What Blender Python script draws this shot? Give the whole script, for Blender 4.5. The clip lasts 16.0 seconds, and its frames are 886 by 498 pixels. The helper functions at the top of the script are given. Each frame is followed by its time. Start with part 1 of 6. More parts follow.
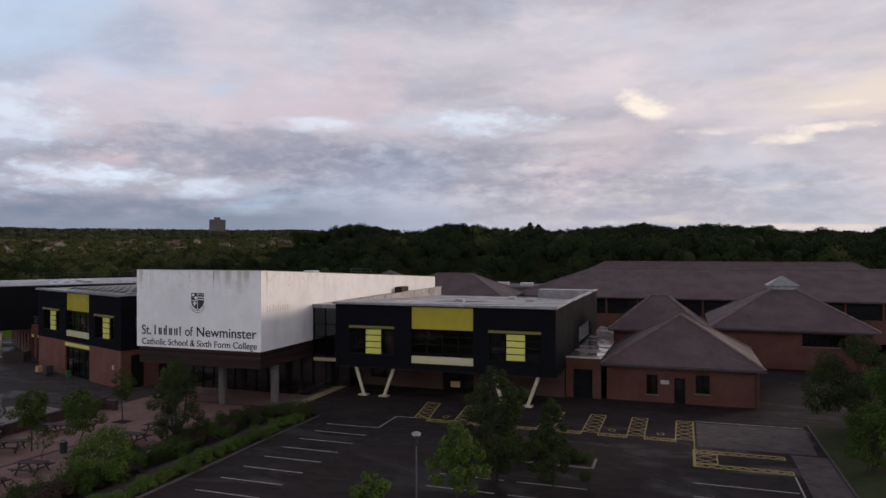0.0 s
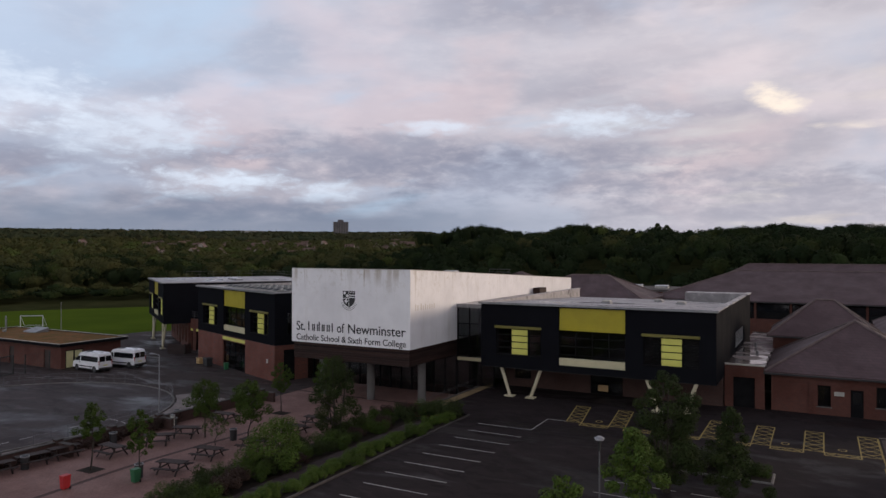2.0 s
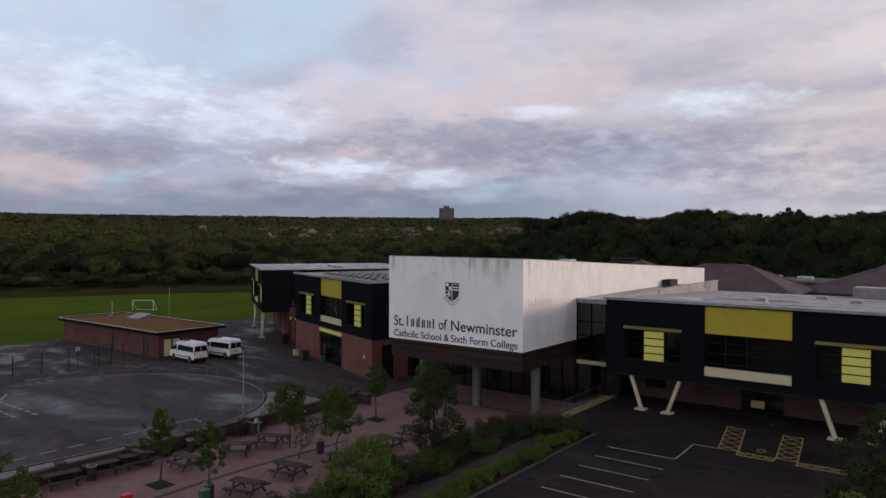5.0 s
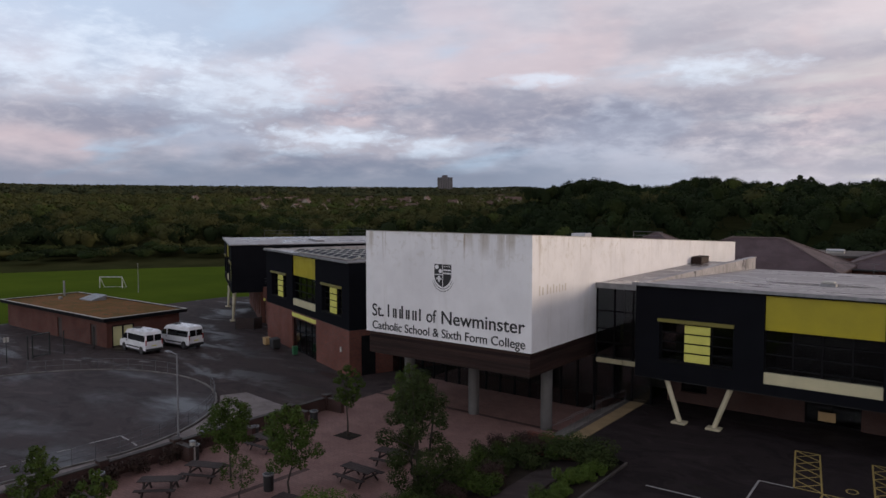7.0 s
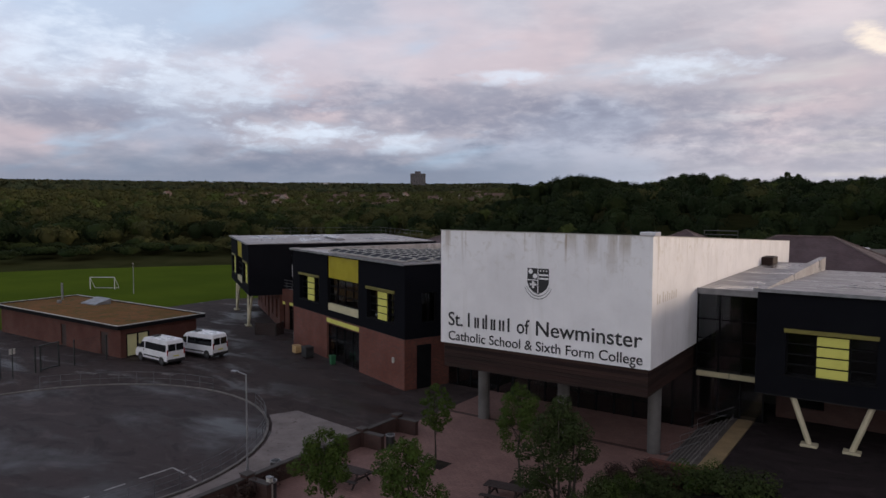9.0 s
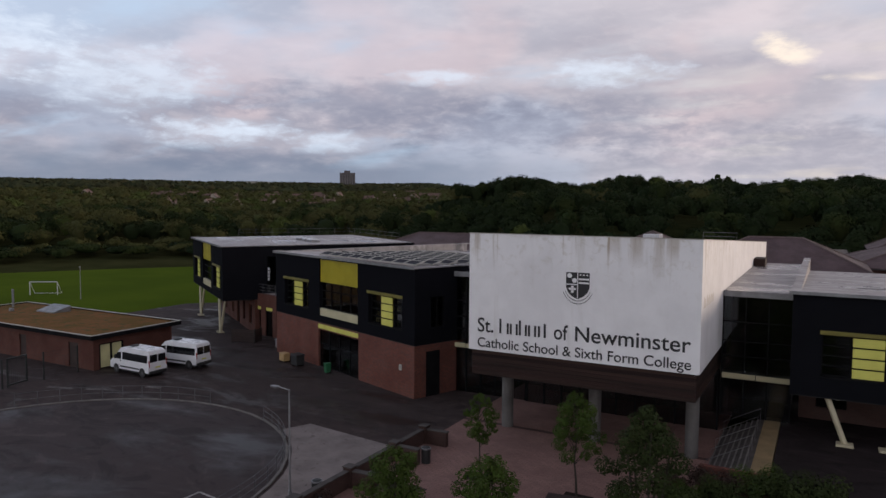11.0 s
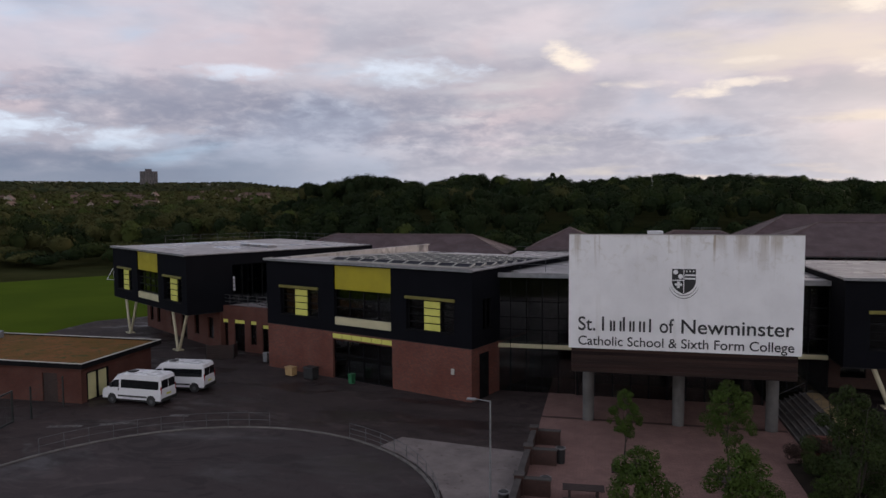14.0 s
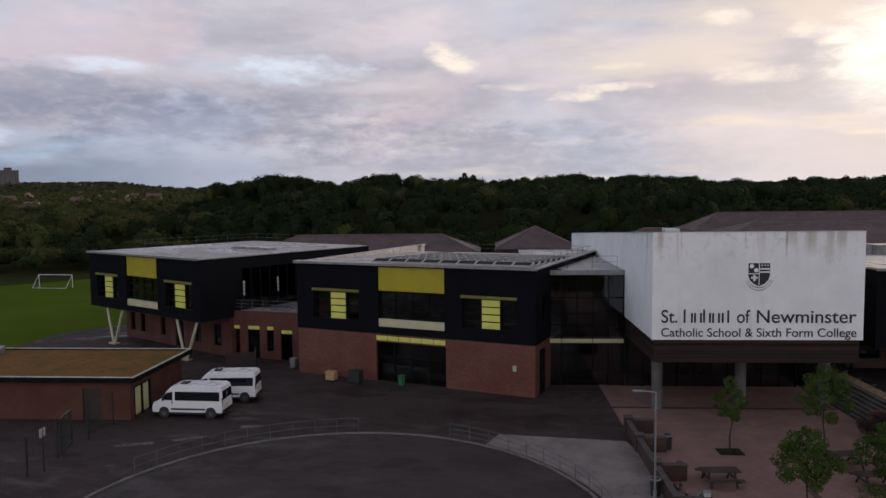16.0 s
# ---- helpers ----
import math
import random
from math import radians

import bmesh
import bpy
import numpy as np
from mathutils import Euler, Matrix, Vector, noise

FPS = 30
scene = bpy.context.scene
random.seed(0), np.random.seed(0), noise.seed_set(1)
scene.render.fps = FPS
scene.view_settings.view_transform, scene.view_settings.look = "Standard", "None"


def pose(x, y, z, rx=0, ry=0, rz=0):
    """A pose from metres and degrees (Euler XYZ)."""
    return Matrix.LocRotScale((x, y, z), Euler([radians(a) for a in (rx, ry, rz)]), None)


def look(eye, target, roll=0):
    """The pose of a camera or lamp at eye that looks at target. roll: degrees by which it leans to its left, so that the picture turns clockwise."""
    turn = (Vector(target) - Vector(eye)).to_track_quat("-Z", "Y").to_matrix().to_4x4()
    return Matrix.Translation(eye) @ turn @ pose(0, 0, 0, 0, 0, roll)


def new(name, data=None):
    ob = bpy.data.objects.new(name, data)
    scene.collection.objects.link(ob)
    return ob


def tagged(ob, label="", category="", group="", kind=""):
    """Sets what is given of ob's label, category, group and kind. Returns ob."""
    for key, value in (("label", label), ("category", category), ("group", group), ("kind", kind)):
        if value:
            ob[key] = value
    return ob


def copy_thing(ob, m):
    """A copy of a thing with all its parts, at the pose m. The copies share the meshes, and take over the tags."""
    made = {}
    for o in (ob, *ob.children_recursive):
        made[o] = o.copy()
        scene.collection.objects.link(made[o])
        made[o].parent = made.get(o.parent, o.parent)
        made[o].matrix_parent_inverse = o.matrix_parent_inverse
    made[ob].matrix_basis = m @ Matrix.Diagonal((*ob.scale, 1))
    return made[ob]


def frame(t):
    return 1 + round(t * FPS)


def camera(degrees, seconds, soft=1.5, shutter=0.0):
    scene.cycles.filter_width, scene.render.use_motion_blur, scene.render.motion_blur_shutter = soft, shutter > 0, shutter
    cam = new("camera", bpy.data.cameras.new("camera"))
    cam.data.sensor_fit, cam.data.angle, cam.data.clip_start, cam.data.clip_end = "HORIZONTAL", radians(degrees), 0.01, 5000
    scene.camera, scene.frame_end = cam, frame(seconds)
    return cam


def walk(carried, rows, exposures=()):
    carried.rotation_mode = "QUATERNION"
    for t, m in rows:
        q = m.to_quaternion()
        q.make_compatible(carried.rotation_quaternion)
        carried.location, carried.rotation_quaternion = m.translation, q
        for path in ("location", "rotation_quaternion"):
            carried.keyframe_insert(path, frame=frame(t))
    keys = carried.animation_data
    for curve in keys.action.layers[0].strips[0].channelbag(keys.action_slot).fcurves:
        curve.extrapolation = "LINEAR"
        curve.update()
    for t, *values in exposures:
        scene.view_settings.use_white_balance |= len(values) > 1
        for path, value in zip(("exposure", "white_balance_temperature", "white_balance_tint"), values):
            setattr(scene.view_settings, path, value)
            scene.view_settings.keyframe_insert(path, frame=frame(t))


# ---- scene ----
# ---------- camera ----------
cam = camera(64.7, 16.0, soft=1.5)
METRES, EYE, TILT, TURN = 73.3, 15.3, -0.6, 19.0
ROWS = [
    (0.0, 0.0, 0.0, 0.0, -0.0, 0.62, -0.12),
    (0.5, -0.0134, 0.001, 0.0003, 0.02, 0.66, -0.16),
    (1.0, -0.0257, 0.0017, 0.0002, 2.39, 0.68, -0.2),
    (1.5, -0.0341, 0.0028, -0.0012, 6.16, 0.72, -0.28),
    (2.0, -0.0405, 0.0056, -0.0026, 9.47, 0.72, -0.37),
    (2.5, -0.0458, 0.0108, -0.0034, 12.84, 0.72, -0.42),
    (3.0, -0.0507, 0.02, -0.0035, 16.16, 0.69, -0.52),
    (3.5, -0.0551, 0.0356, -0.003, 18.06, 0.67, -0.59),
    (4.0, -0.0607, 0.0593, -0.0021, 18.15, 0.68, -0.61),
    (4.5, -0.0674, 0.0906, -0.0015, 18.12, 0.68, -0.61),
    (5.0, -0.0748, 0.1262, -0.0016, 18.08, -0.49, -0.58),
    (7.5, -0.144, 0.3051, 0.0006, 17.97, -3.03, -0.41),
    (8.0, -0.1796, 0.3145, 0.0005, 17.78, -3.11, -0.34),
    (8.5, -0.2126, 0.3209, 0.0006, 16.95, -3.21, -0.44),
    (9.0, -0.2394, 0.3278, 0.0005, 15.53, -3.25, -0.53),
    (9.5, -0.2606, 0.3319, 0.0009, 13.51, -3.27, -0.66),
    (12.0, -0.4013, 0.327, 0.0021, 6.27, -3.16, -0.35),
    (12.5, -0.4459, 0.3251, 0.0026, 3.36, -3.17, -0.14),
    (13.0, -0.4939, 0.3245, 0.0035, -0.27, -3.22, 0.02),
    (13.5, -0.5409, 0.3256, 0.0041, -3.32, -3.27, 0.15),
    (14.0, -0.5864, 0.3282, 0.005, -5.87, -3.29, 0.22),
    (14.5, -0.6363, 0.3331, 0.0058, -8.64, -3.3, 0.28),
    (15.0, -0.681, 0.3397, 0.0061, -10.3, -3.32, 0.39),
    (15.5, -0.7276, 0.3469, 0.0062, -12.71, -3.35, 0.46),
    (16.0, -0.7736, 0.356, 0.0067, -15.27, -3.37, 0.56),
]
walk(cam, [(t, pose(0, 0, EYE, TILT) @ pose(0, 0, 0, 0, 0, TURN) @ pose(METRES * x, METRES * y, METRES * z, 90 + pitch, roll, yaw)) for t, x, y, z, yaw, pitch, roll in ROWS],
     exposures=((0.0, 0.0), (16.0, 0.0)))


# ---------- node helpers ----------
class Nodes:
    def __init__(self, tree):
        self.t = tree
        tree.nodes.clear()

    def add(self, kind):
        return self.t.nodes.new(kind)

    def put(self, socket, value):
        if isinstance(value, bpy.types.NodeSocket):
            self.t.links.new(value, socket)
        else:
            socket.default_value = value

    def math(self, op, a, b=0.5, clamp=False):
        n = self.add("ShaderNodeMath")
        n.operation, n.use_clamp = op, clamp
        self.put(n.inputs[0], a)
        self.put(n.inputs[1], b)
        return n.outputs[0]

    def span(self, value, a, b, c=0.0, d=1.0):
        n = self.add("ShaderNodeMapRange")
        n.interpolation_type = "SMOOTHSTEP"
        for k, v in enumerate((value, a, b, c, d)):
            self.put(n.inputs[k], v)
        return n.outputs[0]

    def mix(self, fac, a, b, blend="MIX"):
        n = self.add("ShaderNodeMix")
        n.data_type, n.blend_type = "RGBA", blend
        self.put(n.inputs[0], fac)
        self.put(n.inputs[6], a)
        self.put(n.inputs[7], b)
        return n.outputs[2]

    def noise(self, vec, scale, detail=4.0, rough=0.55, dist=0.0):
        n = self.add("ShaderNodeTexNoise")
        self.put(n.inputs["Vector"], vec)
        n.inputs["Scale"].default_value = scale
        n.inputs["Detail"].default_value = detail
        n.inputs["Roughness"].default_value = rough
        n.inputs["Distortion"].default_value = dist
        return n.outputs[0]

    def mapped(self, vec, scale=(1, 1, 1), loc=(0, 0, 0)):
        n = self.add("ShaderNodeMapping")
        self.put(n.inputs["Vector"], vec)
        n.inputs["Scale"].default_value = scale
        n.inputs["Location"].default_value = loc
        return n.outputs[0]


def rgb(*c):
    return (*c, 1.0)


# ---------- sky, sun ----------
SUN_AZ, SUN_EL = 40.0, 8.0          # degrees to the right of +y, and above the horizon
world = bpy.data.worlds.new("sky")
scene.world = world
world.use_nodes = True
w = Nodes(world.node_tree)
sky = w.add("ShaderNodeTexSky")
sky.sky_type, sky.sun_disc = "NISHITA", False
sky.sun_elevation, sky.sun_rotation = radians(SUN_EL), radians(SUN_AZ)
sky.dust_density, sky.ozone_density = 2.0, 2.0
dirn = w.add("ShaderNodeTexCoord").outputs["Generated"]
sep = w.add("ShaderNodeSeparateXYZ")
w.put(sep.inputs[0], dirn)
up = w.math("MAXIMUM", sep.outputs[2], 0.0)
flat = w.math("ADD", up, 0.16)
cmb = w.add("ShaderNodeCombineXYZ")
w.put(cmb.inputs[0], w.math("DIVIDE", sep.outputs[0], flat))
w.put(cmb.inputs[1], w.math("DIVIDE", sep.outputs[1], flat))
deck = cmb.outputs[0]               # the cloud deck seen in perspective
az = w.math("MULTIPLY", w.math("ARCTAN2", w.math("MULTIPLY", sep.outputs[0], -1.0), sep.outputs[1]), 57.2958)
el = w.math("MULTIPLY", w.math("ARCSINE", sep.outputs[2]), 57.2958)
toward = w.add("ShaderNodeVectorMath")
toward.operation = "DOT_PRODUCT"
w.put(toward.inputs[0], dirn)
toward.inputs[1].default_value = (math.sin(radians(SUN_AZ)), math.cos(radians(SUN_AZ)), 0.12)
warm = w.span(toward.outputs["Value"], 0.35, 1.0)
swirl = w.mapped(deck, (0.9, 1.25, 1.0), (3.1, 1.7, 0))
cover = w.noise(swirl, 0.9, 6.0, 0.5, 0.1)
streak = w.noise(w.mapped(deck, (0.9, 2.2, 1.0), (9.3, 4.2, 0)), 1.1, 6.0, 0.5, 0.1)
shade = w.noise(w.mapped(deck, (0.8, 1.5, 1.0), (5.5, 8.8, 0)), 0.62, 6.0, 0.52, 0.1)
puff = w.noise(w.mapped(dirn, (1.0, 1.0, 2.8)), 4.2, 6.0, 0.50, 0.1)
wisp = w.noise(w.mapped(dirn, (1.0, 1.0, 3.4), (2.2, 5.1, 1.3)), 15.0, 5.0, 0.5, 0.1)
fray = w.noise(w.mapped(dirn, (1.0, 1.0, 2.6), (4.1, 2.3, 6.6)), 34.0, 5.0, 0.6, 0.3)
bank = w.noise(w.mapped(dirn, (1.0, 1.0, 3.2), (7.7, 0.4, 2.9)), 2.4, 6.0, 0.5, 0.1)
gap = w.span(w.math("ADD", cover, w.math("MULTIPLY", streak, 0.5)), 0.80, 0.98)
low = w.span(up, 0.0, 0.10, 1.0, 0.0)
cloud = w.mix(w.span(shade, 0.34, 0.66), rgb(0.43, 0.43, 0.52), rgb(0.70, 0.675, 0.755))
cloud = w.mix(w.span(streak, 0.35, 0.7, 0.0, 0.5), cloud, rgb(0.74, 0.675, 0.74))
cloud = w.mix(w.span(bank, 0.40, 0.62, 0.0, 0.7), cloud, rgb(0.385, 0.385, 0.48))
cloud = w.mix(w.span(puff, 0.50, 0.66, 0.0, 0.60), cloud, rgb(0.90, 0.79, 0.84))
cloud = w.mix(w.span(wisp, 0.45, 0.70, 0.0, 0.22), cloud, rgb(0.46, 0.45, 0.54))
cloud = w.mix(w.span(fray, 0.44, 0.70, 0.0, 0.14), cloud, rgb(0.92, 0.86, 0.90))
hue = w.noise(w.mapped(dirn, (1.0, 1.0, 2.2), (1.1, 8.2, 4.4)), 3.4, 4.0, 0.5)
cloud = w.mix(w.span(hue, 0.52, 0.66, 0.0, 0.55), cloud, rgb(0.84, 0.67, 0.70))
cloud = w.mix(w.span(hue, 0.46, 0.33, 0.0, 0.55), cloud, rgb(0.52, 0.61, 0.78))
cloud = w.mix(w.math("MULTIPLY", low, 0.55), cloud, rgb(0.53, 0.56, 0.67))
opening = w.mix(warm, rgb(0.66, 0.82, 1.05), rgb(1.1, 0.92, 0.76))
clear = w.add("ShaderNodeVectorMath")
clear.operation = "SCALE"
w.put(clear.inputs[0], sky.outputs[0])
clear.inputs[3].default_value = 0.05
opening = w.mix(0.2, opening, clear.outputs[0])
tone = w.mix(w.math("MULTIPLY", gap, 0.9), cloud, opening)
left = w.span(az, 15.0, 75.0)
tone = w.mix(w.math("MULTIPLY", left, w.span(up, 0.09, 0.26, 0.0, 0.7)), tone, rgb(0.66, 0.82, 1.06))
# the larger breaks and banks: direction left of +y, elevation, half widths, amount
BREAKS = ((15.7, 10.3, 4.6, 1.0, 0.75), (46.0, 5.4, 5.0, 1.1, 0.9), (38.2, 4.8, 3.2, 0.8, 0.8), (53.0, 9.2, 6.0, 2.2, 0.7), (65.0, 11.0, 8.0, 2.6, 0.8), (29.0, 10.0, 3.2, 0.5, 0.7))
GLEAMS = ((4.0, 11.7, 1.0, 0.9, 0.8), (3.1, 11.2, 1.3, 0.8, 0.9), (2.0, 10.6, 1.1, 0.55, 0.85), (-2.2, 9.0, 2.4, 0.28, 0.5), (-7.0, 8.1, 2.0, 0.45, 0.85), (-10.0, 8.7, 2.6, 0.35, 0.8), (-10.5, 10.2, 2.0, 0.25, 0.5), (-18.0, 13.2, 1.6, 0.6, 0.9), (-20.5, 9.0, 3.0, 0.6, 0.8), (-25.0, 11.6, 2.6, 0.7, 0.8), (-31.0, 9.6, 5.0, 2.4, 1.0))
BANKS = ((36.0, 7.5, 11.0, 2.0, 0.5), (22.0, 6.0, 10.0, 1.8, 0.5), (44.0, 3.4, 7.0, 0.9, 0.6), (8.0, 5.0, 12.0, 1.3, 0.45), (62.0, 6.6, 10.0, 1.0, 0.5), (50.0, 7.4, 9.0, 0.7, 0.5), (14.0, 7.6, 9.0, 0.8, 0.4), (-8.0, 5.6, 10.0, 0.7, 0.35), (3.0, 3.4, 13.0, 2.3, 0.34), (-12.0, 3.0, 9.0, 1.5, 0.3))
ragged = w.math("ADD", w.math("MULTIPLY", w.math("SUBTRACT", puff, 0.52), 3.0), w.math("ADD", w.math("MULTIPLY", w.math("SUBTRACT", wisp, 0.5), 3.8), w.math("MULTIPLY", w.math("SUBTRACT", fray, 0.5), 4.2)))
for rows, colour in ((BANKS, rgb(0.28, 0.30, 0.41)), (BREAKS, rgb(0.88, 0.98, 1.14)), (GLEAMS, rgb(1.22, 1.06, 0.90))):
    for a0, e0, wa, we, amount in rows:
        u = w.math("DIVIDE", w.math("SUBTRACT", az, a0), wa)
        v = w.math("DIVIDE", w.math("SUBTRACT", el, e0), we)
        d2 = w.math("ADD", w.math("MULTIPLY", u, u), w.math("MULTIPLY", v, v))
        d2 = w.math("ADD", d2, ragged)
        tone = w.mix(w.math("MULTIPLY", w.span(d2, 1.9, -0.9), amount), tone, colour)
tone = w.mix(w.math("MULTIPLY", w.span(az, 10.0, 36.0), w.span(w.math("ADD", el, w.math("MULTIPLY", w.math("SUBTRACT", wisp, 0.5), 4.0)), 5.4, 2.0, 0.0, 0.74)), tone, rgb(0.20, 0.255, 0.36))
tone = w.mix(w.math("MULTIPLY", warm, 0.22), tone, rgb(1.0, 0.88, 0.86))
glow = w.span(toward.outputs["Value"], 0.86, 1.0)
tone = w.mix(w.math("MULTIPLY", glow, w.span(up, 0.32, 0.1, 0.0, 0.45)), tone, rgb(1.2, 1.0, 0.86))
# the low sun behind thin cloud, to the right of the hall
us = w.math("DIVIDE", w.math("ADD", az, 32.0), 7.2)
vs = w.math("DIVIDE", w.math("SUBTRACT", el, 9.4), 4.6)
tone = w.mix(w.span(w.math("ADD", w.math("ADD", w.math("MULTIPLY", us, us), w.math("MULTIPLY", vs, vs)), w.math("MULTIPLY", ragged, 0.28)), 1.5, -0.2), tone, rgb(1.5, 1.34, 1.17))
# a thick deck overhead, thin and bright toward the horizon on the open side behind the camera
tone = w.mix(w.span(up, 0.40, 0.9, 0.0, 0.7), tone, rgb(0.22, 0.22, 0.27))
behind = w.span(sep.outputs[1], 0.1, -0.9)
tone = w.mix(w.math("MULTIPLY", behind, w.span(up, 0.75, 0.1, 0.0, 0.85)), tone, rgb(1.55, 1.50, 1.55))
bg = w.add("ShaderNodeBackground")
w.put(bg.inputs[0], tone)
bg.inputs[1].default_value = 0.90
w.t.links.new(bg.outputs[0], w.add("ShaderNodeOutputWorld").inputs[0])

sun = new("sun", bpy.data.lights.new("sun", "SUN"))
sun.data.energy, sun.data.angle, sun.data.color = 1.9, radians(14), (1.0, 0.80, 0.64)
sun.matrix_world = look((math.sin(radians(SUN_AZ)) * 100, math.cos(radians(SUN_AZ)) * 100, math.tan(radians(SUN_EL)) * 100), (0, 0, 0))


# ---------- materials ----------
MATS = {}


def surface(name, a, b, scale=1.0, rough=0.8, metal=0.0, fine=0.15, bump=0.2, fine_scale=30.0, rough_var=0.1, spec=0.5, per="", stretch=(1, 1, 1), wear=None, vary=0.7):
    """A painted, mineral or plant surface: two tones in broad patches, fine grain and a little relief."""
    m = bpy.data.materials.new(name)
    m.use_nodes = True
    n = Nodes(m.node_tree)
    co = n.mapped(n.add("ShaderNodeTexCoord").outputs["Object"], stretch)
    broad = n.noise(co, scale, 5.0, 0.6)
    grain = n.noise(co, fine_scale, 3.0, 0.6)
    fac = n.span(broad, 0.3, 0.7)
    col = n.mix(fac, rgb(*a), rgb(*b))
    col = n.mix(n.span(grain, 0.25, 0.75, 0.0, fine), col, rgb(*[c * 0.35 for c in a]))
    if wear:
        col = n.mix(n.span(n.noise(co, scale * 4.3, 6.0, 0.65, 0.5), wear[0], wear[0] + 0.12), col, rgb(*wear[1]))
    if per:
        rnd = n.add("ShaderNodeObjectInfo").outputs["Random"] if per == "object" else n.add("ShaderNodeNewGeometry").outputs["Random Per Island"]
        hsv = n.add("ShaderNodeHueSaturation")
        n.put(hsv.inputs["Value"], n.math("ADD", n.math("MULTIPLY", rnd, vary), 1.0 - vary / 2))
        n.put(hsv.inputs["Hue"], n.math("ADD", n.math("MULTIPLY", rnd, 0.03), 0.485))
        n.put(hsv.inputs["Color"], col)
        col = hsv.outputs[0]
    p = n.add("ShaderNodeBsdfPrincipled")
    n.put(p.inputs["Base Color"], col)
    n.put(p.inputs["Roughness"], n.span(broad, 0.25, 0.75, max(0.03, rough - rough_var), min(1.0, rough + rough_var)))
    p.inputs["Metallic"].default_value = metal
    p.inputs["Specular IOR Level"].default_value = spec
    if bump:
        bp = n.add("ShaderNodeBump")
        bp.inputs["Strength"].default_value = bump
        bp.inputs["Distance"].default_value = 0.02
        n.put(bp.inputs["Height"], grain)
        n.t.links.new(bp.outputs[0], p.inputs["Normal"])
    n.t.links.new(p.outputs[0], n.add("ShaderNodeOutputMaterial").inputs[0])
    MATS[name] = m
    return m


def wet_surface(name, dry, wet, scale, puddle, rough=0.85, lo=0.12, spec=0.5, soft=0.2):
    """Asphalt after rain: worn dry patches, darker damp ones with a shine."""
    m = surface(name, dry, wet, scale, rough)
    n = Nodes(m.node_tree)
    co = n.add("ShaderNodeTexCoord").outputs["Object"]
    broad = n.noise(n.mapped(co, (0.8, 2.0, 1.0)), scale, 6.0, 0.55, 0.6)
    mid = n.noise(co, scale * 7, 4.0, 0.6)
    grain = n.noise(co, 40.0, 2.0, 0.6)
    damp = n.span(n.math("ADD", broad, n.math("MULTIPLY", mid, 0.2)), puddle, puddle + soft)
    col = n.mix(damp, rgb(*dry), rgb(*wet))
    blot = n.noise(n.mapped(co, (1.0, 1.6, 1.0), (3.3, 8.1, 0)), scale * 2.6, 7.0, 0.68, 1.4)
    col = n.mix(n.span(blot, 0.53, 0.585, 0.0, 0.8), col, rgb(*[c * 0.42 for c in dry]))
    col = n.mix(n.span(blot, 0.45, 0.37, 0.0, 0.7), col, rgb(*[c * 1.75 for c in dry]))
    col = n.mix(n.span(mid, 0.3, 0.75, 0.0, 0.45), col, rgb(*[c * 0.55 for c in dry]))
    col = n.mix(n.span(grain, 0.3, 0.8, 0.0, 0.35), col, rgb(*[c * 1.6 for c in dry]))
    p = n.add("ShaderNodeBsdfPrincipled")
    n.put(p.inputs["Base Color"], col)
    n.put(p.inputs["Roughness"], n.math("SUBTRACT", rough, n.math("MULTIPLY", damp, rough - lo)))
    p.inputs["Specular IOR Level"].default_value = spec
    bp = n.add("ShaderNodeBump")
    bp.inputs["Distance"].default_value = 0.01
    n.put(bp.inputs["Strength"], n.math("SUBTRACT", 0.35, n.math("MULTIPLY", damp, 0.3)))
    n.put(bp.inputs["Height"], grain)
    n.t.links.new(bp.outputs[0], p.inputs["Normal"])
    n.t.links.new(p.outputs[0], n.add("ShaderNodeOutputMaterial").inputs[0])
    return m


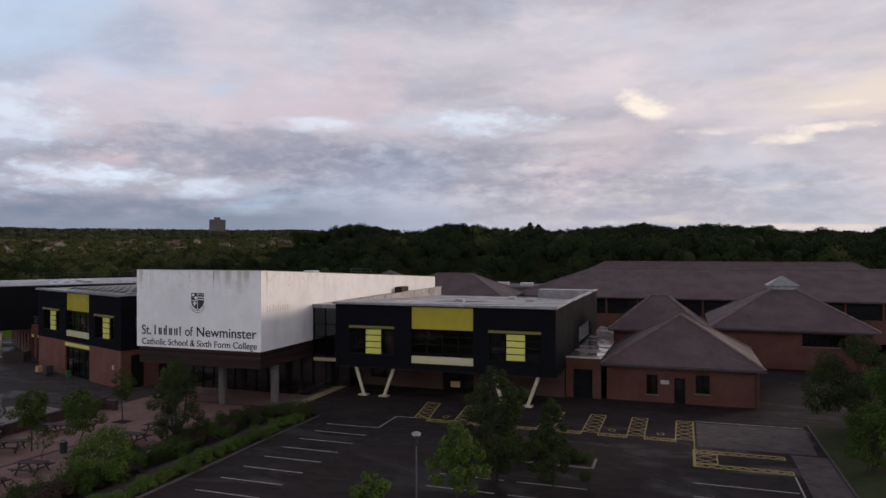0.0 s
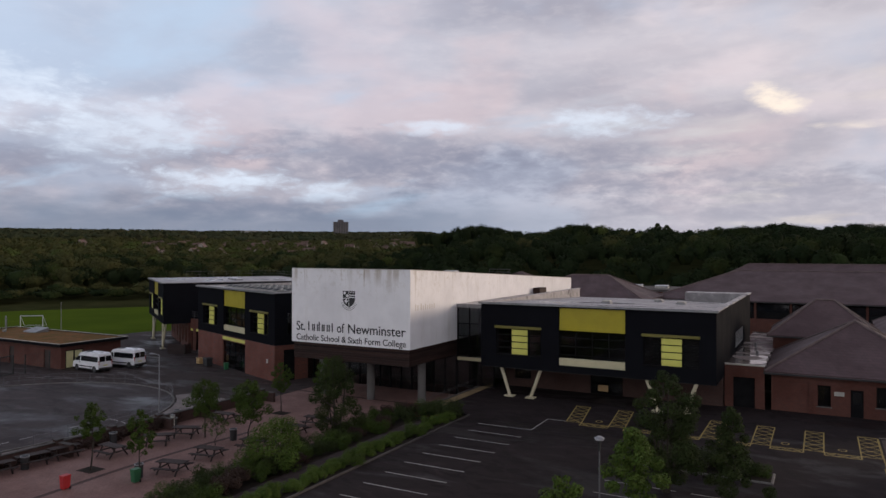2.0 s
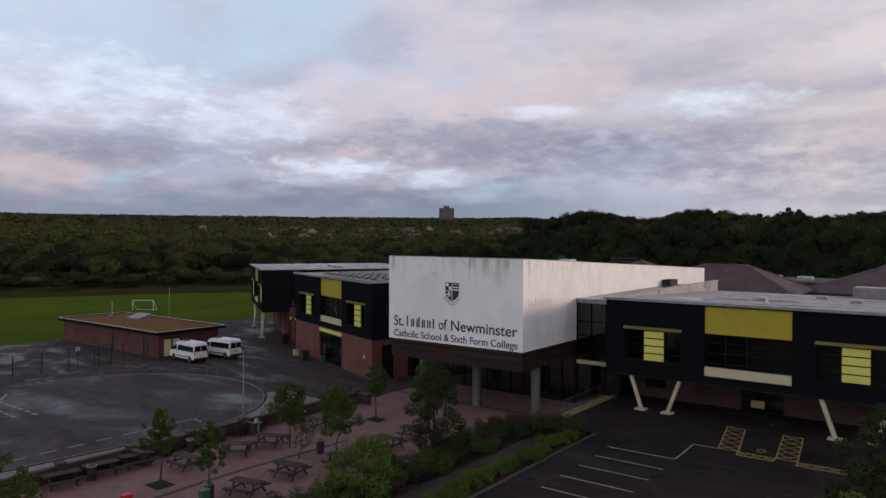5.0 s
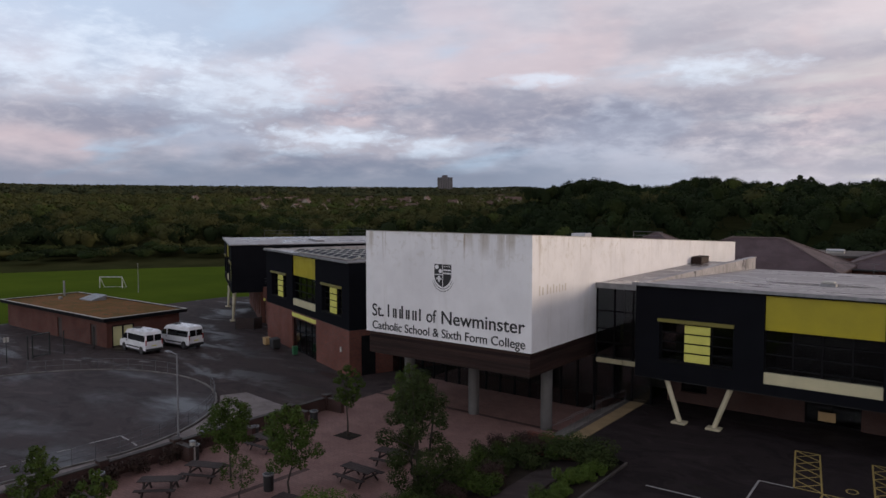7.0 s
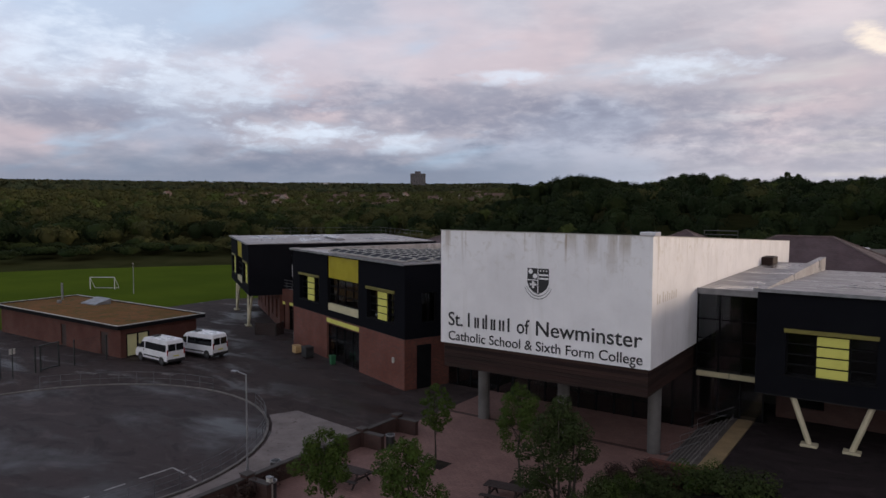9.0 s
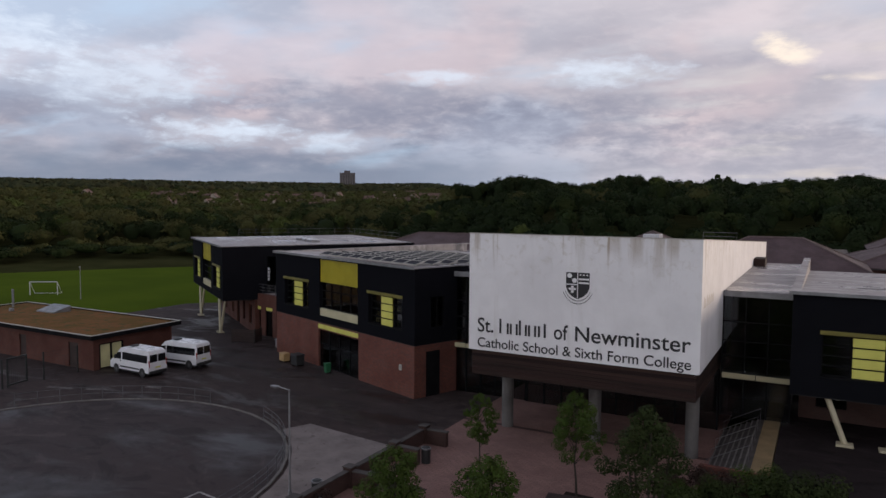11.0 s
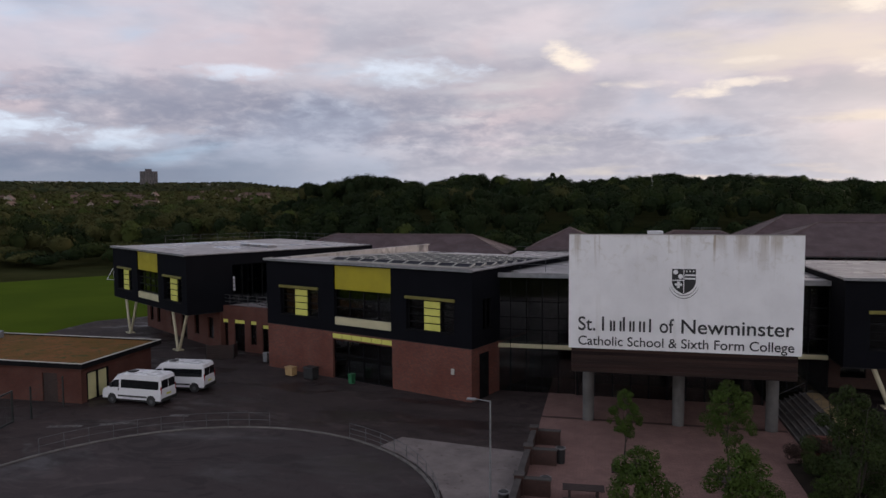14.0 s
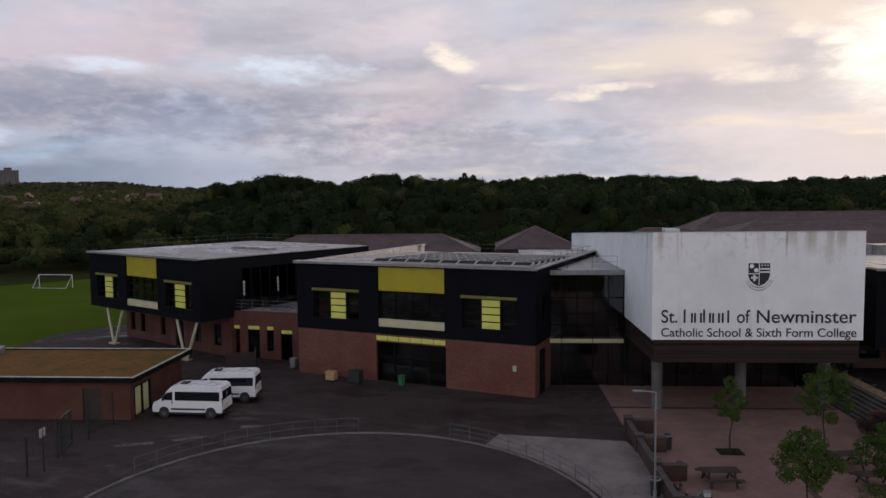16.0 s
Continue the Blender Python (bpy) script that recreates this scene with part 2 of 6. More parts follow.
def coursed(name, a, b, joint, width, height, mortar, rough=0.85, flat=False, spec=0.4):
    """Courses of brick, slate or paving at true size; runs along the wall by x + y, or lies flat."""
    m = bpy.data.materials.new(name)
    m.use_nodes = True
    n = Nodes(m.node_tree)
    co = n.add("ShaderNodeTexCoord").outputs["Object"]
    vec = co
    if not flat:
        s = n.add("ShaderNodeSeparateXYZ")
        n.put(s.inputs[0], co)
        cb = n.add("ShaderNodeCombineXYZ")
        n.put(cb.inputs[0], n.math("ADD", s.outputs[0], s.outputs[1]))
        n.put(cb.inputs[1], s.outputs[2])
        vec = cb.outputs[0]
    br = n.add("ShaderNodeTexBrick")
    n.put(br.inputs["Vector"], vec)
    n.put(br.inputs["Color1"], rgb(*a))
    n.put(br.inputs["Color2"], rgb(*b))
    n.put(br.inputs["Mortar"], rgb(*joint))
    br.inputs["Scale"].default_value = 1.0
    br.inputs["Mortar Size"].default_value = mortar
    br.inputs["Brick Width"].default_value = width
    br.inputs["Row Height"].default_value = height
    broad = n.noise(co, 0.35, 5.0, 0.6)
    fine = n.noise(co, 9.0, 4.0, 0.6)
    col = n.mix(n.span(broad, 0.35, 0.7, 0.0, 0.45), br.outputs[0], rgb(*[c * 0.45 for c in a]))
    col = n.mix(n.span(fine, 0.35, 0.8, 0.0, 0.3), col, rgb(*[c * 1.5 for c in b]))
    p = n.add("ShaderNodeBsdfPrincipled")
    n.put(p.inputs["Base Color"], col)
    n.put(p.inputs["Roughness"], n.span(broad, 0.3, 0.7, rough - 0.12, min(1.0, rough + 0.1)))
    p.inputs["Specular IOR Level"].default_value = spec
    bp = n.add("ShaderNodeBump")
    bp.inputs["Strength"].default_value = 0.4
    bp.inputs["Distance"].default_value = 0.01
    n.put(bp.inputs["Height"], n.math("SUBTRACT", 1.0, br.outputs["Fac"]))
    n.t.links.new(bp.outputs[0], p.inputs["Normal"])
    n.t.links.new(p.outputs[0], n.add("ShaderNodeOutputMaterial").inputs[0])
    return m


def stained_white():
    """White render panels: grey bloom, brown runs that start at the parapet, faint panel joints."""
    m = bpy.data.materials.new("white_render")
    m.use_nodes = True
    n = Nodes(m.node_tree)
    co = n.add("ShaderNodeTexCoord").outputs["Object"]
    s = n.add("ShaderNodeSeparateXYZ")
    n.put(s.inputs[0], co)
    runs = n.noise(n.mapped(co, (1.0, 1.0, 0.05)), 1.7, 6.0, 0.62, 0.15)
    runs2 = n.noise(n.mapped(co, (1.0, 1.0, 0.10), (4, 2, 1)), 5.0, 4.0, 0.6)
    reach = n.span(n.math("ADD", s.outputs[2], n.math("MULTIPLY", runs2, 2.2)), 11.2, 14.6)
    broad = n.noise(co, 0.3, 5.0, 0.6)
    col = n.mix(n.span(broad, 0.35, 0.7), rgb(0.77, 0.76, 0.77), rgb(0.68, 0.67, 0.68))
    col = n.mix(n.math("MULTIPLY", n.span(runs, 0.56, 0.76), n.math("ADD", n.math("MULTIPLY", reach, 0.85), 0.06)), col, rgb(0.33, 0.27, 0.19))
    col = n.mix(n.span(n.noise(n.mapped(co, (1, 1, 0.12), (7, 7, 7)), 1.3, 5.0, 0.6), 0.52, 0.74, 0.0, 0.30), col, rgb(0.45, 0.42, 0.37))
    col = n.mix(n.math("MULTIPLY", n.span(n.noise(co, 1.9, 6.0, 0.65, 0.6), 0.50, 0.70), n.span(s.outputs[2], 9.6, 13.4, 0.04, 0.42)), col, rgb(0.40, 0.35, 0.26))
    # the worst runs on the sign face, below the parapet joints: place, half width, length, strength
    for x, half, long, amount in ((-50.35, 0.30, 1.6, 0.45), (-48.9, 0.08, 2.0, 0.3), (-41.85, 0.09, 2.0, 0.8), (-41.5, 0.5, 1.1, 0.35), (-40.3, 0.55, 1.7, 0.5), (-39.0, 0.35, 2.6, 0.45), (-38.2, 0.5, 1.5, 0.5), (-44.6, 0.06, 1.3, 0.35)):
        near = n.span(n.math("ADD", n.math("ABSOLUTE", n.math("SUBTRACT", s.outputs[0], x)), n.math("MULTIPLY", n.math("SUBTRACT", runs2, 0.5), half * 2.0)), half, half * 0.3)
        down = n.span(n.math("ADD", s.outputs[2], n.math("MULTIPLY", runs2, 1.0)), 13.6 - long, 13.6)
        col = n.mix(n.math("MULTIPLY", n.math("MULTIPLY", near, down), amount), col, rgb(0.30, 0.23, 0.15))
    p = n.add("ShaderNodeBsdfPrincipled")
    n.put(p.inputs["Base Color"], col)
    p.inputs["Roughness"].default_value = 0.62
    bp = n.add("ShaderNodeBump")
    bp.inputs["Strength"].default_value = 0.15
    bp.inputs["Distance"].default_value = 0.01
    n.put(bp.inputs["Height"], n.noise(co, 25.0, 3.0))
    n.t.links.new(bp.outputs[0], p.inputs["Normal"])
    n.t.links.new(p.outputs[0], n.add("ShaderNodeOutputMaterial").inputs[0])
    return m


def glass(name, tint, rough=0.03):
    m = bpy.data.materials.new(name)
    m.use_nodes = True
    n = Nodes(m.node_tree)
    p = n.add("ShaderNodeBsdfPrincipled")
    p.inputs["Base Color"].default_value = rgb(*tint)
    p.inputs["Transmission Weight"].default_value = 1.0
    co = n.add("ShaderNodeTexCoord").outputs["Object"]
    n.put(p.inputs["Roughness"], n.span(n.noise(co, 0.8, 3.0), 0.3, 0.7, rough, rough + 0.05))
    p.inputs["IOR"].default_value = 1.62
    n.t.links.new(p.outputs[0], n.add("ShaderNodeOutputMaterial").inputs[0])
    return m


BAY_ASPHALT = wet_surface("car_park_asphalt", (0.0195, 0.0143, 0.0149), (0.0120, 0.0091, 0.0095), 0.12, 0.58, 0.92, 0.50, 0.12, 0.16)
ASPHALT = wet_surface("asphalt", (0.041, 0.0292, 0.0280), (0.020, 0.0147, 0.0142), 0.13, 0.58, 0.92, 0.42, 0.2, 0.14)
COURT = wet_surface("court_asphalt", (0.042, 0.0312, 0.0315), (0.025, 0.0202, 0.0220), 0.09, 0.55, 0.88, 0.36, 0.26, 0.26)
PATCH = wet_surface("grey_tarmac", (0.054, 0.043, 0.043), (0.030, 0.025, 0.0255), 0.25, 0.62, 0.9, 0.4, 0.3)
PAVING = coursed("plaza_paving", (0.245, 0.140, 0.122), (0.195, 0.112, 0.099), (0.11, 0.072, 0.062), 0.4, 0.2, 0.012, 0.85, flat=True, spec=0.25)
FOOTWAY = surface("footway_concrete", (0.235, 0.198, 0.188), (0.150, 0.127, 0.121), 0.5, 0.85, fine=0.3, spec=0.25, wear=(0.58, (0.085, 0.068, 0.062)))
KERB = surface("kerb_concrete", (0.17, 0.155, 0.145), (0.11, 0.10, 0.093), 1.2, 0.85, fine=0.3)
GRASS = surface("sports_grass", (0.076, 0.112, 0.015), (0.056, 0.088, 0.013), 0.06, 0.95, fine=0.4, bump=0.4, fine_scale=6.0, spec=0.0)
ROUGH_GRASS = surface("rough_grass", (0.035, 0.045, 0.014), (0.022, 0.032, 0.012), 0.09, 0.95, fine=0.5, bump=0.5, fine_scale=3.0, spec=0.1)
SOIL = surface("bark_mulch", (0.028, 0.020, 0.014), (0.016, 0.013, 0.010), 0.8, 0.95, fine=0.5, bump=0.6, fine_scale=14.0, spec=0.15)
FAR_LAND = surface("far_woodland_floor", (0.032, 0.039, 0.015), (0.046, 0.044, 0.019), 0.010, 0.95, fine=0.5, fine_scale=0.12, spec=0.0)
BRICK = coursed("red_brick", (0.185, 0.056, 0.036), (0.100, 0.037, 0.028), (0.065, 0.042, 0.035), 0.225, 0.075, 0.008)
# the older wings' own brick, and a shaded copy for western ground floors
OLD_SHADED_BRICK = coursed("old_and_shaded_red_brick", (0.112, 0.036, 0.024), (0.080, 0.027, 0.019), (0.055, 0.032, 0.026), 0.225, 0.075, 0.008)
BLACK = surface("black_cladding", (0.0068, 0.0071, 0.0092), (0.0090, 0.0094, 0.0120), 0.5, 0.88, fine=0.2, bump=0.05, spec=0.03)
SOFFIT = surface("dark_soffit", (0.02, 0.02, 0.02), (0.014, 0.014, 0.014), 0.7, 0.8)
TIMBER = surface("dark_timber_boards", (0.038, 0.018, 0.015), (0.014, 0.010, 0.009), 0.9, 0.75, fine=0.45, stretch=(0.12, 0.12, 3.0), spec=0.2, per="object", vary=0.8)
WHITE = stained_white()
MEMBRANE = wet_surface("grey_roof_membrane", (0.24, 0.225, 0.23), (0.15, 0.143, 0.147), 0.16, 0.56, 0.55, 0.13, 0.5)
FLAT_ROOF = wet_surface("wet_flat_roof", (0.15, 0.115, 0.105), (0.10, 0.09, 0.09), 0.3, 0.50, 0.8, 0.04, 0.9, 0.06)
SLATE = coursed("brown_roof_tiles", (0.088, 0.053, 0.057), (0.068, 0.042, 0.046), (0.04, 0.029, 0.029), 0.33, 0.2, 0.012, 0.75)
RIDGE = surface("ridge_tiles", (0.12, 0.085, 0.08), (0.085, 0.062, 0.06), 1.5, 0.8)
# plaza wall brick; on the east block's ground floor it paints in shade
DARK_BRICK = coursed("dark_weathered_and_shaded_brick", (0.070, 0.033, 0.026), (0.050, 0.025, 0.021), (0.035, 0.026, 0.023), 0.225, 0.075, 0.008)
DARK_CAP = surface("dark_coping", (0.060, 0.050, 0.046), (0.042, 0.036, 0.034), 1.0, 0.85)
EDGING = surface("tan_edging", (0.25, 0.175, 0.085), (0.19, 0.135, 0.07), 1.0, 0.8, fine=0.25)
GHOST = surface("faded_lettering", (0.56, 0.52, 0.46), (0.62, 0.58, 0.53), 2.0, 0.7)
OLIVE = surface("olive_board", (0.17, 0.145, 0.022), (0.13, 0.11, 0.02), 0.8, 0.55, fine=0.15, bump=0.03)
RAIL = surface("dull_galvanised_steel", (0.12, 0.12, 0.125), (0.085, 0.085, 0.09), 2.0, 0.6, metal=0.3, bump=0.03)
YELLOW = surface("mustard_panel", (0.36, 0.30, 0.008), (0.31, 0.26, 0.008), 0.6, 0.45, fine=0.06, bump=0.03)
LIME = surface("lemon_slats", (0.62, 0.60, 0.13), (0.56, 0.54, 0.11), 1.0, 0.5, fine=0.05, bump=0.02)
CREAM = surface("cream_panel", (0.52, 0.47, 0.30), (0.45, 0.41, 0.26), 0.7, 0.5, fine=0.12, bump=0.03)
CREAM_STEEL = surface("cream_painted_steel", (0.50, 0.45, 0.31), (0.42, 0.37, 0.25), 1.5, 0.5, fine=0.15, bump=0.03)
FRAME = surface("dark_frame", (0.009, 0.009, 0.010), (0.006, 0.006, 0.007), 1.0, 0.8, bump=0.02, spec=0.08)
GLASS = glass("window_glass", (0.34, 0.38, 0.40))
LIT_BLIND = surface("pale_blind", (0.60, 0.57, 0.30), (0.52, 0.49, 0.26), 1.0, 0.7)
BROWN_DOOR = surface("dark_brown_paint", (0.030, 0.014, 0.011), (0.022, 0.011, 0.009), 0.9, 0.6, fine=0.2, bump=0.03)
INSIDE = surface("dim_interior", (0.085, 0.080, 0.072), (0.050, 0.048, 0.046), 0.5, 0.9)
CONCRETE = surface("column_concrete", (0.13, 0.122, 0.118), (0.085, 0.080, 0.077), 0.8, 0.8, fine=0.25)
GALV = surface("galvanised_steel", (0.28, 0.28, 0.29), (0.20, 0.20, 0.21), 2.0, 0.5, metal=0.5, bump=0.03)
DARK_STEEL = surface("dark_green_steel", (0.016, 0.022, 0.02), (0.012, 0.014, 0.014), 2.0, 0.5, bump=0.02)
BENCH_WOOD = surface("weathered_bench_wood", (0.036, 0.020, 0.017), (0.022, 0.013, 0.012), 2.0, 0.85, fine=0.4, stretch=(0.3, 1, 1))
SEDUM = surface("sedum_roof", (0.20, 0.085, 0.026), (0.12, 0.075, 0.018), 0.30, 0.95, fine=0.5, fine_scale=5.0, bump=0.6, spec=0.1, wear=(0.52, (0.060, 0.060, 0.016)))
TRIM_WHITE = surface("white_trim", (0.42, 0.40, 0.36), (0.34, 0.33, 0.30), 1.0, 0.55, fine=0.15)
VAN_WHITE = surface("white_van_paint", (0.72, 0.72, 0.74), (0.66, 0.66, 0.68), 0.8, 0.28, fine=0.04, bump=0.0, spec=0.5)
TYRE = surface("tyre_rubber", (0.012, 0.012, 0.012), (0.02, 0.02, 0.02), 5.0, 0.9)
DARK_PLASTIC = surface("black_plastic", (0.014, 0.014, 0.015), (0.02, 0.02, 0.021), 3.0, 0.6)
VAN_GLASS = surface("privacy_glass", (0.008, 0.009, 0.011), (0.012, 0.013, 0.015), 1.0, 0.08, bump=0.0, rough_var=0.02)
LAMP_RED = surface("red_lens", (0.30, 0.012, 0.010), (0.25, 0.01, 0.01), 5.0, 0.25, bump=0.0)
LAMP_CLEAR = surface("clear_lens", (0.55, 0.55, 0.57), (0.45, 0.45, 0.47), 5.0, 0.15, bump=0.0)
LINE_WHITE = surface("worn_white_line", (0.36, 0.34, 0.33), (0.24, 0.23, 0.22), 1.5, 0.8, fine=0.4, wear=(0.60, (0.06, 0.055, 0.055)))
FADED_LINE = surface("faded_white_line", (0.17, 0.155, 0.15), (0.09, 0.08, 0.078), 0.8, 0.85, fine=0.4, wear=(0.46, (0.036, 0.028, 0.027)))
LINE_YELLOW = surface("worn_yellow_line", (0.36, 0.26, 0.07), (0.26, 0.19, 0.06), 1.5, 0.8, fine=0.4, wear=(0.60, (0.06, 0.055, 0.045)))
BLACK_INK = surface("black_lettering", (0.012, 0.012, 0.014), (0.016, 0.016, 0.018), 2.0, 0.5, bump=0.0)
RED = surface("red_plastic", (0.45, 0.02, 0.025), (0.38, 0.018, 0.02), 2.0, 0.5)
GREEN = surface("green_plastic", (0.02, 0.12, 0.05), (0.015, 0.10, 0.04), 2.0, 0.5)
BLUE = surface("blue_plastic", (0.03, 0.10, 0.26), (0.025, 0.08, 0.22), 2.0, 0.5)
TAN = surface("tan_plastic", (0.42, 0.28, 0.13), (0.36, 0.24, 0.11), 2.0, 0.6)
SOLAR = surface("solar_cell", (0.016, 0.017, 0.026), (0.022, 0.023, 0.032), 1.0, 0.55, bump=0.0, rough_var=0.05, spec=0.04)
BARK = surface("bark", (0.050, 0.038, 0.028), (0.030, 0.024, 0.018), 3.0, 0.9, fine=0.5, bump=0.5, stretch=(1, 1, 0.3))
LEAF = surface("young_tree_leaves", (0.052, 0.078, 0.014), (0.034, 0.055, 0.011), 0.9, 0.75, fine=0.1, bump=0.0, per="island", spec=0.10, vary=0.45)
LEAF_DARK = surface("dark_shrub_leaves", (0.032, 0.043, 0.012), (0.021, 0.031, 0.010), 0.5, 0.8, fine=0.1, bump=0.0, per="island", spec=0.10, vary=0.45)
LEAF_LIME = surface("lime_leaves", (0.070, 0.105, 0.018), (0.050, 0.080, 0.015), 0.9, 0.75, fine=0.1, bump=0.0, per="island", spec=0.10, vary=0.45)
LEAF_BRONZE = surface("bronze_leaves", (0.048, 0.027, 0.020), (0.032, 0.020, 0.016), 0.9, 0.8, fine=0.1, bump=0.0, per="island", spec=0.2)
WOODS = surface("woodland_canopy", (0.019, 0.030, 0.011), (0.030, 0.039, 0.013), 0.09, 0.9, fine=0.1, bump=0.0, per="island", spec=0.04, fine_scale=0.3, vary=0.16)
# canopy tints; besides tree variety, their mix by bearing paints in light
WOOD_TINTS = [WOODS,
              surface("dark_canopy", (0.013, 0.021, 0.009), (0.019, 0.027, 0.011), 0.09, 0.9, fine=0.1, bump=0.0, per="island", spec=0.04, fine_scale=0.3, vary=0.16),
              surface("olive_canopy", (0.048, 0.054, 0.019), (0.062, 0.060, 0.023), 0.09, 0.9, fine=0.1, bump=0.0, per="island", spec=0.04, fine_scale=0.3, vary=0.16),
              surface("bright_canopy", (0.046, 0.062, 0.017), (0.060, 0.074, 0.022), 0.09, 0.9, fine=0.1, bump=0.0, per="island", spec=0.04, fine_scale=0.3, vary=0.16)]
FAR_WOODS = surface("distant_canopy", (0.036, 0.046, 0.026), (0.054, 0.052, 0.028), 0.012, 0.9, fine=0.3, bump=0.0, per="island", spec=0.0, fine_scale=0.06, vary=0.3)
HOUSE_WALL = surface("house_render", (0.36, 0.33, 0.30), (0.22, 0.15, 0.12), 0.02, 0.85)
HOUSE_ROOF = surface("house_roof", (0.13, 0.07, 0.055), (0.09, 0.06, 0.055), 0.05, 0.85)
TOWER = surface("tower_concrete", (0.115, 0.098, 0.100), (0.092, 0.082, 0.086), 0.05, 0.85)


# ---------- mesh helpers ----------
class Geo:
    """Vertices and faces of one part."""

    def __init__(self):
        self.v, self.f = [], []

    def add(self, verts, faces):
        k = len(self.v)
        self.v += [tuple(p) for p in verts]
        self.f += [tuple(i + k for i in q) for q in faces]
        return self

    def box(self, x0, x1, y0, y1, z0, z1, bev=0.0, m=None):
        if bev <= 0:
            vs = [(x, y, z) for z in (z0, z1) for y in (y0, y1) for x in (x0, x1)]
            fs = [(0, 2, 3, 1), (4, 5, 7, 6), (0, 1, 5, 4), (2, 6, 7, 3), (0, 4, 6, 2), (1, 3, 7, 5)]
        else:
            bm = bmesh.new()
            bmesh.ops.create_cube(bm, size=1.0)
            bmesh.ops.scale(bm, vec=(x1 - x0, y1 - y0, z1 - z0), verts=bm.verts)
            bmesh.ops.translate(bm, vec=((x0 + x1) / 2, (y0 + y1) / 2, (z0 + z1) / 2), verts=bm.verts)
            bmesh.ops.bevel(bm, geom=bm.edges[:], offset=bev, segments=1, affect="EDGES", profile=0.5)
            bm.verts.index_update()
            vs = [tuple(p.co) for p in bm.verts]
            fs = [tuple(p.index for p in q.verts) for q in bm.faces]
            bm.free()
        if m is not None:
            vs = [m @ Vector(p) for p in vs]
        return self.add(vs, fs)

    def prism(self, pts, z0, z1):
        """A plan outline (anticlockwise), raised from z0 to z1; z may be functions of x, y."""
        lo = z0 if callable(z0) else (lambda x, y: z0)
        hi = z1 if callable(z1) else (lambda x, y: z1)
        n = len(pts)
        vs = [(x, y, lo(x, y)) for x, y in pts] + [(x, y, hi(x, y)) for x, y in pts]
        fs = [tuple(range(n - 1, -1, -1)), tuple(range(n, 2 * n))]
        fs += [(i, (i + 1) % n, n + (i + 1) % n, n + i) for i in range(n)]
        return self.add(vs, fs)

    def strut(self, a, b, r0, r1=None, n=8, cap=True):
        a, b = Vector(a), Vector(b)
        r1 = r0 if r1 is None else r1
        q = (b - a).to_track_quat("Z", "Y")
        ring = [Vector((math.cos(i * math.tau / n), math.sin(i * math.tau / n), 0)) for i in range(n)]
        vs = [a + q @ (p * r0) for p in ring] + [b + q @ (p * r1) for p in ring]
        fs = [(i, (i + 1) % n, n + (i + 1) % n, n + i) for i in range(n)]
        if cap:
            fs += [tuple(range(n - 1, -1, -1)), tuple(range(n, 2 * n))]
        return self.add(vs, fs)

    def tube(self, pts, r, n=6):
        pts = [Vector(p) for p in pts]
        rings = []
        for i, p in enumerate(pts):
            way = (pts[min(i + 1, len(pts) - 1)] - pts[max(i - 1, 0)]).normalized()
            q = way.to_track_quat("Z", "Y")
            rings += [p + q @ Vector((math.cos(k * math.tau / n) * r, math.sin(k * math.tau / n) * r, 0)) for k in range(n)]
        fs = [(i * n + k, i * n + (k + 1) % n, (i + 1) * n + (k + 1) % n, (i + 1) * n + k) for i in range(len(pts) - 1) for k in range(n)]
        fs += [tuple(range(n - 1, -1, -1)), tuple(range(len(rings) - n, len(rings)))]
        return self.add(rings, fs)

    def strip(self, a, b, wide, z, thick=0.006):
        """A painted line on the ground."""
        a, b = Vector(a).to_2d(), Vector(b).to_2d()
        d = (b - a).normalized()
        s = Vector((-d.y, d.x)) * wide / 2
        return self.prism([tuple(a - s), tuple(b - s), tuple(b + s), tuple(a + s)], z, z + thick)

    def mesh(self, name):
        me = bpy.data.meshes.new(name)
        me.from_pydata(self.v, [], self.f)
        me.update()
        return me


def thing(name, label, category, m=None, group="", kind=""):
    ob = new(name)
    ob.empty_display_size = 0.5
    if m is not None:
        ob.matrix_basis = m
    return tagged(ob, label, category, group, kind)


def part(name, geo, material, parent=None, label=""):
    me = geo if isinstance(geo, bpy.types.Mesh) else geo.mesh(name)
    if not me.materials:
        me.materials.append(material)
    ob = new(name, me)
    ob.parent = parent
    return tagged(ob, label) if label else ob


def solo(name, geo, material, label, category, kind="", m=None, group=""):
    """A thing that is one mesh."""
    ob = part(name, geo, material)
    if m is not None:
        ob.matrix_basis = m
    return tagged(ob, label, category, group, kind)


def wall_with_openings(g, x0, x1, z0, z1, y0, y1, holes):
    """A wall slab from y0 to y1 with rectangular openings (x0, x1, z0, z1) cut right through."""
    xs = sorted({x0, x1, *[h[0] for h in holes], *[h[1] for h in holes]})
    for a, b in zip(xs, xs[1:]):
        mid = (a + b) / 2
        cuts = sorted((h[2], h[3]) for h in holes if h[0] < mid < h[1])
        z = z0
        for c, d in cuts:
            if c > z + 1e-4:
                g.box(a, b, y0, y1, z, c)
            z = d
        if z1 > z + 1e-4:
            g.box(a, b, y0, y1, z, z1)
    return g


# ---------- land ----------
def smooth(v, a, b):
    u = min(1.0, max(0.0, (v - a) / (b - a)))
    return u * u * (3 - 2 * u)


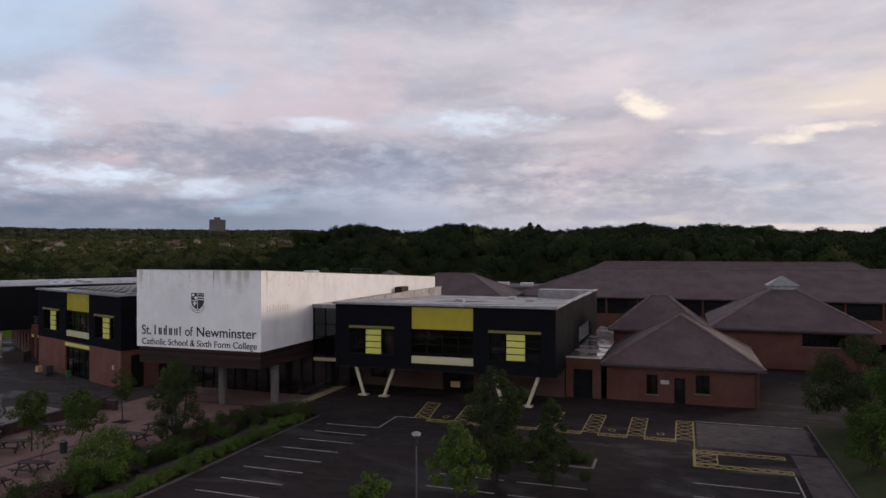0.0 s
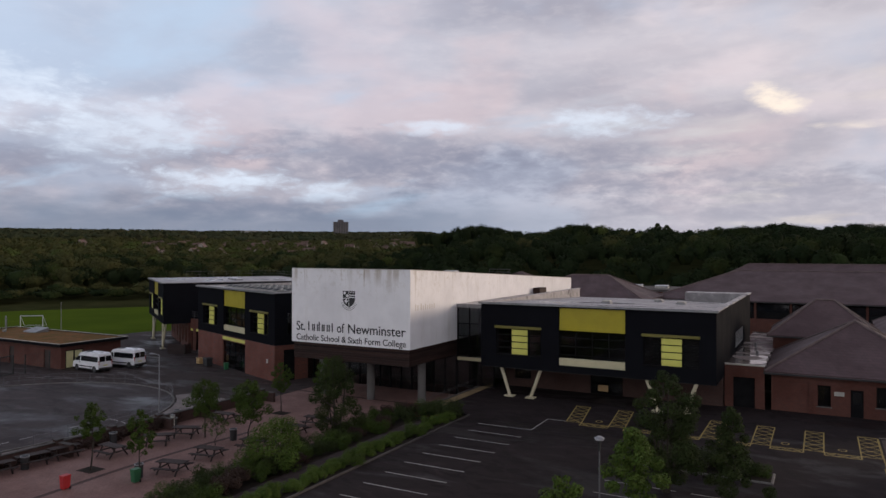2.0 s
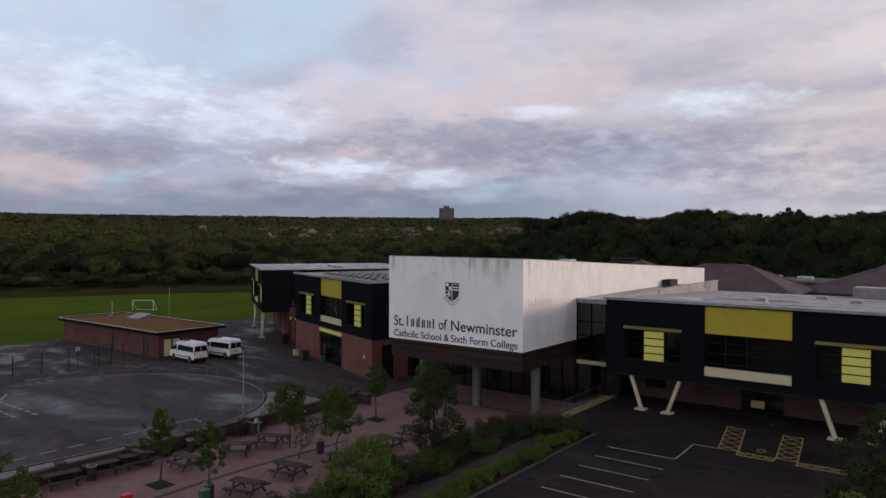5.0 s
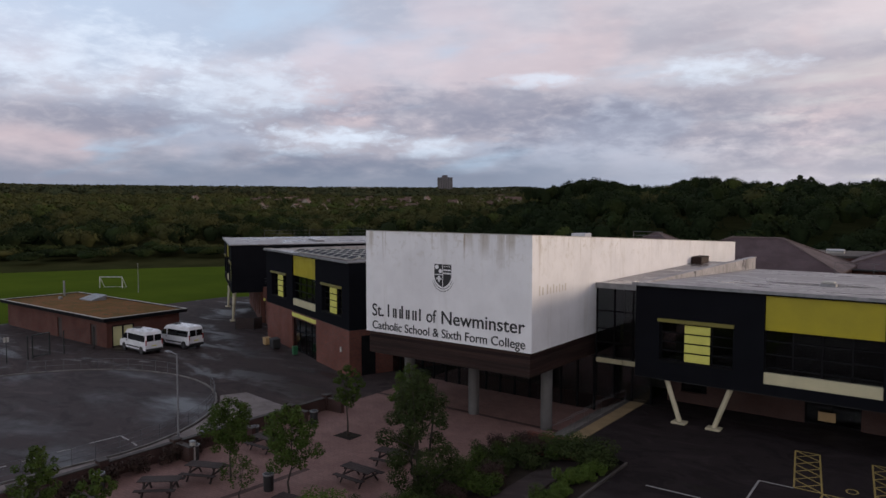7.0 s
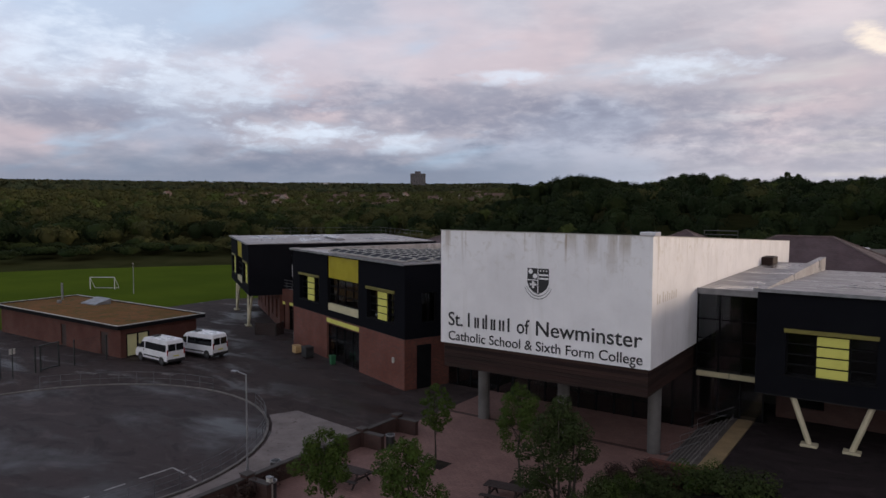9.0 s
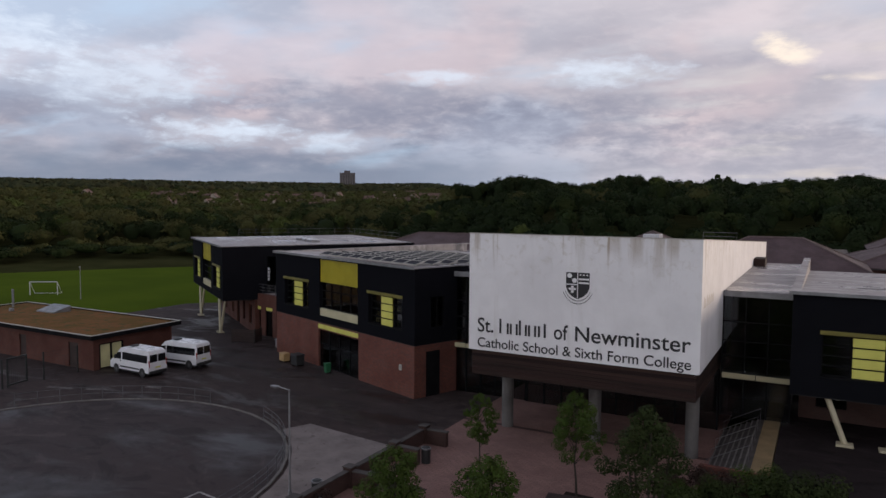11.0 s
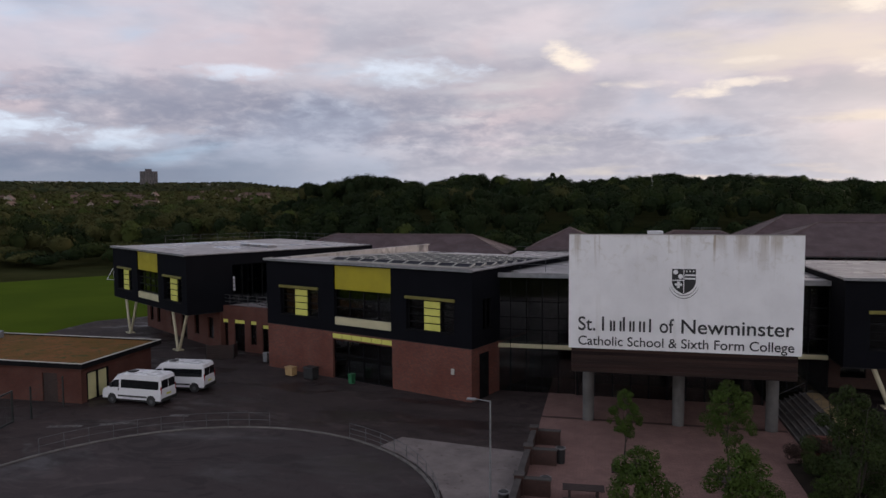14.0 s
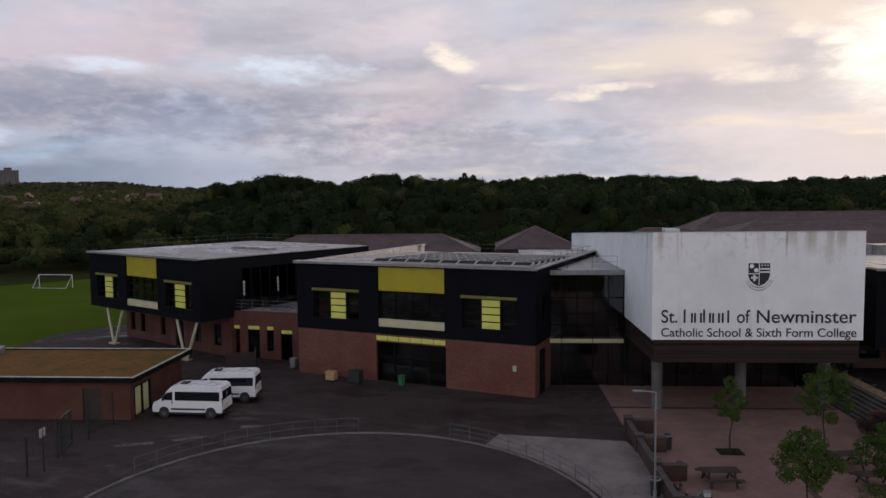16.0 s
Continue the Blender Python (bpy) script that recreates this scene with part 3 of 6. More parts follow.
def land(x, y):
    """Height of the open land: level round the school, rising beyond, with a wooded hill behind it."""
    d = math.hypot(x, y)
    left = math.degrees(math.atan2(-x, y))
    hill = smooth(left, 34, 24) * smooth(d, 170, 250)
    far = max(0.0, d - 200)
    rise = 0.0300 - 0.0120 * smooth(left, 31, 26) * smooth(d, 380, 520)
    z = far * rise + 8.0 * hill + 4.0 * noise.noise((x * 0.004, y * 0.004, 0.0)) * smooth(d, 300, 900)
    return z - 0.25


CAR_PARK_Z = 1.2
rings = [0, 40, 80, 120, 150, 180, 200, 215, 230, 250, 275, 300, 340, 390, 450, 520, 600, 700, 820, 960, 1150, 1400, 1700, 2100, 2600, 3200, 4000, 4600]
g = Geo()
SECT = 96
vs, fs = [], []
for r in rings:
    for k in range(SECT):
        a = math.tau * k / SECT
        x, y = -r * math.sin(a), r * math.cos(a)
        vs.append((x, y, land(x, y)))
for i in range(len(rings) - 1):
    for k in range(SECT):
        q = (k + 1) % SECT
        fs.append((i * SECT + k, i * SECT + q, (i + 1) * SECT + q, (i + 1) * SECT + k))
solo("ground", g.add(vs, fs), FAR_LAND, "dark wooded and grassy land rising to the horizon", "ground", "structure")

# tarmac apron west of the school, the raised car park east of it, the plaza between
solo("road", Geo().prism([(-113.5, 20), (-52.9, 20), (-52.9, 66), (-56, 74), (-84, 92), (-100, 104), (-114.5, 88)], -0.3, 0.0), ASPHALT, "dark damp tarmac yard in front of the school blocks", "tarmac", "structure")
solo("pavement_plaza", Geo().prism([(-52.9, 5), (-38.0, 5), (-38.0, 42), (-36.9, 52), (-36.4, 52), (-36.4, 70), (-52.9, 70)], -0.3, 0.012), PAVING, "pinkish brown paved plaza with a darker band", "paving", "structure")
solo("car_park", Geo().prism([(-29.2, 4), (9.2, 4), (9.2, 62), (20, 62), (20, 90), (-32.9, 90), (-32.9, 54.5), (-29.2, 52.8)], 0.2, CAR_PARK_Z), BAY_ASPHALT, "dark tarmac car park with white and yellow bay lines", "car park", "structure")
court_edge = [(-84.2 + 0.0, 8), (-60.0, 8), (-57.4, 26), (-56.0, 38)]
arc = [(-70.0 + 14.1 * math.cos(radians(a)), 38.2 + 14.1 * math.sin(radians(a))) for a in range(4, 180, 8)]
court = court_edge + arc
solo("court", Geo().prism(court, -0.3, 0.008), COURT, "wet dark tarmac turning court with puddles", "tarmac", "structure")
foot = [(-59.6, 8), (-52.95, 8), (-52.95, 49.4), (-53.3, 51.2), (-61.5, 52.3)] + [(-70.0 + 14.4 * math.cos(radians(a)), 38.2 + 14.4 * math.sin(radians(a))) for a in range(58, -1, -8)] + [(-57.0, 26)]
solo("pavement_footway", Geo().prism(foot, -0.3, 0.05), FOOTWAY, "pale worn concrete footway beside the court", "footway", "structure")
field = [(-113.8, 20), (-114.6, 88), (-100.5, 104.5), (-112, 140), (-156, 168), (-171, 152), (-190, 120), (-206, 70), (-215, 20)]
solo("sports_field", Geo().prism(field[::-1], -0.3, -0.02), GRASS, "mown green sports field", "grass", "structure")
solo("lawn", Geo().prism([(9.35, 4), (40, 4), (40, 62), (9.35, 62)], 0.2, CAR_PARK_Z + 0.02), ROUGH_GRASS, "dark rough lawn beside the car park", "grass", "structure")
bank = Geo()
for y0, y1 in ((5, 20), (20, 36), (36, 52.4)):
    bank.add([(-38.0, y0, -0.2), (-38.0, y0, 0.10), (-33.0, y0, 0.75), (-29.35, y0, 1.22), (-29.35, y0, 0.2), (-38.0, y1, -0.2), (-38.0, y1, 0.10), (-33.0, y1, 0.75), (-29.35, y1, 1.22), (-29.35, y1, 0.2)],
             [(0, 1, 2, 3, 4), (9, 8, 7, 6, 5), (0, 5, 6, 1), (1, 6, 7, 2), (2, 7, 8, 3), (3, 8, 9, 4), (4, 9, 5, 0)])
solo("planting_bed", bank, SOIL, "sloping mulched planting bed between plaza and car park", "planting bed", "structure")

# kerbs
k = Geo()
outer = [(-60.0, 8), (-57.4, 26), (-56.0, 38)] + arc
for a, b in zip(outer, outer[1:]):
    k.strip(a, b, 0.16, -0.1, 0.19)
solo("kerb", k, KERB, "pale concrete kerb round the turning court", "kerb", "structure")
k = Geo()
k.box(-29.36, -29.24, 5, 52.8, 0.9, CAR_PARK_Z + 0.1)
k.box(9.2, 9.32, 5, 62, 0.9, CAR_PARK_Z + 0.1)
solo("kerb", k, DARK_CAP, "concrete kerb along the car park edge", "kerb", "structure")

# car park lines
lines = Geo()
for i in range(13):
    y = 50.7 - 2.36 * i
    if i == 0:
        continue
    lines.strip((-27.2, y), (-22.8, y), 0.10, CAR_PARK_Z)
lines.strip((-27.4, 50.6), (-22.9, 50.7), 0.10, CAR_PARK_Z)
lines.strip((-22.9, 50.7), (-23.0, 54.7), 0.10, CAR_PARK_Z)
lines.strip((-23.0, 54.7), (-21.4, 54.7), 0.10, CAR_PARK_Z)
for i in range(7):
    y = 41.6 - 2.4 * i
    lines.strip((-9.6, y), (-5.4, y), 0.10, CAR_PARK_Z)
    lines.strip((-14.6, y), (-10.4, y), 0.10, CAR_PARK_Z)
for y in (44.85, 42.4, 40.0, 37.6, 35.2):
    lines.strip((0.5, y), (6.3, y), 0.10, CAR_PARK_Z)
lines.strip((6.5, 48.0), (6.5, 33.0), 0.10, CAR_PARK_Z)
lines.strip((0.8, 60.9), (8.8, 61.1), 0.12, CAR_PARK_Z)
solo("bay_lines", lines, LINE_WHITE, "worn white parking bay lines on tarmac", "line marking", "structure")

yl = Geo()


def hatch(x0, x1, y0, y1, lean=0.0):
    z = CAR_PARK_Z
    q = lambda u, v: (x0 + (x1 - x0) * u + lean * v, y0 + (y1 - y0) * v)
    for a, b in (((0, 0), (1, 0)), ((1, 0), (1, 1)), ((1, 1), (0, 1)), ((0, 1), (0, 0))):
        yl.strip(q(*a), q(*b), 0.09, z)
    n = max(1, round(abs(y1 - y0) / abs(x1 - x0))) if abs(y1 - y0) > abs(x1 - x0) else max(1, round(abs(x1 - x0) / abs(y1 - y0)))
    for i in range(n):
        if abs(y1 - y0) > abs(x1 - x0):
            yl.strip(q(0, i / n), q(1, (i + 1) / n), 0.08, z + 0.001)
            yl.strip(q(1, i / n), q(0, (i + 1) / n), 0.08, z + 0.002)
        else:
            yl.strip(q(i / n, 0), q((i + 1) / n, 1), 0.08, z + 0.001)
            yl.strip(q(i / n, 1), q((i + 1) / n, 0), 0.08, z + 0.002)


for x0, lean in ((-21.4, -1.0), (-17.9, -0.7), (-11.0, 0.0), (-7.5, 0.0), (-4.1, 0.0), (-0.6, 0.0)):
    hatch(x0, x0 + 1.25, 54.8, 60.7, lean)
for a, b in ((-20.1, -17.9), (-16.6, -11.0), (-9.7, -7.5), (-6.2, -4.1), (-2.8, -0.6)):
    hatch(a, b, 54.0, 54.75)
hatch(0.6, 6.4, 51.6, 52.35)
hatch(0.6, 6.5, 48.3, 49.05)
hatch(0.6, 2.1, 49.15, 51.5)
yl.strip((0.7, 60.6), (0.7, 48.3), 0.09, CAR_PARK_Z)
for x in (-19.0, -9.2, -5.3, -1.7):
    ring = [(x + 0.26 * math.cos(a * math.tau / 8), 55.9 + 0.34 * math.sin(a * math.tau / 8)) for a in range(9)]
    for a, b in zip(ring, ring[1:]):
        yl.strip(a, b, 0.08, CAR_PARK_Z + 0.003)
solo("hatched_lines", yl, LINE_YELLOW, "worn yellow cross-hatched lines by the disabled bays", "line marking", "structure")
solo("pavement_edge", Geo().prism([(6.9, 36), (9.15, 36), (9.15, 52.8), (6.9, 52.8)], CAR_PARK_Z - 0.1, CAR_PARK_Z + 0.05), PATCH, "pale worn footpath beside the lawn", "footway", "structure")
solo("tarmac_patch", Geo().prism([(0.9, 53.2), (8.6, 53.4), (8.9, 60.7), (0.9, 60.4)], CAR_PARK_Z - 0.1, CAR_PARK_Z + 0.006), PATCH, "paler patched square of old tarmac", "tarmac", "structure")

# court markings
cl, fl = Geo(), Geo()
for i in range(9):
    for j in range(4):
        x, y = -84.0 + 1.35 * i + 0.5 * j, 28.8 + 1.45 * j
        cl.strip((x, y), (x + 0.7, y + 0.1), 0.22, 0.008)
cl.strip((-81.3, 34.9), (-72.6, 29.4), 0.16, 0.008)
dash_ys = [18.5 + 2.0 * i for i in range(11)]
for a, b in [((-59.4, yy), (-59.35, yy + 1.15)) for yy in dash_ys] + [((-59.3, 39.3), (-59.3, 40.5)), ((-59.3, 40.5), (-58.0, 40.35)), ((-57.5, 40.3), (-56.6, 40.1))]:
    cl.strip(a, b, 0.13, 0.008)
for a, b in (((-86.5, 49.3), (-84.2, 49.9)), ((-83.2, 50.4), (-81.4, 51.2)), ((-86.6, 38.6), (-86.0, 41.2)), ((-79.6, 53.4), (-78.2, 53.6))):
    fl.strip(a, b, 0.5, 0.004)
solo("court_lines", cl, LINE_WHITE, "worn white playground markings on tarmac", "line marking", "structure")
solo("faded_lines", fl, FADED_LINE, "almost worn away white paint patches on tarmac", "line marking", "structure")


# ---------- school blocks ----------
def slatted_window(parent, x0, x1, z0, z1, sx0, sx1, y, head=0.24):
    """A recessed window: frame, glass, dark rails, a mustard head board and a stack of lemon slats."""
    win = part("window", Geo().box(x0, x1, y + 0.42, y + 0.46, z0, z1), GLASS, parent)
    win.visible_shadow = False
    f = Geo()
    for a, b, c, d in ((x0, x1, z0, z0 + 0.09), (x0, x1, z1 - 0.09, z1), (x0, x0 + 0.09, z0, z1), (x1 - 0.09, x1, z0, z1)):
        f.box(a, b, y + 0.36, y + 0.5, c, d)
    rows = 4
    step = (z1 - z0 - 0.3) / rows
    for i in range(1, rows):
        f.box(x0, x1, y + 0.34, y + 0.48, z0 + step * i - 0.04, z0 + step * i + 0.04)
    f.box(sx0 - 0.12, sx0 - 0.03, y + 0.3, y + 0.48, z0, z1)
    f.box(sx1 + 0.03, sx1 + 0.12, y + 0.3, y + 0.48, z0, z1)
    part("frame", f, FRAME, win)
    part("head_board", Geo().box(x0 - 0.1, x1 + 0.05, y - 0.10, y + 0.3, z1 - head, z1, 0.02), OLIVE, win, "olive head board")
    sill = part("sill", Geo().box(x0 - 0.05, x1 + 0.05, y - 0.05, y + 0.42, z0 - 0.1, z0 + 0.02, 0.015), FRAME, win)
    for i in range(rows):
        part("slat", Geo().box(sx0, sx1, y + 0.12, y + 0.20, z0 + 0.05 + step * i, z0 + step * (i + 1) - 0.04, 0.015), LIME, win, "lemon yellow slat")
    return win


def struts(parent, pairs, y, z0, z1, r=0.15):
    for top, footx in pairs:
        s = part("strut", Geo().strut((top, y + 0.5, z1), (footx, y + 0.25, z0 + 0.1), r, r * 0.95, 10), CREAM_STEEL, parent, "leaning cream steel strut")
        part("base_plate", Geo().box(footx - 0.45, footx + 0.45, y - 0.15, y + 0.6, z0, z0 + 0.14, 0.03), CREAM_STEEL, s)


def front_block(name, label, m, x0, x1, z_low, z_top, depth, panel, wins, base, base_z, base_back, holes=(), side_hole=None, fall=0.0, side_frame=None, brick=None):
    """One first-floor box: black clad walls on a brick ground floor, mustard panel over a centre window band."""
    brick = brick or BRICK
    b = thing(name, label, "school building", m)
    zt = z_top - 0.10
    p0, p1 = panel
    cuts = [(p0, p1, z_low + 0.62, zt - 0.15)] + [(a, c, 5.2, 7.95) for a, c, _, _ in wins]
    part("wall", wall_with_openings(Geo(), x0, x1, z_low, zt, 0.0, 0.45, cuts), BLACK, b, "black metal clad front wall")
    sidew = Geo()
    sidew.box(x0, x0 + 0.4, 0.45, depth, z_low, zt)
    part("wall", sidew, BLACK, b, "black clad side wall")
    sidew = Geo()
    mm = Matrix.Translation((x1, 0.45, 0)) @ Matrix.Rotation(radians(90), 4, "Z")
    tmp = Geo()
    wall_with_openings(tmp, 0, depth - 0.45, z_low, zt, 0.0, 0.4, [side_hole] if side_hole else [])
    sidew.add([mm @ Vector(p) for p in tmp.v], tmp.f)
    part("wall", sidew, BLACK, b, "black clad side wall")
    if side_hole:
        a, c, zz0, zz1 = side_hole
        w2 = part("window", Geo().box(x1 - 0.25, x1 - 0.2, 0.45 + a, 0.45 + c, zz0, zz1), GLASS, b)
        f = Geo()
        n = max(2, round((c - a) / 1.2))
        for i in range(n + 1):
            yy = 0.45 + a + (c - a) * i / n
            f.box(x1 - 0.3, x1 - 0.12, yy - 0.04, yy + 0.04, zz0, zz1)
        f.box(x1 - 0.3, x1 - 0.12, 0.45 + a, 0.45 + c, zz0, zz0 + 0.07)
        f.box(x1 - 0.3, x1 - 0.12, 0.45 + a, 0.45 + c, zz1 - 0.07, zz1)
        part("frame", f, side_frame or FRAME, w2)
    part("wall", Geo().box(x0, x1, depth, depth + 0.4, base_z, zt - fall), BLACK, b, "black clad back wall")
    part("soffit", Geo().box(x0 + 0.02, x1 - 0.02, 0.02, depth, z_low - 0.05, z_low + 0.2), SOFFIT, b)
    # roof: thin membrane deck with a light edge trim; where it falls to the back the side walls stand up as parapets
    u0, u1 = (x0 + 0.4, x1 - 0.4) if fall else (x0 - 0.15, x1 + 0.15)
    za, zb = zt + 0.1, zt + 0.1 - fall
    vs = [(u0, -0.2, za - 0.1), (u1, -0.2, za - 0.1), (u1, depth, zb - 0.1), (u0, depth, zb - 0.1), (u0, -0.2, za), (u1, -0.2, za), (u1, depth, zb), (u0, depth, zb)]
    roof = part("roof", Geo().add(vs, [(0, 3, 2, 1), (4, 5, 6, 7), (0, 1, 5, 4), (1, 2, 6, 5), (2, 3, 7, 6), (3, 0, 4, 7)]), MEMBRANE, b, "grey roof membrane with damp patches")
    if fall:
        for a, c in ((x0 - 0.15, x0 + 0.4), (x1 - 0.4, x1 + 0.15)):
            part("parapet", Geo().box(a, c, -0.2, depth + 0.5, zt + 0.002, zt + 0.1).box(c - 0.2 if a < x0 else a - 0.012, c + 0.012 if a < x0 else a + 0.2, 0.5, depth, zt - fall - 0.05, zt + 0.001), MEMBRANE, roof, "pale parapet upstand")
    part("roof_edge", Geo().box(x0 - 0.2, x1 + 0.2, -0.25, -0.2, zt - 0.04, zt + 0.16), GALV, roof)
    part("roof_edge", Geo().box(x0 - 0.22, x0 - 0.15, -0.2, 0.9, zt + 0.06, zt + 0.18), GALV, roof)
    # centre bay
    part("mustard_panel", Geo().box(p0, p1, 0.12, 0.40, zt - 2.25, zt - 0.15, 0.03), YELLOW, b, "large plain mustard panel")
    glassw = part("window", Geo().box(p0, p1, 0.36, 0.40, z_low + 1.3, zt - 2.25), GLASS, b)
    f = Geo()
    for i in range(5):
        x = p0 + (p1 - p0) * i / 4
        f.box(max(p0, x - 0.05), min(p1, x + 0.05), 0.3, 0.46, z_low + 1.3, zt - 2.25)
    for zz in (5.55, 6.35, 7.15):
        f.box(p0, p1, 0.26, 0.44, zz - 0.04, zz + 0.04)
    part("frame", f, FRAME, glassw)
    part("spandrel", Geo().box(p0, p1, 0.06, 0.36, z_low + 0.62, z_low + 1.3, 0.02), CREAM, b, "cream spandrel panel")
    for a, c, s0, s1 in wins:
        slatted_window(b, a, c, 5.2, 7.95, s0, s1, 0.0)
    # rooms behind
    part("room", Geo().box(x0 + 0.4, x1 - 0.45, 7.0, 7.2, z_low + 0.2, zt - 0.3).box(x0 + 0.4, x1 - 0.45, 0.5, 7.0, z_low + 0.2, z_low + 0.3).box(p0 - 0.9, p0 - 0.7, 0.5, 7.0, z_low + 0.3, zt - 0.3).box(p1 + 0.7, p1 + 0.9, 0.5, 7.0, z_low + 0.3, zt - 0.3), INSIDE, b, "dim classroom walls and floor")
    # ground floor
    g = wall_with_openings(Geo(), base[0], base[1], base_z, z_low - 0.05, base_back, base_back + 0.4, list(holes))
    g.box(base[0], base[0] + 0.4, base_back + 0.4, depth, base_z, z_low - 0.05)
    g.box(base[1] - 0.4, base[1], base_back + 0.4, depth, base_z, z_low - 0.05)
    # brick can be a darker copy with the overhang's shade painted in
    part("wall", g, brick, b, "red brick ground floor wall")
    part("room", Geo().box(base[0] + 0.5, base[1] - 0.5, base_back + 6, base_back + 6.2, base_z, z_low - 0.1), INSIDE, b)
    for a, c, zz0, zz1 in holes:
        w2 = part("window", Geo().box(a, c, base_back + 0.25, base_back + 0.29, zz0, zz1), GLASS, b)
        f = Geo()
        n = max(1, round((c - a) / 1.5))
        for i in range(n + 1):
            x = a + (c - a) * i / n
            f.box(max(a, x - 0.05), min(c, x + 0.05), base_back + 0.2, base_back + 0.34, zz0, zz1)
        f.box(a, c, base_back + 0.2, base_back + 0.34, zz1 - 0.08, zz1)
        f.box(a, c, base_back + 0.2, base_back + 0.34, zz0, zz0 + 0.08)
        if zz1 - zz0 > 2.6:
            f.box(a, c, base_back + 0.2, base_back + 0.34, 2.1, 2.2)
        part("frame", f, FRAME, w2)
    return b


LB = pose(-65.85, 63.9, 0, 0, 0, -20.8)
west = front_block("school_block", "two storey black clad block on red brick with mustard panels", LB, -14.9, 7.9, 4.2, 10.3, 26.0, (-6.35, 0.0),
                   [(-13.1, -8.3, -11.3, -9.75), (1.6, 6.3, 3.3, 4.85)], (-14.85, 7.85), 0.0, 0.02, holes=[(-6.6, 0.1, 0.0, 3.5)], side_hole=(1.2, 2.6, 5.4, 7.9), fall=0.9)
for i in range(6):
    part("fanlight", Geo().box(-6.55 + 1.11 * i, -5.5 + 1.11 * i, -0.02, 0.1, 3.62, 4.02, 0.015), LIME, west, "lemon glazed fanlight")
part("alarm_box", Geo().box(6.0, 6.3, -0.1, 0.02, 2.0, 2.45, 0.02), TRIM_WHITE, west, "small white alarm box")
part("service_door", Geo().box(7.78, 7.9, 1.2, 2.6, 0.0, 3.6, 0.02), FRAME, west, "dark side door")

FBM = pose(-108.2, 83.9, 0, 0, 0, -33.5)
# darker brick copy paints in the shade behind the struts
far_w = front_block("school_block", "black clad upper storey raised on cream V struts", FBM, 0.0, 21.6, 4.1, 10.3, 23.5, (8.0, 14.1),
                    [(1.6, 6.2, 3.2, 4.8), (15.65, 20.35, 17.2, 18.9)], (1.0, 21.5), 0.0, 3.6,
                    holes=[(2.0, 3.0, 0.9, 3.2), (4.2, 5.2, 0.9, 3.2), (8.4, 9.4, 0.9, 3.2), (11.4, 13.0, 0.0, 3.2), (15.0, 16.2, 0.9, 3.2), (18.4, 19.8, 0.9, 3.2)], side_hole=(4.6, 19.0, 4.95, 9.0), brick=OLD_SHADED_BRICK)
struts(far_w, [(2.7, 4.35), (6.2, 4.65), (16.7, 18.35), (20.4, 18.75)], 0.0, 0.0, 4.1)
# pale plates stand in for upright reflections at the side opening
for y in (5.1, 9.5):
    for z in (6.2, 6.6, 7.0, 7.4):
        part("blind", Geo().box(21.61, 21.64, y, y + 0.22, z, z + 0.3), LAMP_CLEAR, far_w, "narrow pale strip painted as a window reflection")

RBM = pose(-24.4, 61.6, 0)
# dark brick puts the overhang's shade into the recessed ground floor's colour
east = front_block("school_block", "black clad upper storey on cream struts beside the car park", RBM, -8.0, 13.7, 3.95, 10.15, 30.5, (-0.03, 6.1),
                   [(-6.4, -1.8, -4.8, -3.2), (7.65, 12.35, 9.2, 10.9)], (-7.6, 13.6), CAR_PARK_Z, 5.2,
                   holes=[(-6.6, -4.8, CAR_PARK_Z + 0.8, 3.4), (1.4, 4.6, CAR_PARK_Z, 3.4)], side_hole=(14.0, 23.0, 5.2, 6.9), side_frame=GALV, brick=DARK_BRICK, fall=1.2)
struts(east, [(-6.0, -5.0), (-1.95, -2.85), (7.9, 8.85), (12.1, 11.15)], -0.1, CAR_PARK_Z, 3.95, 0.17)
part("notice", Geo().box(2.2, 3.2, 5.12, 5.2, 1.5, 2.1, 0.02), TAN, east, "small tan notice board")
part("upstand", Geo().box(6.6, 13.2, 27.6, 30.4, 8.9, 10.12), MEMBRANE, east, "pale plant room upstand")

# ---------- the white hall ----------
hall = thing("assembly_hall", "stained white rendered hall raised on round concrete columns", "school building")
X0, X1, Y0, Y1, ZB = -50.83, -36.65, 55.2, 102.6, 5.9
top = lambda y: 13.37 - (y - Y0) * (13.37 - 11.1) / (Y1 - Y0)
part("wall", Geo().prism([(X0, Y0), (X1, Y0), (X1, Y0 + 0.4), (X0, Y0 + 0.4)], ZB, lambda x, y: top(y)), WHITE, hall, "white front wall with brown runs")
part("wall", Geo().prism([(X1 - 0.4, Y0 + 0.4), (X1, Y0 + 0.4), (X1, Y1), (X1 - 0.4, Y1)], ZB, lambda x, y: top(y)), WHITE, hall)
part("wall", Geo().prism([(X0, Y0 + 0.4), (X0 + 0.4, Y0 + 0.4), (X0 + 0.4, Y1), (X0, Y1)], ZB, lambda x, y: top(y)), WHITE, hall)
part("wall", Geo().prism([(X0 + 0.4, Y1 - 0.4), (X1 - 0.4, Y1 - 0.4), (X1 - 0.4, Y1), (X0 + 0.4, Y1)], ZB, lambda x, y: top(y)), WHITE, hall)
part("roof", Geo().prism([(X0 + 0.4, Y0 + 0.4), (X1 - 0.4, Y0 + 0.4), (X1 - 0.4, Y1 - 0.4), (X0 + 0.4, Y1 - 0.4)], ZB, lambda x, y: top(y) - 0.25), MEMBRANE, hall)
cop = Geo()
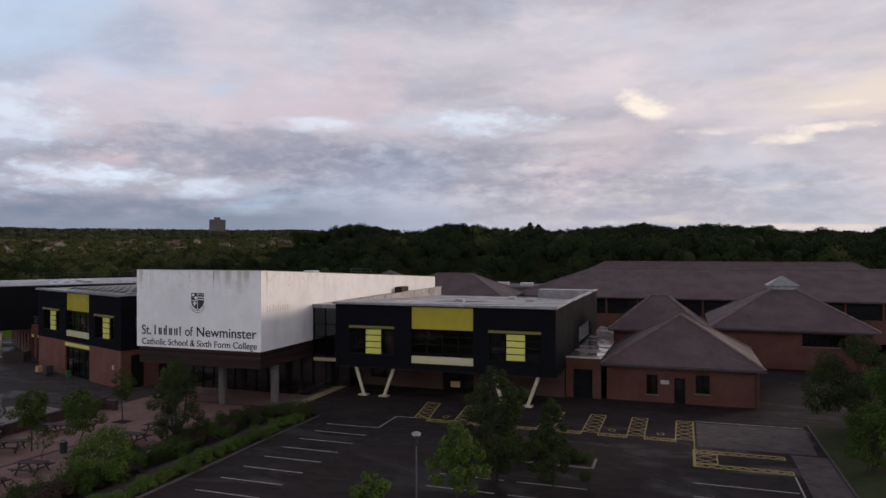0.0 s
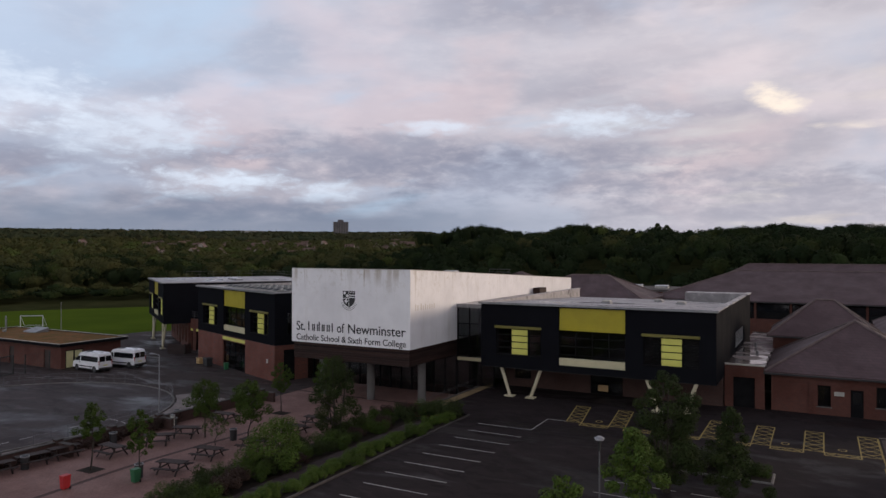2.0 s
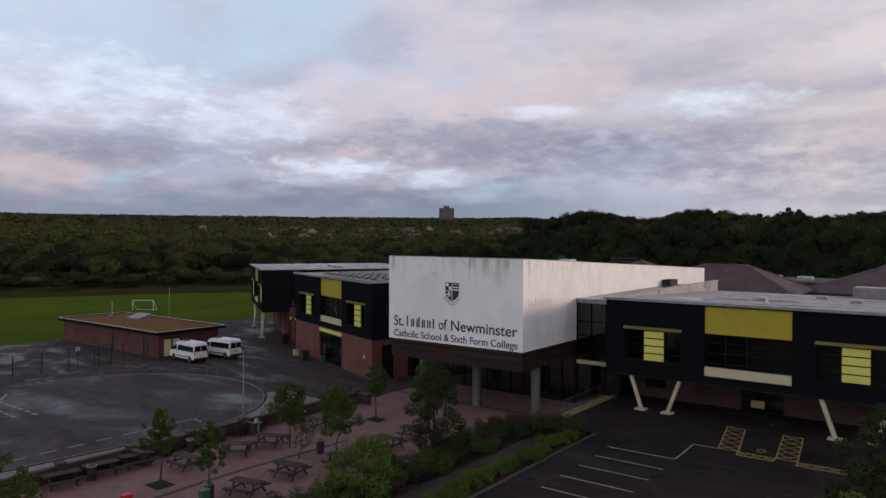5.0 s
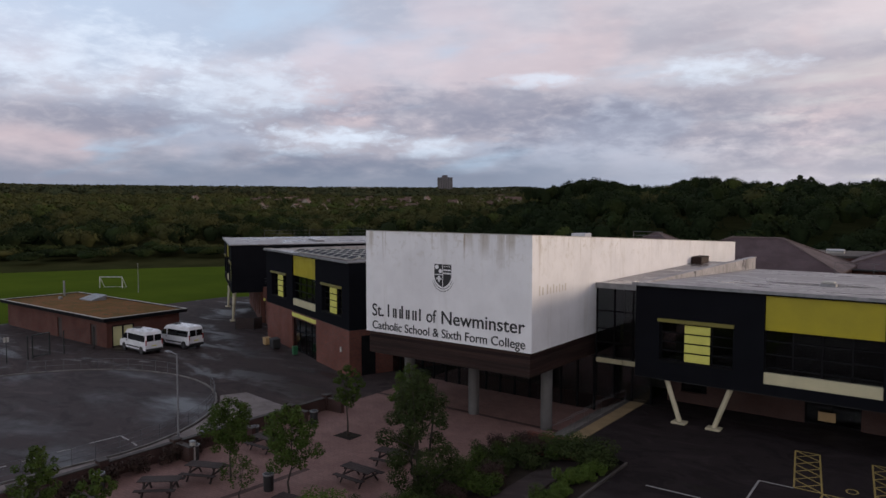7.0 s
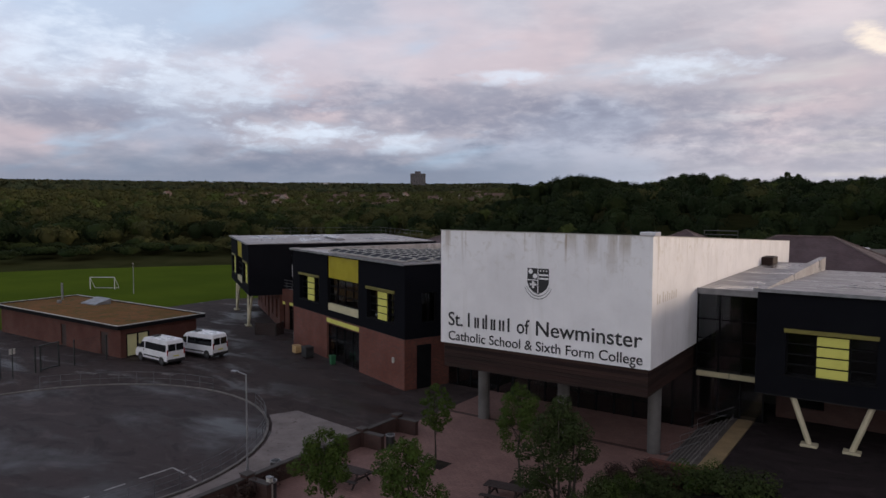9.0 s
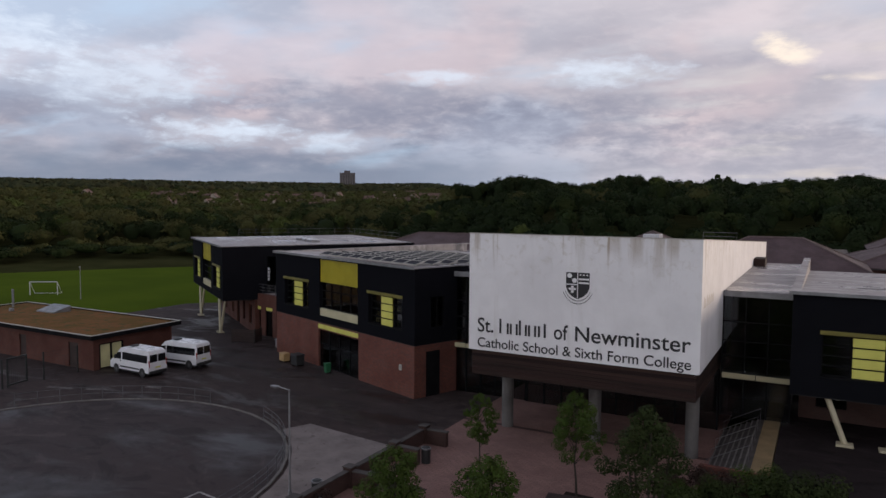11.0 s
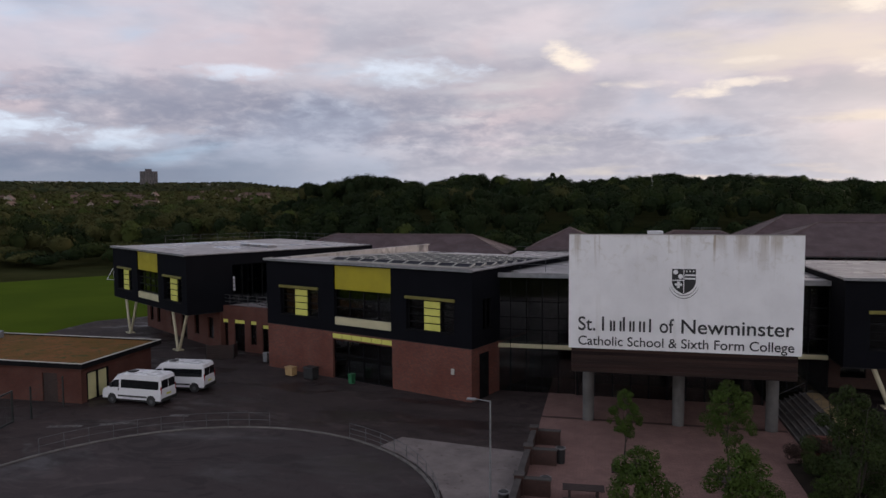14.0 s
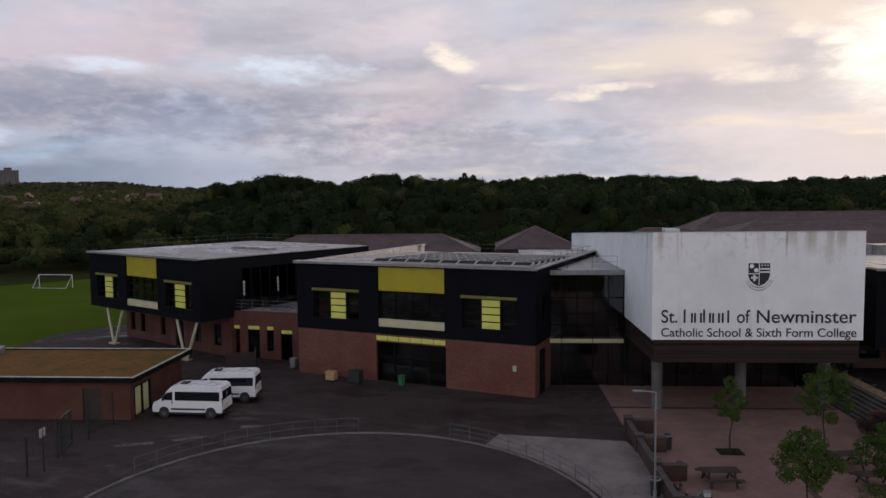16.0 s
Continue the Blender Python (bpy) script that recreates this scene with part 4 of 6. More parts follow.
for a, b in (((X0, Y0 + 0.2), (X1, Y0 + 0.2)), ((X1 - 0.2, Y0), (X1 - 0.2, Y1)), ((X0 + 0.2, Y0), (X0 + 0.2, Y1))):
    d = Vector(b) - Vector(a)
    s = Vector((-d.y, d.x)).normalized() * 0.24
    a, b = Vector(a), Vector(b)
    cop.prism([tuple(a - s), tuple(b - s), tuple(b + s), tuple(a + s)], lambda x, y: top(y) + 0.002, lambda x, y: top(y) + 0.05)
part("coping", cop, TRIM_WHITE, hall)
for i in range(7):
    z = 4.3 + 0.228 * i
    gb = Geo().box(X0 + 0.18, X1 - 0.18, Y0 + 0.15, Y0 + 0.24, z, z + 0.215)
    gb.box(X1 - 0.26, X1 - 0.17, Y0 + 0.24, 66.0, z, z + 0.215)
    gb.box(X0 + 0.17, X0 + 0.26, Y0 + 0.24, 66.0, z, z + 0.215)
    part("board", gb, TIMBER, hall, "dark stained timber board")
part("soffit", Geo().box(X0 + 0.28, X1 - 0.28, Y0 + 0.26, 70.0, 4.25, ZB - 0.02), SOFFIT, hall)
for x in (-49.6, -43.5, -37.5):
    part("column", Geo().strut((x, 58.8, 0.0), (x, 58.8, 4.26), 0.40, 0.40, 20), CONCRETE, hall, "round concrete column")
part("roof_hatch", Geo().box(-44.7, -43.3, 76.6, 78.0, 11.9, 12.72, 0.04), LAMP_CLEAR, hall)
part("roof_rail", Geo().tube([(-40.4, 81.0, 11.8), (-40.4, 81.0, 12.85), (-37.6, 81.0, 12.85), (-37.6, 81.0, 11.8)], 0.03).tube([(-40.4, 81.0, 12.5), (-37.6, 81.0, 12.5)], 0.025), RAIL, hall)
part("vent_box", Geo().box(X1, X1 + 1.0, 86.5, 89.0, 9.0, 10.3, 0.04), TIMBER, hall, "rusty brown vent box")
# shield badge
sh = [(-0.72, 0.80), (-0.72, -0.08), (-0.60, -0.38), (-0.36, -0.62), (0, -0.80), (0.36, -0.62), (0.60, -0.38), (0.72, -0.08), (0.72, 0.80)]
toface = Matrix.Translation((-43.65, Y0, 10.42)) @ Matrix.Rotation(radians(90), 4, "X")


def plate(pts, depth):
    q = Geo().prism(pts, 0.0, depth)
    q.v = [tuple(toface @ Vector(p)) for p in q.v]
    return q


badge = part("badge", plate(sh, 0.02), BLACK_INK, hall, "black and white quartered shield badge")
for x0, x1, y0, y1 in ((-0.025, 0.025, -0.74, 0.78), (-0.70, -0.025, 0.05, 0.11), (0.06, 0.70, 0.36, 0.46), (0.06, 0.70, 0.14, 0.24), (-0.40, -0.24, -0.42, 0.0), (-0.54, -0.10, -0.26, -0.13)):
    part("badge_field", plate([(x0, y0), (x1, y0), (x1, y1), (x0, y1)], 0.03), WHITE, badge)
for x0, y0, q in ((-0.50, 0.60, 0.15), (-0.20, 0.32, 0.15), (0.17, 0.66, 0.05), (0.37, 0.66, 0.05), (0.57, 0.66, 0.05)):
    part("badge_field", plate([(x0 + q * math.cos(a * math.tau / 12), y0 + q * math.sin(a * math.tau / 12)) for a in range(12)], 0.03), WHITE, badge)
for rx, ry in ((0.98, 1.16), (0.84, 0.98)):
    rib = [(rx * math.cos(radians(a)), 0.08 + ry * math.sin(radians(a))) for a in range(205, 336, 13)]
    for a, b in zip(rib, rib[1:]):
        part("ribbon", plate([(a[0], a[1] - 0.022), (b[0], b[1] - 0.022), (b[0], b[1] + 0.022), (a[0], a[1] + 0.022)], 0.02), RAIL, badge)
# lettering: one part for each character; the given name stays as plain bars
def lettering(words, x, wide, base, high):
    curve = bpy.data.curves.new("lettering", "FONT")
    curve.body = words
    curve.extrude, curve.offset = 0.012, 0.008
    source = new("lettering_source", curve)
    me = bpy.data.meshes.new_from_object(source.evaluated_get(bpy.context.evaluated_depsgraph_get()))
    bpy.data.objects.remove(source)
    xs = [p.co.x for p in me.vertices]
    x_low = min(xs)
    kx, ky = wide / (max(xs) - x_low), high / 0.72
    for p in me.vertices:
        p.co = Vector((x + (p.co.x - x_low) * kx, Y0 - 0.015 - p.co.z, base + p.co.y * ky))
    owner = list(range(len(me.vertices)))

    def root(a):
        while owner[a] != a:
            owner[a] = owner[owner[a]]
            a = owner[a]
        return a

    for ed in me.edges:
        owner[root(ed.vertices[0])] = root(ed.vertices[1])
    pieces = {}
    for poly in me.polygons:
        pieces.setdefault(root(poly.vertices[0]), []).append(tuple(poly.vertices))
    for polys in pieces.values():
        used = sorted({q for f in polys for q in f})
        at = {q: i for i, q in enumerate(used)}
        part("letter", Geo().add([me.vertices[q].co for q in used], [tuple(at[q] for q in f) for f in polys]), BLACK_INK, hall, "black letter")
    bpy.data.meshes.remove(me)


lettering("St.", -50.2, 1.1, 7.10, 0.93)
lettering("of", -45.08, 0.88, 7.10, 0.93)
lettering("Newminster", -43.75, 6.62, 7.10, 0.93)
lettering("Catholic School & Sixth Form College", -50.2, 13.1, 6.13, 0.62)
x = -48.68
for wide, high in ((0.62, 0.93), (0.52, 0.68), (0.52, 0.93), (0.52, 0.68), (0.28, 0.68), (0.26, 0.86)):
    for cx in ((x + 0.06, x + wide - 0.06) if wide > 0.3 else (x + 0.10,)):
        part("sign_bar", Geo().box(cx - 0.065, cx + 0.065, Y0 - 0.03, Y0, 7.10, 7.10 + (high if cx < x + 0.2 else min(high, 0.68))), BLACK_INK, hall, "black bar of the sign")
    x += wide + 0.09
for i, hgt in enumerate((0.62, 0.50, 0.62, 0.42, 0.56, 0.42, 0.52, 0.42, 0.50)):
    yy = 56.1 + 0.42 * i + (0.2 if i > 1 else 0)
    part("faded_bar", Geo().box(X1, X1 + 0.012, yy, yy + 0.16, 9.5, 9.5 + hgt), GHOST, hall, "faded bar on the side wall")
# glazed links either side of the hall and the undercroft
def glazed_link(x0, x1, y, z0, z_mid, z1, label, back):
    b = thing("glazed_link", label, "glazed wall")
    part("glazing", Geo().box(x0, x1, y, y + 0.04, z0, z_mid - 0.3), GLASS, b)
    part("glazing", Geo().box(x0, x1, y, y + 0.04, z_mid + 0.3, z1 - 0.35), GLASS, b)
    n = max(2, round((x1 - x0) / 1.3))
    for i in range(n + 1):
        x = x0 + (x1 - x0) * i / n
        part("mullion", Geo().box(x - 0.04, x + 0.04, y - 0.08, y + 0.12, z0, z1 - 0.3), FRAME, b)
    for z in (z_mid + 1.3, z_mid + 2.3, z_mid + 3.6):
        part("transom", Geo().box(x0, x1, y - 0.06, y + 0.1, z - 0.04, z + 0.04), FRAME, b)
    nb = 3 if x1 - x0 > 5 else 2
    for i in range(nb):
        a = x0 + (x1 - x0) * i / nb
        part("cream_band", Geo().box(a + 0.03, a + (x1 - x0) / nb - 0.03, y - 0.14, y - 0.02, z_mid - 0.22, z_mid + 0.12, 0.015), CREAM, b, "cream band panel")
    part("roof", Geo().box(x0, x1, y - 0.25, back, z1 - 0.3, z1), MEMBRANE, b, "grey membrane roof")
    part("roof_edge", Geo().box(x0, x1, y - 0.30, y - 0.25, z1 - 0.34, z1 + 0.05), GALV, b)
    part("room", Geo().box(x0, x1, y + 5.0, y + 5.2, z0, z1 - 0.3).box(x0, x1, y + 0.3, y + 5.0, z_mid - 0.2, z_mid + 0.1), INSIDE, b)
    return b


glazed_link(-58.6, -50.85, 65.2, 0.0, 3.85, 9.75, "dark glazed link with a cream band between black blocks", 90.0)
glazed_link(-36.62, -32.45, 64.8, CAR_PARK_Z, 3.98, 9.6, "dark glazed link beside the white hall", 91.0)
under = thing("entrance_screen", "dark glazed entrance screen under the hall", "glazed wall")
part("glazing", Geo().box(X0 + 0.1, X1 - 0.1, 65.0, 65.04, 0.012, 4.2), GLASS, under)
for i in range(11):
    xx = X0 + 0.2 + (X1 - X0 - 0.4) * i / 10
    part("mullion", Geo().box(xx - 0.05, xx + 0.05, 64.9, 65.1, 0.012, 4.2), FRAME, under)
part("room", Geo().box(X0, X1, 69, 69.2, 0.0, 4.2), INSIDE, under)

# connecting wing with a roof terrace between the two western blocks
CW = pose(-88.6, 75.4, 0, 0, 0, -14.0)
conn = thing("terrace_wing", "low red brick wing with doors below a railed roof terrace", "school building", CW)
doors = [(0.3, 1.2, 0.0, 3.3), (2.1, 3.5, 0.0, 3.3), (4.3, 5.1, 0.8, 3.3), (5.9, 7.2, 0.0, 3.0)]
# same darker brick: shade put into the wing wall's colour
part("wall", wall_with_openings(Geo(), 0.0, 9.0, 0.0, 4.75, 0.0, 0.4, doors), OLD_SHADED_BRICK, conn)
for a, c, z0, z1 in doors:
    d = part("window", Geo().box(a, c, 0.2, 0.24, z0, z1), GLASS, conn)
    part("frame", Geo().box(a, a + 0.08, 0.12, 0.3, z0, z1).box(c - 0.08, c, 0.12, 0.3, z0, z1).box(a + 0.08, c - 0.08, 0.12, 0.3, z1 - 0.45, z1 - 0.38), FRAME, d)
    part("fanlight", Geo().box(a + 0.06, c - 0.06, 0.05, 0.12, z1 - 0.36, z1 - 0.02, 0.01), LIME, d, "lemon fanlight")
part("terrace_floor", Geo().box(0.0, 9.0, 0.4, 12.0, 4.4, 4.7), MEMBRANE, conn)
part("room", Geo().box(0.0, 9.0, 5.0, 5.2, 0.0, 4.4), INSIDE, conn)
part("wall", wall_with_openings(Geo(), 2.5, 9.0, 4.7, 9.6, 11.5, 11.9, [(3.2, 5.0, 5.0, 8.6), (5.6, 8.0, 5.0, 8.6)]), BLACK, conn, "black clad terrace wall")
for a, c in ((3.2, 5.0), (5.6, 8.0)):
    part("window", Geo().box(a, c, 11.7, 11.74, 5.0, 8.6), GLASS, conn)
rail = Geo()
for i in range(8):
    xx = 0.1 + 1.25 * i
    rail.strut((xx, 0.2, 4.75), (xx, 0.2, 5.85), 0.03)
for z in (5.85, 5.5, 5.15):
    rail.strut((0.1, 0.2, z), (8.8, 0.2, z), 0.022)
part("railing", rail, RAIL, conn)


# ---------- the older school: brick wings under hipped tile roofs ----------
def hip_roof(x0, x1, y0, y1, ze, zr, over=0.5, lantern=None):
    """Roof planes and ridge tiles; the ridge runs along the longer side."""
    x0, x1, y0, y1 = x0 - over, x1 + over, y0 - over, y1 + over
    wx, wy = x1 - x0, y1 - y0
    if wx >= wy:
        a, b = Vector((x0 + wy / 2, (y0 + y1) / 2, zr)), Vector((x1 - wy / 2, (y0 + y1) / 2, zr))
    else:
        a, b = Vector(((x0 + x1) / 2, y0 + wx / 2, zr)), Vector(((x0 + x1) / 2, y1 - wx / 2, zr))
    c = [Vector(p) for p in ((x0, y0, ze), (x1, y0, ze), (x1, y1, ze), (x0, y1, ze))]
    low = [p - Vector((0, 0, 0.22)) for p in c]
    g = Geo()
    if wx >= wy:
        g.add([*c, a, b, *low], [(0, 1, 5, 4), (1, 2, 5), (2, 3, 4, 5), (3, 0, 4)])
        hips = ((c[0], a), (c[3], a), (c[1], b), (c[2], b), (a, b))
    else:
        g.add([*c, a, b, *low], [(0, 1, 4), (1, 2, 5, 4), (2, 3, 5), (3, 0, 4, 5)])
        hips = ((c[0], a), (c[1], a), (c[2], b), (c[3], b), (a, b))
    g.f += [(0, 6, 7, 1), (1, 7, 8, 2), (2, 8, 9, 3), (3, 9, 6, 0), (9, 8, 7, 6)]
    r = Geo()
    for p, q in hips:
        if (p - q).length > 0.2:
            r.strut(p + Vector((0, 0, 0.02)), q + Vector((0, 0, 0.02)), 0.13, 0.13, 6)
    return g, r


def brick_wing(label, x0, x1, y0, y1, z0, ze, zr, holes=(), over=0.5, roof_label="brown tiled hipped roof"):
    b = thing("school_wing", label, "school building")
    g = wall_with_openings(Geo(), x0, x1, z0, ze - 0.1, y0, y0 + 0.35, list(holes))
    g.box(x0, x0 + 0.35, y0 + 0.35, y1, z0, ze - 0.1).box(x1 - 0.35, x1, y0 + 0.35, y1, z0, ze - 0.1).box(x0 + 0.35, x1 - 0.35, y1 - 0.35, y1, z0, ze - 0.1)
    part("wall", g, OLD_SHADED_BRICK, b, "red brick wall")
    g, r = hip_roof(x0, x1, y0, y1, ze, zr, over)
    roof = part("roof", g, SLATE, b, roof_label)
    part("ridge_tiles", r, RIDGE, roof)
    gut = Geo()
    gut.box(x0 - over - 0.1, x1 + over + 0.1, y0 - over - 0.12, y0 - over, ze - 0.25, ze - 0.12)
    part("gutter", gut, DARK_PLASTIC, roof)
    part("downpipe", Geo().strut((x1 - 0.3, y0 - 0.08, z0), (x1 - 0.3, y0 - 0.08, ze - 0.2), 0.05), DARK_PLASTIC, b)
    part("room", Geo().box(x0 + 0.4, x1 - 0.4, y0 + 3.0, y0 + 3.2, z0, ze - 0.2), INSIDE, b)
    for a, c, za, zb in holes:
        if zb - za > 1.9:
            d = part("door", Geo().box(a, c, y0 + 0.12, y0 + 0.18, za, zb, 0.01), FRAME, b, "dark door")
            part("door_pane", Geo().box(a + 0.15, c - 0.15, y0 + 0.1, y0 + 0.12, za + 1.1, zb - 0.2), VAN_GLASS, d)
        else:
            d = part("window", Geo().box(a, c, y0 + 0.15, y0 + 0.18, za, zb), GLASS, b)
            f = Geo().box(a, c, y0 + 0.1, y0 + 0.2, za, za + 0.07).box(a, c, y0 + 0.1, y0 + 0.2, zb - 0.07, zb)
            n = max(1, round((c - a) / 0.8))
            for i in range(n + 1):
                x = a + (c - a) * i / n
                f.box(max(a, x - 0.04), min(c, x + 0.04), y0 + 0.1, y0 + 0.2, za, zb)
            part("frame", f, FRAME, d)
            part("sill", Geo().box(a - 0.1, c + 0.1, y0 - 0.06, y0 + 0.1, za - 0.1, za, 0.01), CONCRETE, d)
    return b


lodge = brick_wing("single storey red brick wing with brown tiled hip roof", -6.9, 6.3, 67.5, 81.0, CAR_PARK_Z, 4.65, 8.75,
                   [(-3.3, -2.3, 1.9, 3.7), (-0.85, 0.1, CAR_PARK_Z, 3.5), (1.0, 2.2, 2.2, 3.9)])
part("sign_board", Geo().box(-2.05, -1.3, 67.44, 67.5, 2.9, 3.25), TRIM_WHITE, lodge, "small white sign board")
part("pier", Geo().box(-3.95, -3.75, 67.35, 67.5, CAR_PARK_Z, 4.5), OLD_SHADED_BRICK, lodge)
brick_wing("small hipped tile roof rising behind the brick wing", -7.6, 2.2, 81.9, 90.0, CAR_PARK_Z, 6.3, 9.9)
flat_w = thing("flat_roofed_store", "flat roofed brick store with a wide dark doorway", "school building")
part("wall", wall_with_openings(Geo(), -10.7, -7.42, CAR_PARK_Z, 4.95, 67.2, 67.55, [(-10.0, -8.2, CAR_PARK_Z, 3.9)]), OLD_SHADED_BRICK, flat_w)
part("door", Geo().box(-10.0, -8.2, 67.4, 67.46, CAR_PARK_Z, 3.9), FRAME, flat_w, "dark roller door")
part("roof", Geo().box(-10.68, -7.42, 67.55, 97.0, 4.6, 4.9), FLAT_ROOF, flat_w, "wet flat felt roof with puddles")
part("parapet", Geo().box(-10.7, -7.42, 67.15, 67.55, 4.95, 5.06), TRIM_WHITE, flat_w)
part("vent", Geo().strut((-8.6, 75, 4.9), (-8.6, 75, 5.35), 0.14).strut((-9.3, 82, 4.9), (-9.3, 82, 5.3), 0.12), GALV, flat_w)

dining = brick_wing("brick hall with a broad brown pyramid roof", 3.6, 20.2, 90.5, 107.5, CAR_PARK_Z, 5.9, 11.0,
                    [(13.0, 17.5, 4.0, 5.4)], 0.7, "broad brown tiled pyramid roof")
lan = part("lantern", Geo().box(10.3, 13.5, 97.4, 100.6, 10.0, 10.7), GALV, dining, "glazed rooflight lantern")
part("lantern_roof", Geo().add([(10.0, 97.1, 10.7), (13.8, 97.1, 10.7), (13.8, 100.9, 10.7), (10.0, 100.9, 10.7), (11.9, 99.0, 11.9)], [(0, 1, 4), (1, 2, 4), (2, 3, 4), (3, 0, 4), (3, 2, 1, 0)]), GALV, lan, "pale grey glazed pyramid")
brick_wing("long two storey brick wing under a brown tiled roof", -27.5, 62.0, 118.5, 142.0, CAR_PARK_Z, 7.5, 11.9,
           [(x, x + 4.7, 4.7, 7.2) for x in range(-22, 60, 5)], 0.7, "long brown tiled roof")
brick_wing("rear brick wing with a brown tiled roof", -24.0, 38.6, 143.5, 160.0, CAR_PARK_Z, 8.2, 12.7)
brick_wing("brick wing behind the white hall", -46.0, -26.5, 104.5, 118.0, 0.0, 7.9, 11.3)
brick_wing("hipped brick wing beyond the glazed link", -60.5, -48.0, 119.5, 132.0, 0.0, 7.9, 11.2)
brick_wing("long low brick wing with a brown tiled roof", -100.0, -64.0, 116.0, 128.0, 0.0, 7.4, 10.1)
flat_b = thing("flat_roofed_block", "low brick block with a dark felt roof behind the wings", "school building")
part("wall", Geo().box(-43.0, -27.6, 147.0, 147.35, 0.0, 6.9), OLD_SHADED_BRICK, flat_b)
part("wall", Geo().box(-43.0, -42.65, 147.35, 162.0, 0.0, 6.9), OLD_SHADED_BRICK, flat_b)
part("wall", Geo().box(-27.95, -27.6, 147.35, 162.0, 0.0, 6.9), OLD_SHADED_BRICK, flat_b)
part("roof", Geo().box(-43.4, -27.2, 146.6, 162.4, 6.902, 7.3, 0.04), DARK_CAP, flat_b, "dark felt roof")
for x, y in ((-38.8, 154.5), (-33.1, 153.5)):
    rl = thing("rooflight", "pale domed rooflight on a dark felt roof", "rooflight", pose(x, y, 7.3), group="pale rooflights")
    part("kerb", Geo().box(-1.3, 1.3, -0.9, 0.9, 0.0, 0.3), TRIM_WHITE, rl)
    part("dome", Geo().box(-1.4, 1.4, -1.0, 1.0, 0.3, 0.7, 0.18), LAMP_CLEAR, rl)

# ---------- roof equipment ----------
def solar_panel():
    p = thing("solar_panel", "dark solar panel in a pale frame on the flat roof", "solar panel", LB @ pose(-7.2, 0.5, 10.26, 14), group="solar panels")
    part("glass_face", Geo().box(0.03, 1.57, 0.03, 0.97, 0.16, 0.2), SOLAR, p)
    f = Geo().box(0, 1.6, 0, 0.07, 0.12, 0.23).box(0, 1.6, 0.93, 1.0, 0.12, 0.23).box(0, 0.07, 0.07, 0.93, 0.12, 0.23).box(1.53, 1.6, 0.07, 0.93, 0.12, 0.23)
    part("frame", f, TRIM_WHITE, p)
    part("stand", Geo().box(0.1, 1.5, 0.4, 0.6, 0.0, 0.16), GALV, p)
    return p


sp = solar_panel()
for r in range(8):
    for i in range(9):
        if r or i:
            copy_thing(sp, LB @ pose(-7.2 + 1.62 * i, 0.5 + 1.75 * r, 10.26 - 0.0346 * 1.75 * r, 14))


def guard_rail(pts, label, h=1.1, step=2.4, mat=None, base=0.0, group="", bars=2):
    mat = mat or RAIL
    t = thing("guard_rail", label, "railing", group=group)
    pts = [Vector(p) for p in pts]
    for a, b in zip(pts, pts[1:]):
        n = max(1, round((b - a).length / step))
        for i in range(n + (1 if b is pts[-1] else 0)):
            p = a.lerp(b, i / n)
            part("post", Geo().strut(p, p + Vector((0, 0, h)), 0.02, 0.02, 6), mat, t)
    for k in range(bars):
        z = Vector((0, 0, h * (1 - k / max(1, bars) * 0.9)))
        part("rail", Geo().tube([p + z for p in pts], 0.016, 6), mat, t)
    return t


guard_rail([FBM @ Vector(p) for p in ((1.5, 6, 10.3), (1.5, 22.5, 10.3), (20, 22.5, 10.3))], "thin galvanised guard rail on the roof edge")
guard_rail([LB @ Vector(p) for p in ((-9, 24.5, 9.4), (6.8, 24.5, 9.4), (7.2, 8, 10.0))], "thin galvanised guard rail on the roof edge")
guard_rail([(-57.5, 66.5, 9.75), (-51.2, 66.5, 9.75)], "short galvanised guard rail on the link roof")
for lx, ly in ((12.0, 12.0), (14.5, 12.0), (17.0, 12.0)):
    rl = thing("rooflight", "pale rooflight on the grey flat roof", "rooflight", FBM @ pose(lx, ly, 10.3), group="roof rooflights")
    part("kerb", Geo().box(-0.9, 0.9, -0.6, 0.6, 0, 0.2), GALV, rl)
    part("dome", Geo().box(-0.85, 0.85, -0.55, 0.55, 0.2, 0.36, 0.08), LAMP_CLEAR, rl)
for lx, ly in ((2.0, 9.0), (8.5, 14.0), (5.0, 20.0)):
    rl = thing("roof_vent", "small grey vent on the damp roof", "roof vent", RBM @ pose(lx, ly, 10.14 - 0.0393 * ly))
    part("kerb", Geo().box(-0.5, 0.5, -0.5, 0.5, 0, 0.18, 0.02), GALV, rl)
    part("cap", Geo().box(-0.4, 0.4, -0.4, 0.4, 0.18, 0.34, 0.05), TRIM_WHITE, rl)
guard_rail([RBM @ Vector(p) for p in ((0.0, 26.5, 9.1), (6.0, 26.5, 9.1))], "thin galvanised rail on the car park block roof")

# ---------- sedum-roofed hut ----------
hut = thing("sports_hut", "low red brick hut with an orange sedum roof", "hut")
HX0, HX1, HY0, HY1 = -113.0, -88.2, 54.6, 63.2
g = wall_with_openings(Geo(), HX0, HX1, 0.0, 2.95, HY0, HY0 + 0.3, [(-91.8, -90.4, 0.0, 2.3), (-99.5, -98.4, 0.0, 2.3)])
g.box(HX0, HX0 + 0.3, HY0 + 0.3, HY1, 0, 2.95).box(HX0 + 0.3, HX1, HY1 - 0.3, HY1, 0, 2.95)
part("wall", g, OLD_SHADED_BRICK, hut, "red brick wall")
m90 = Matrix.Translation((HX1, HY0 + 0.3, 0)) @ Matrix.Rotation(radians(90), 4, "Z")
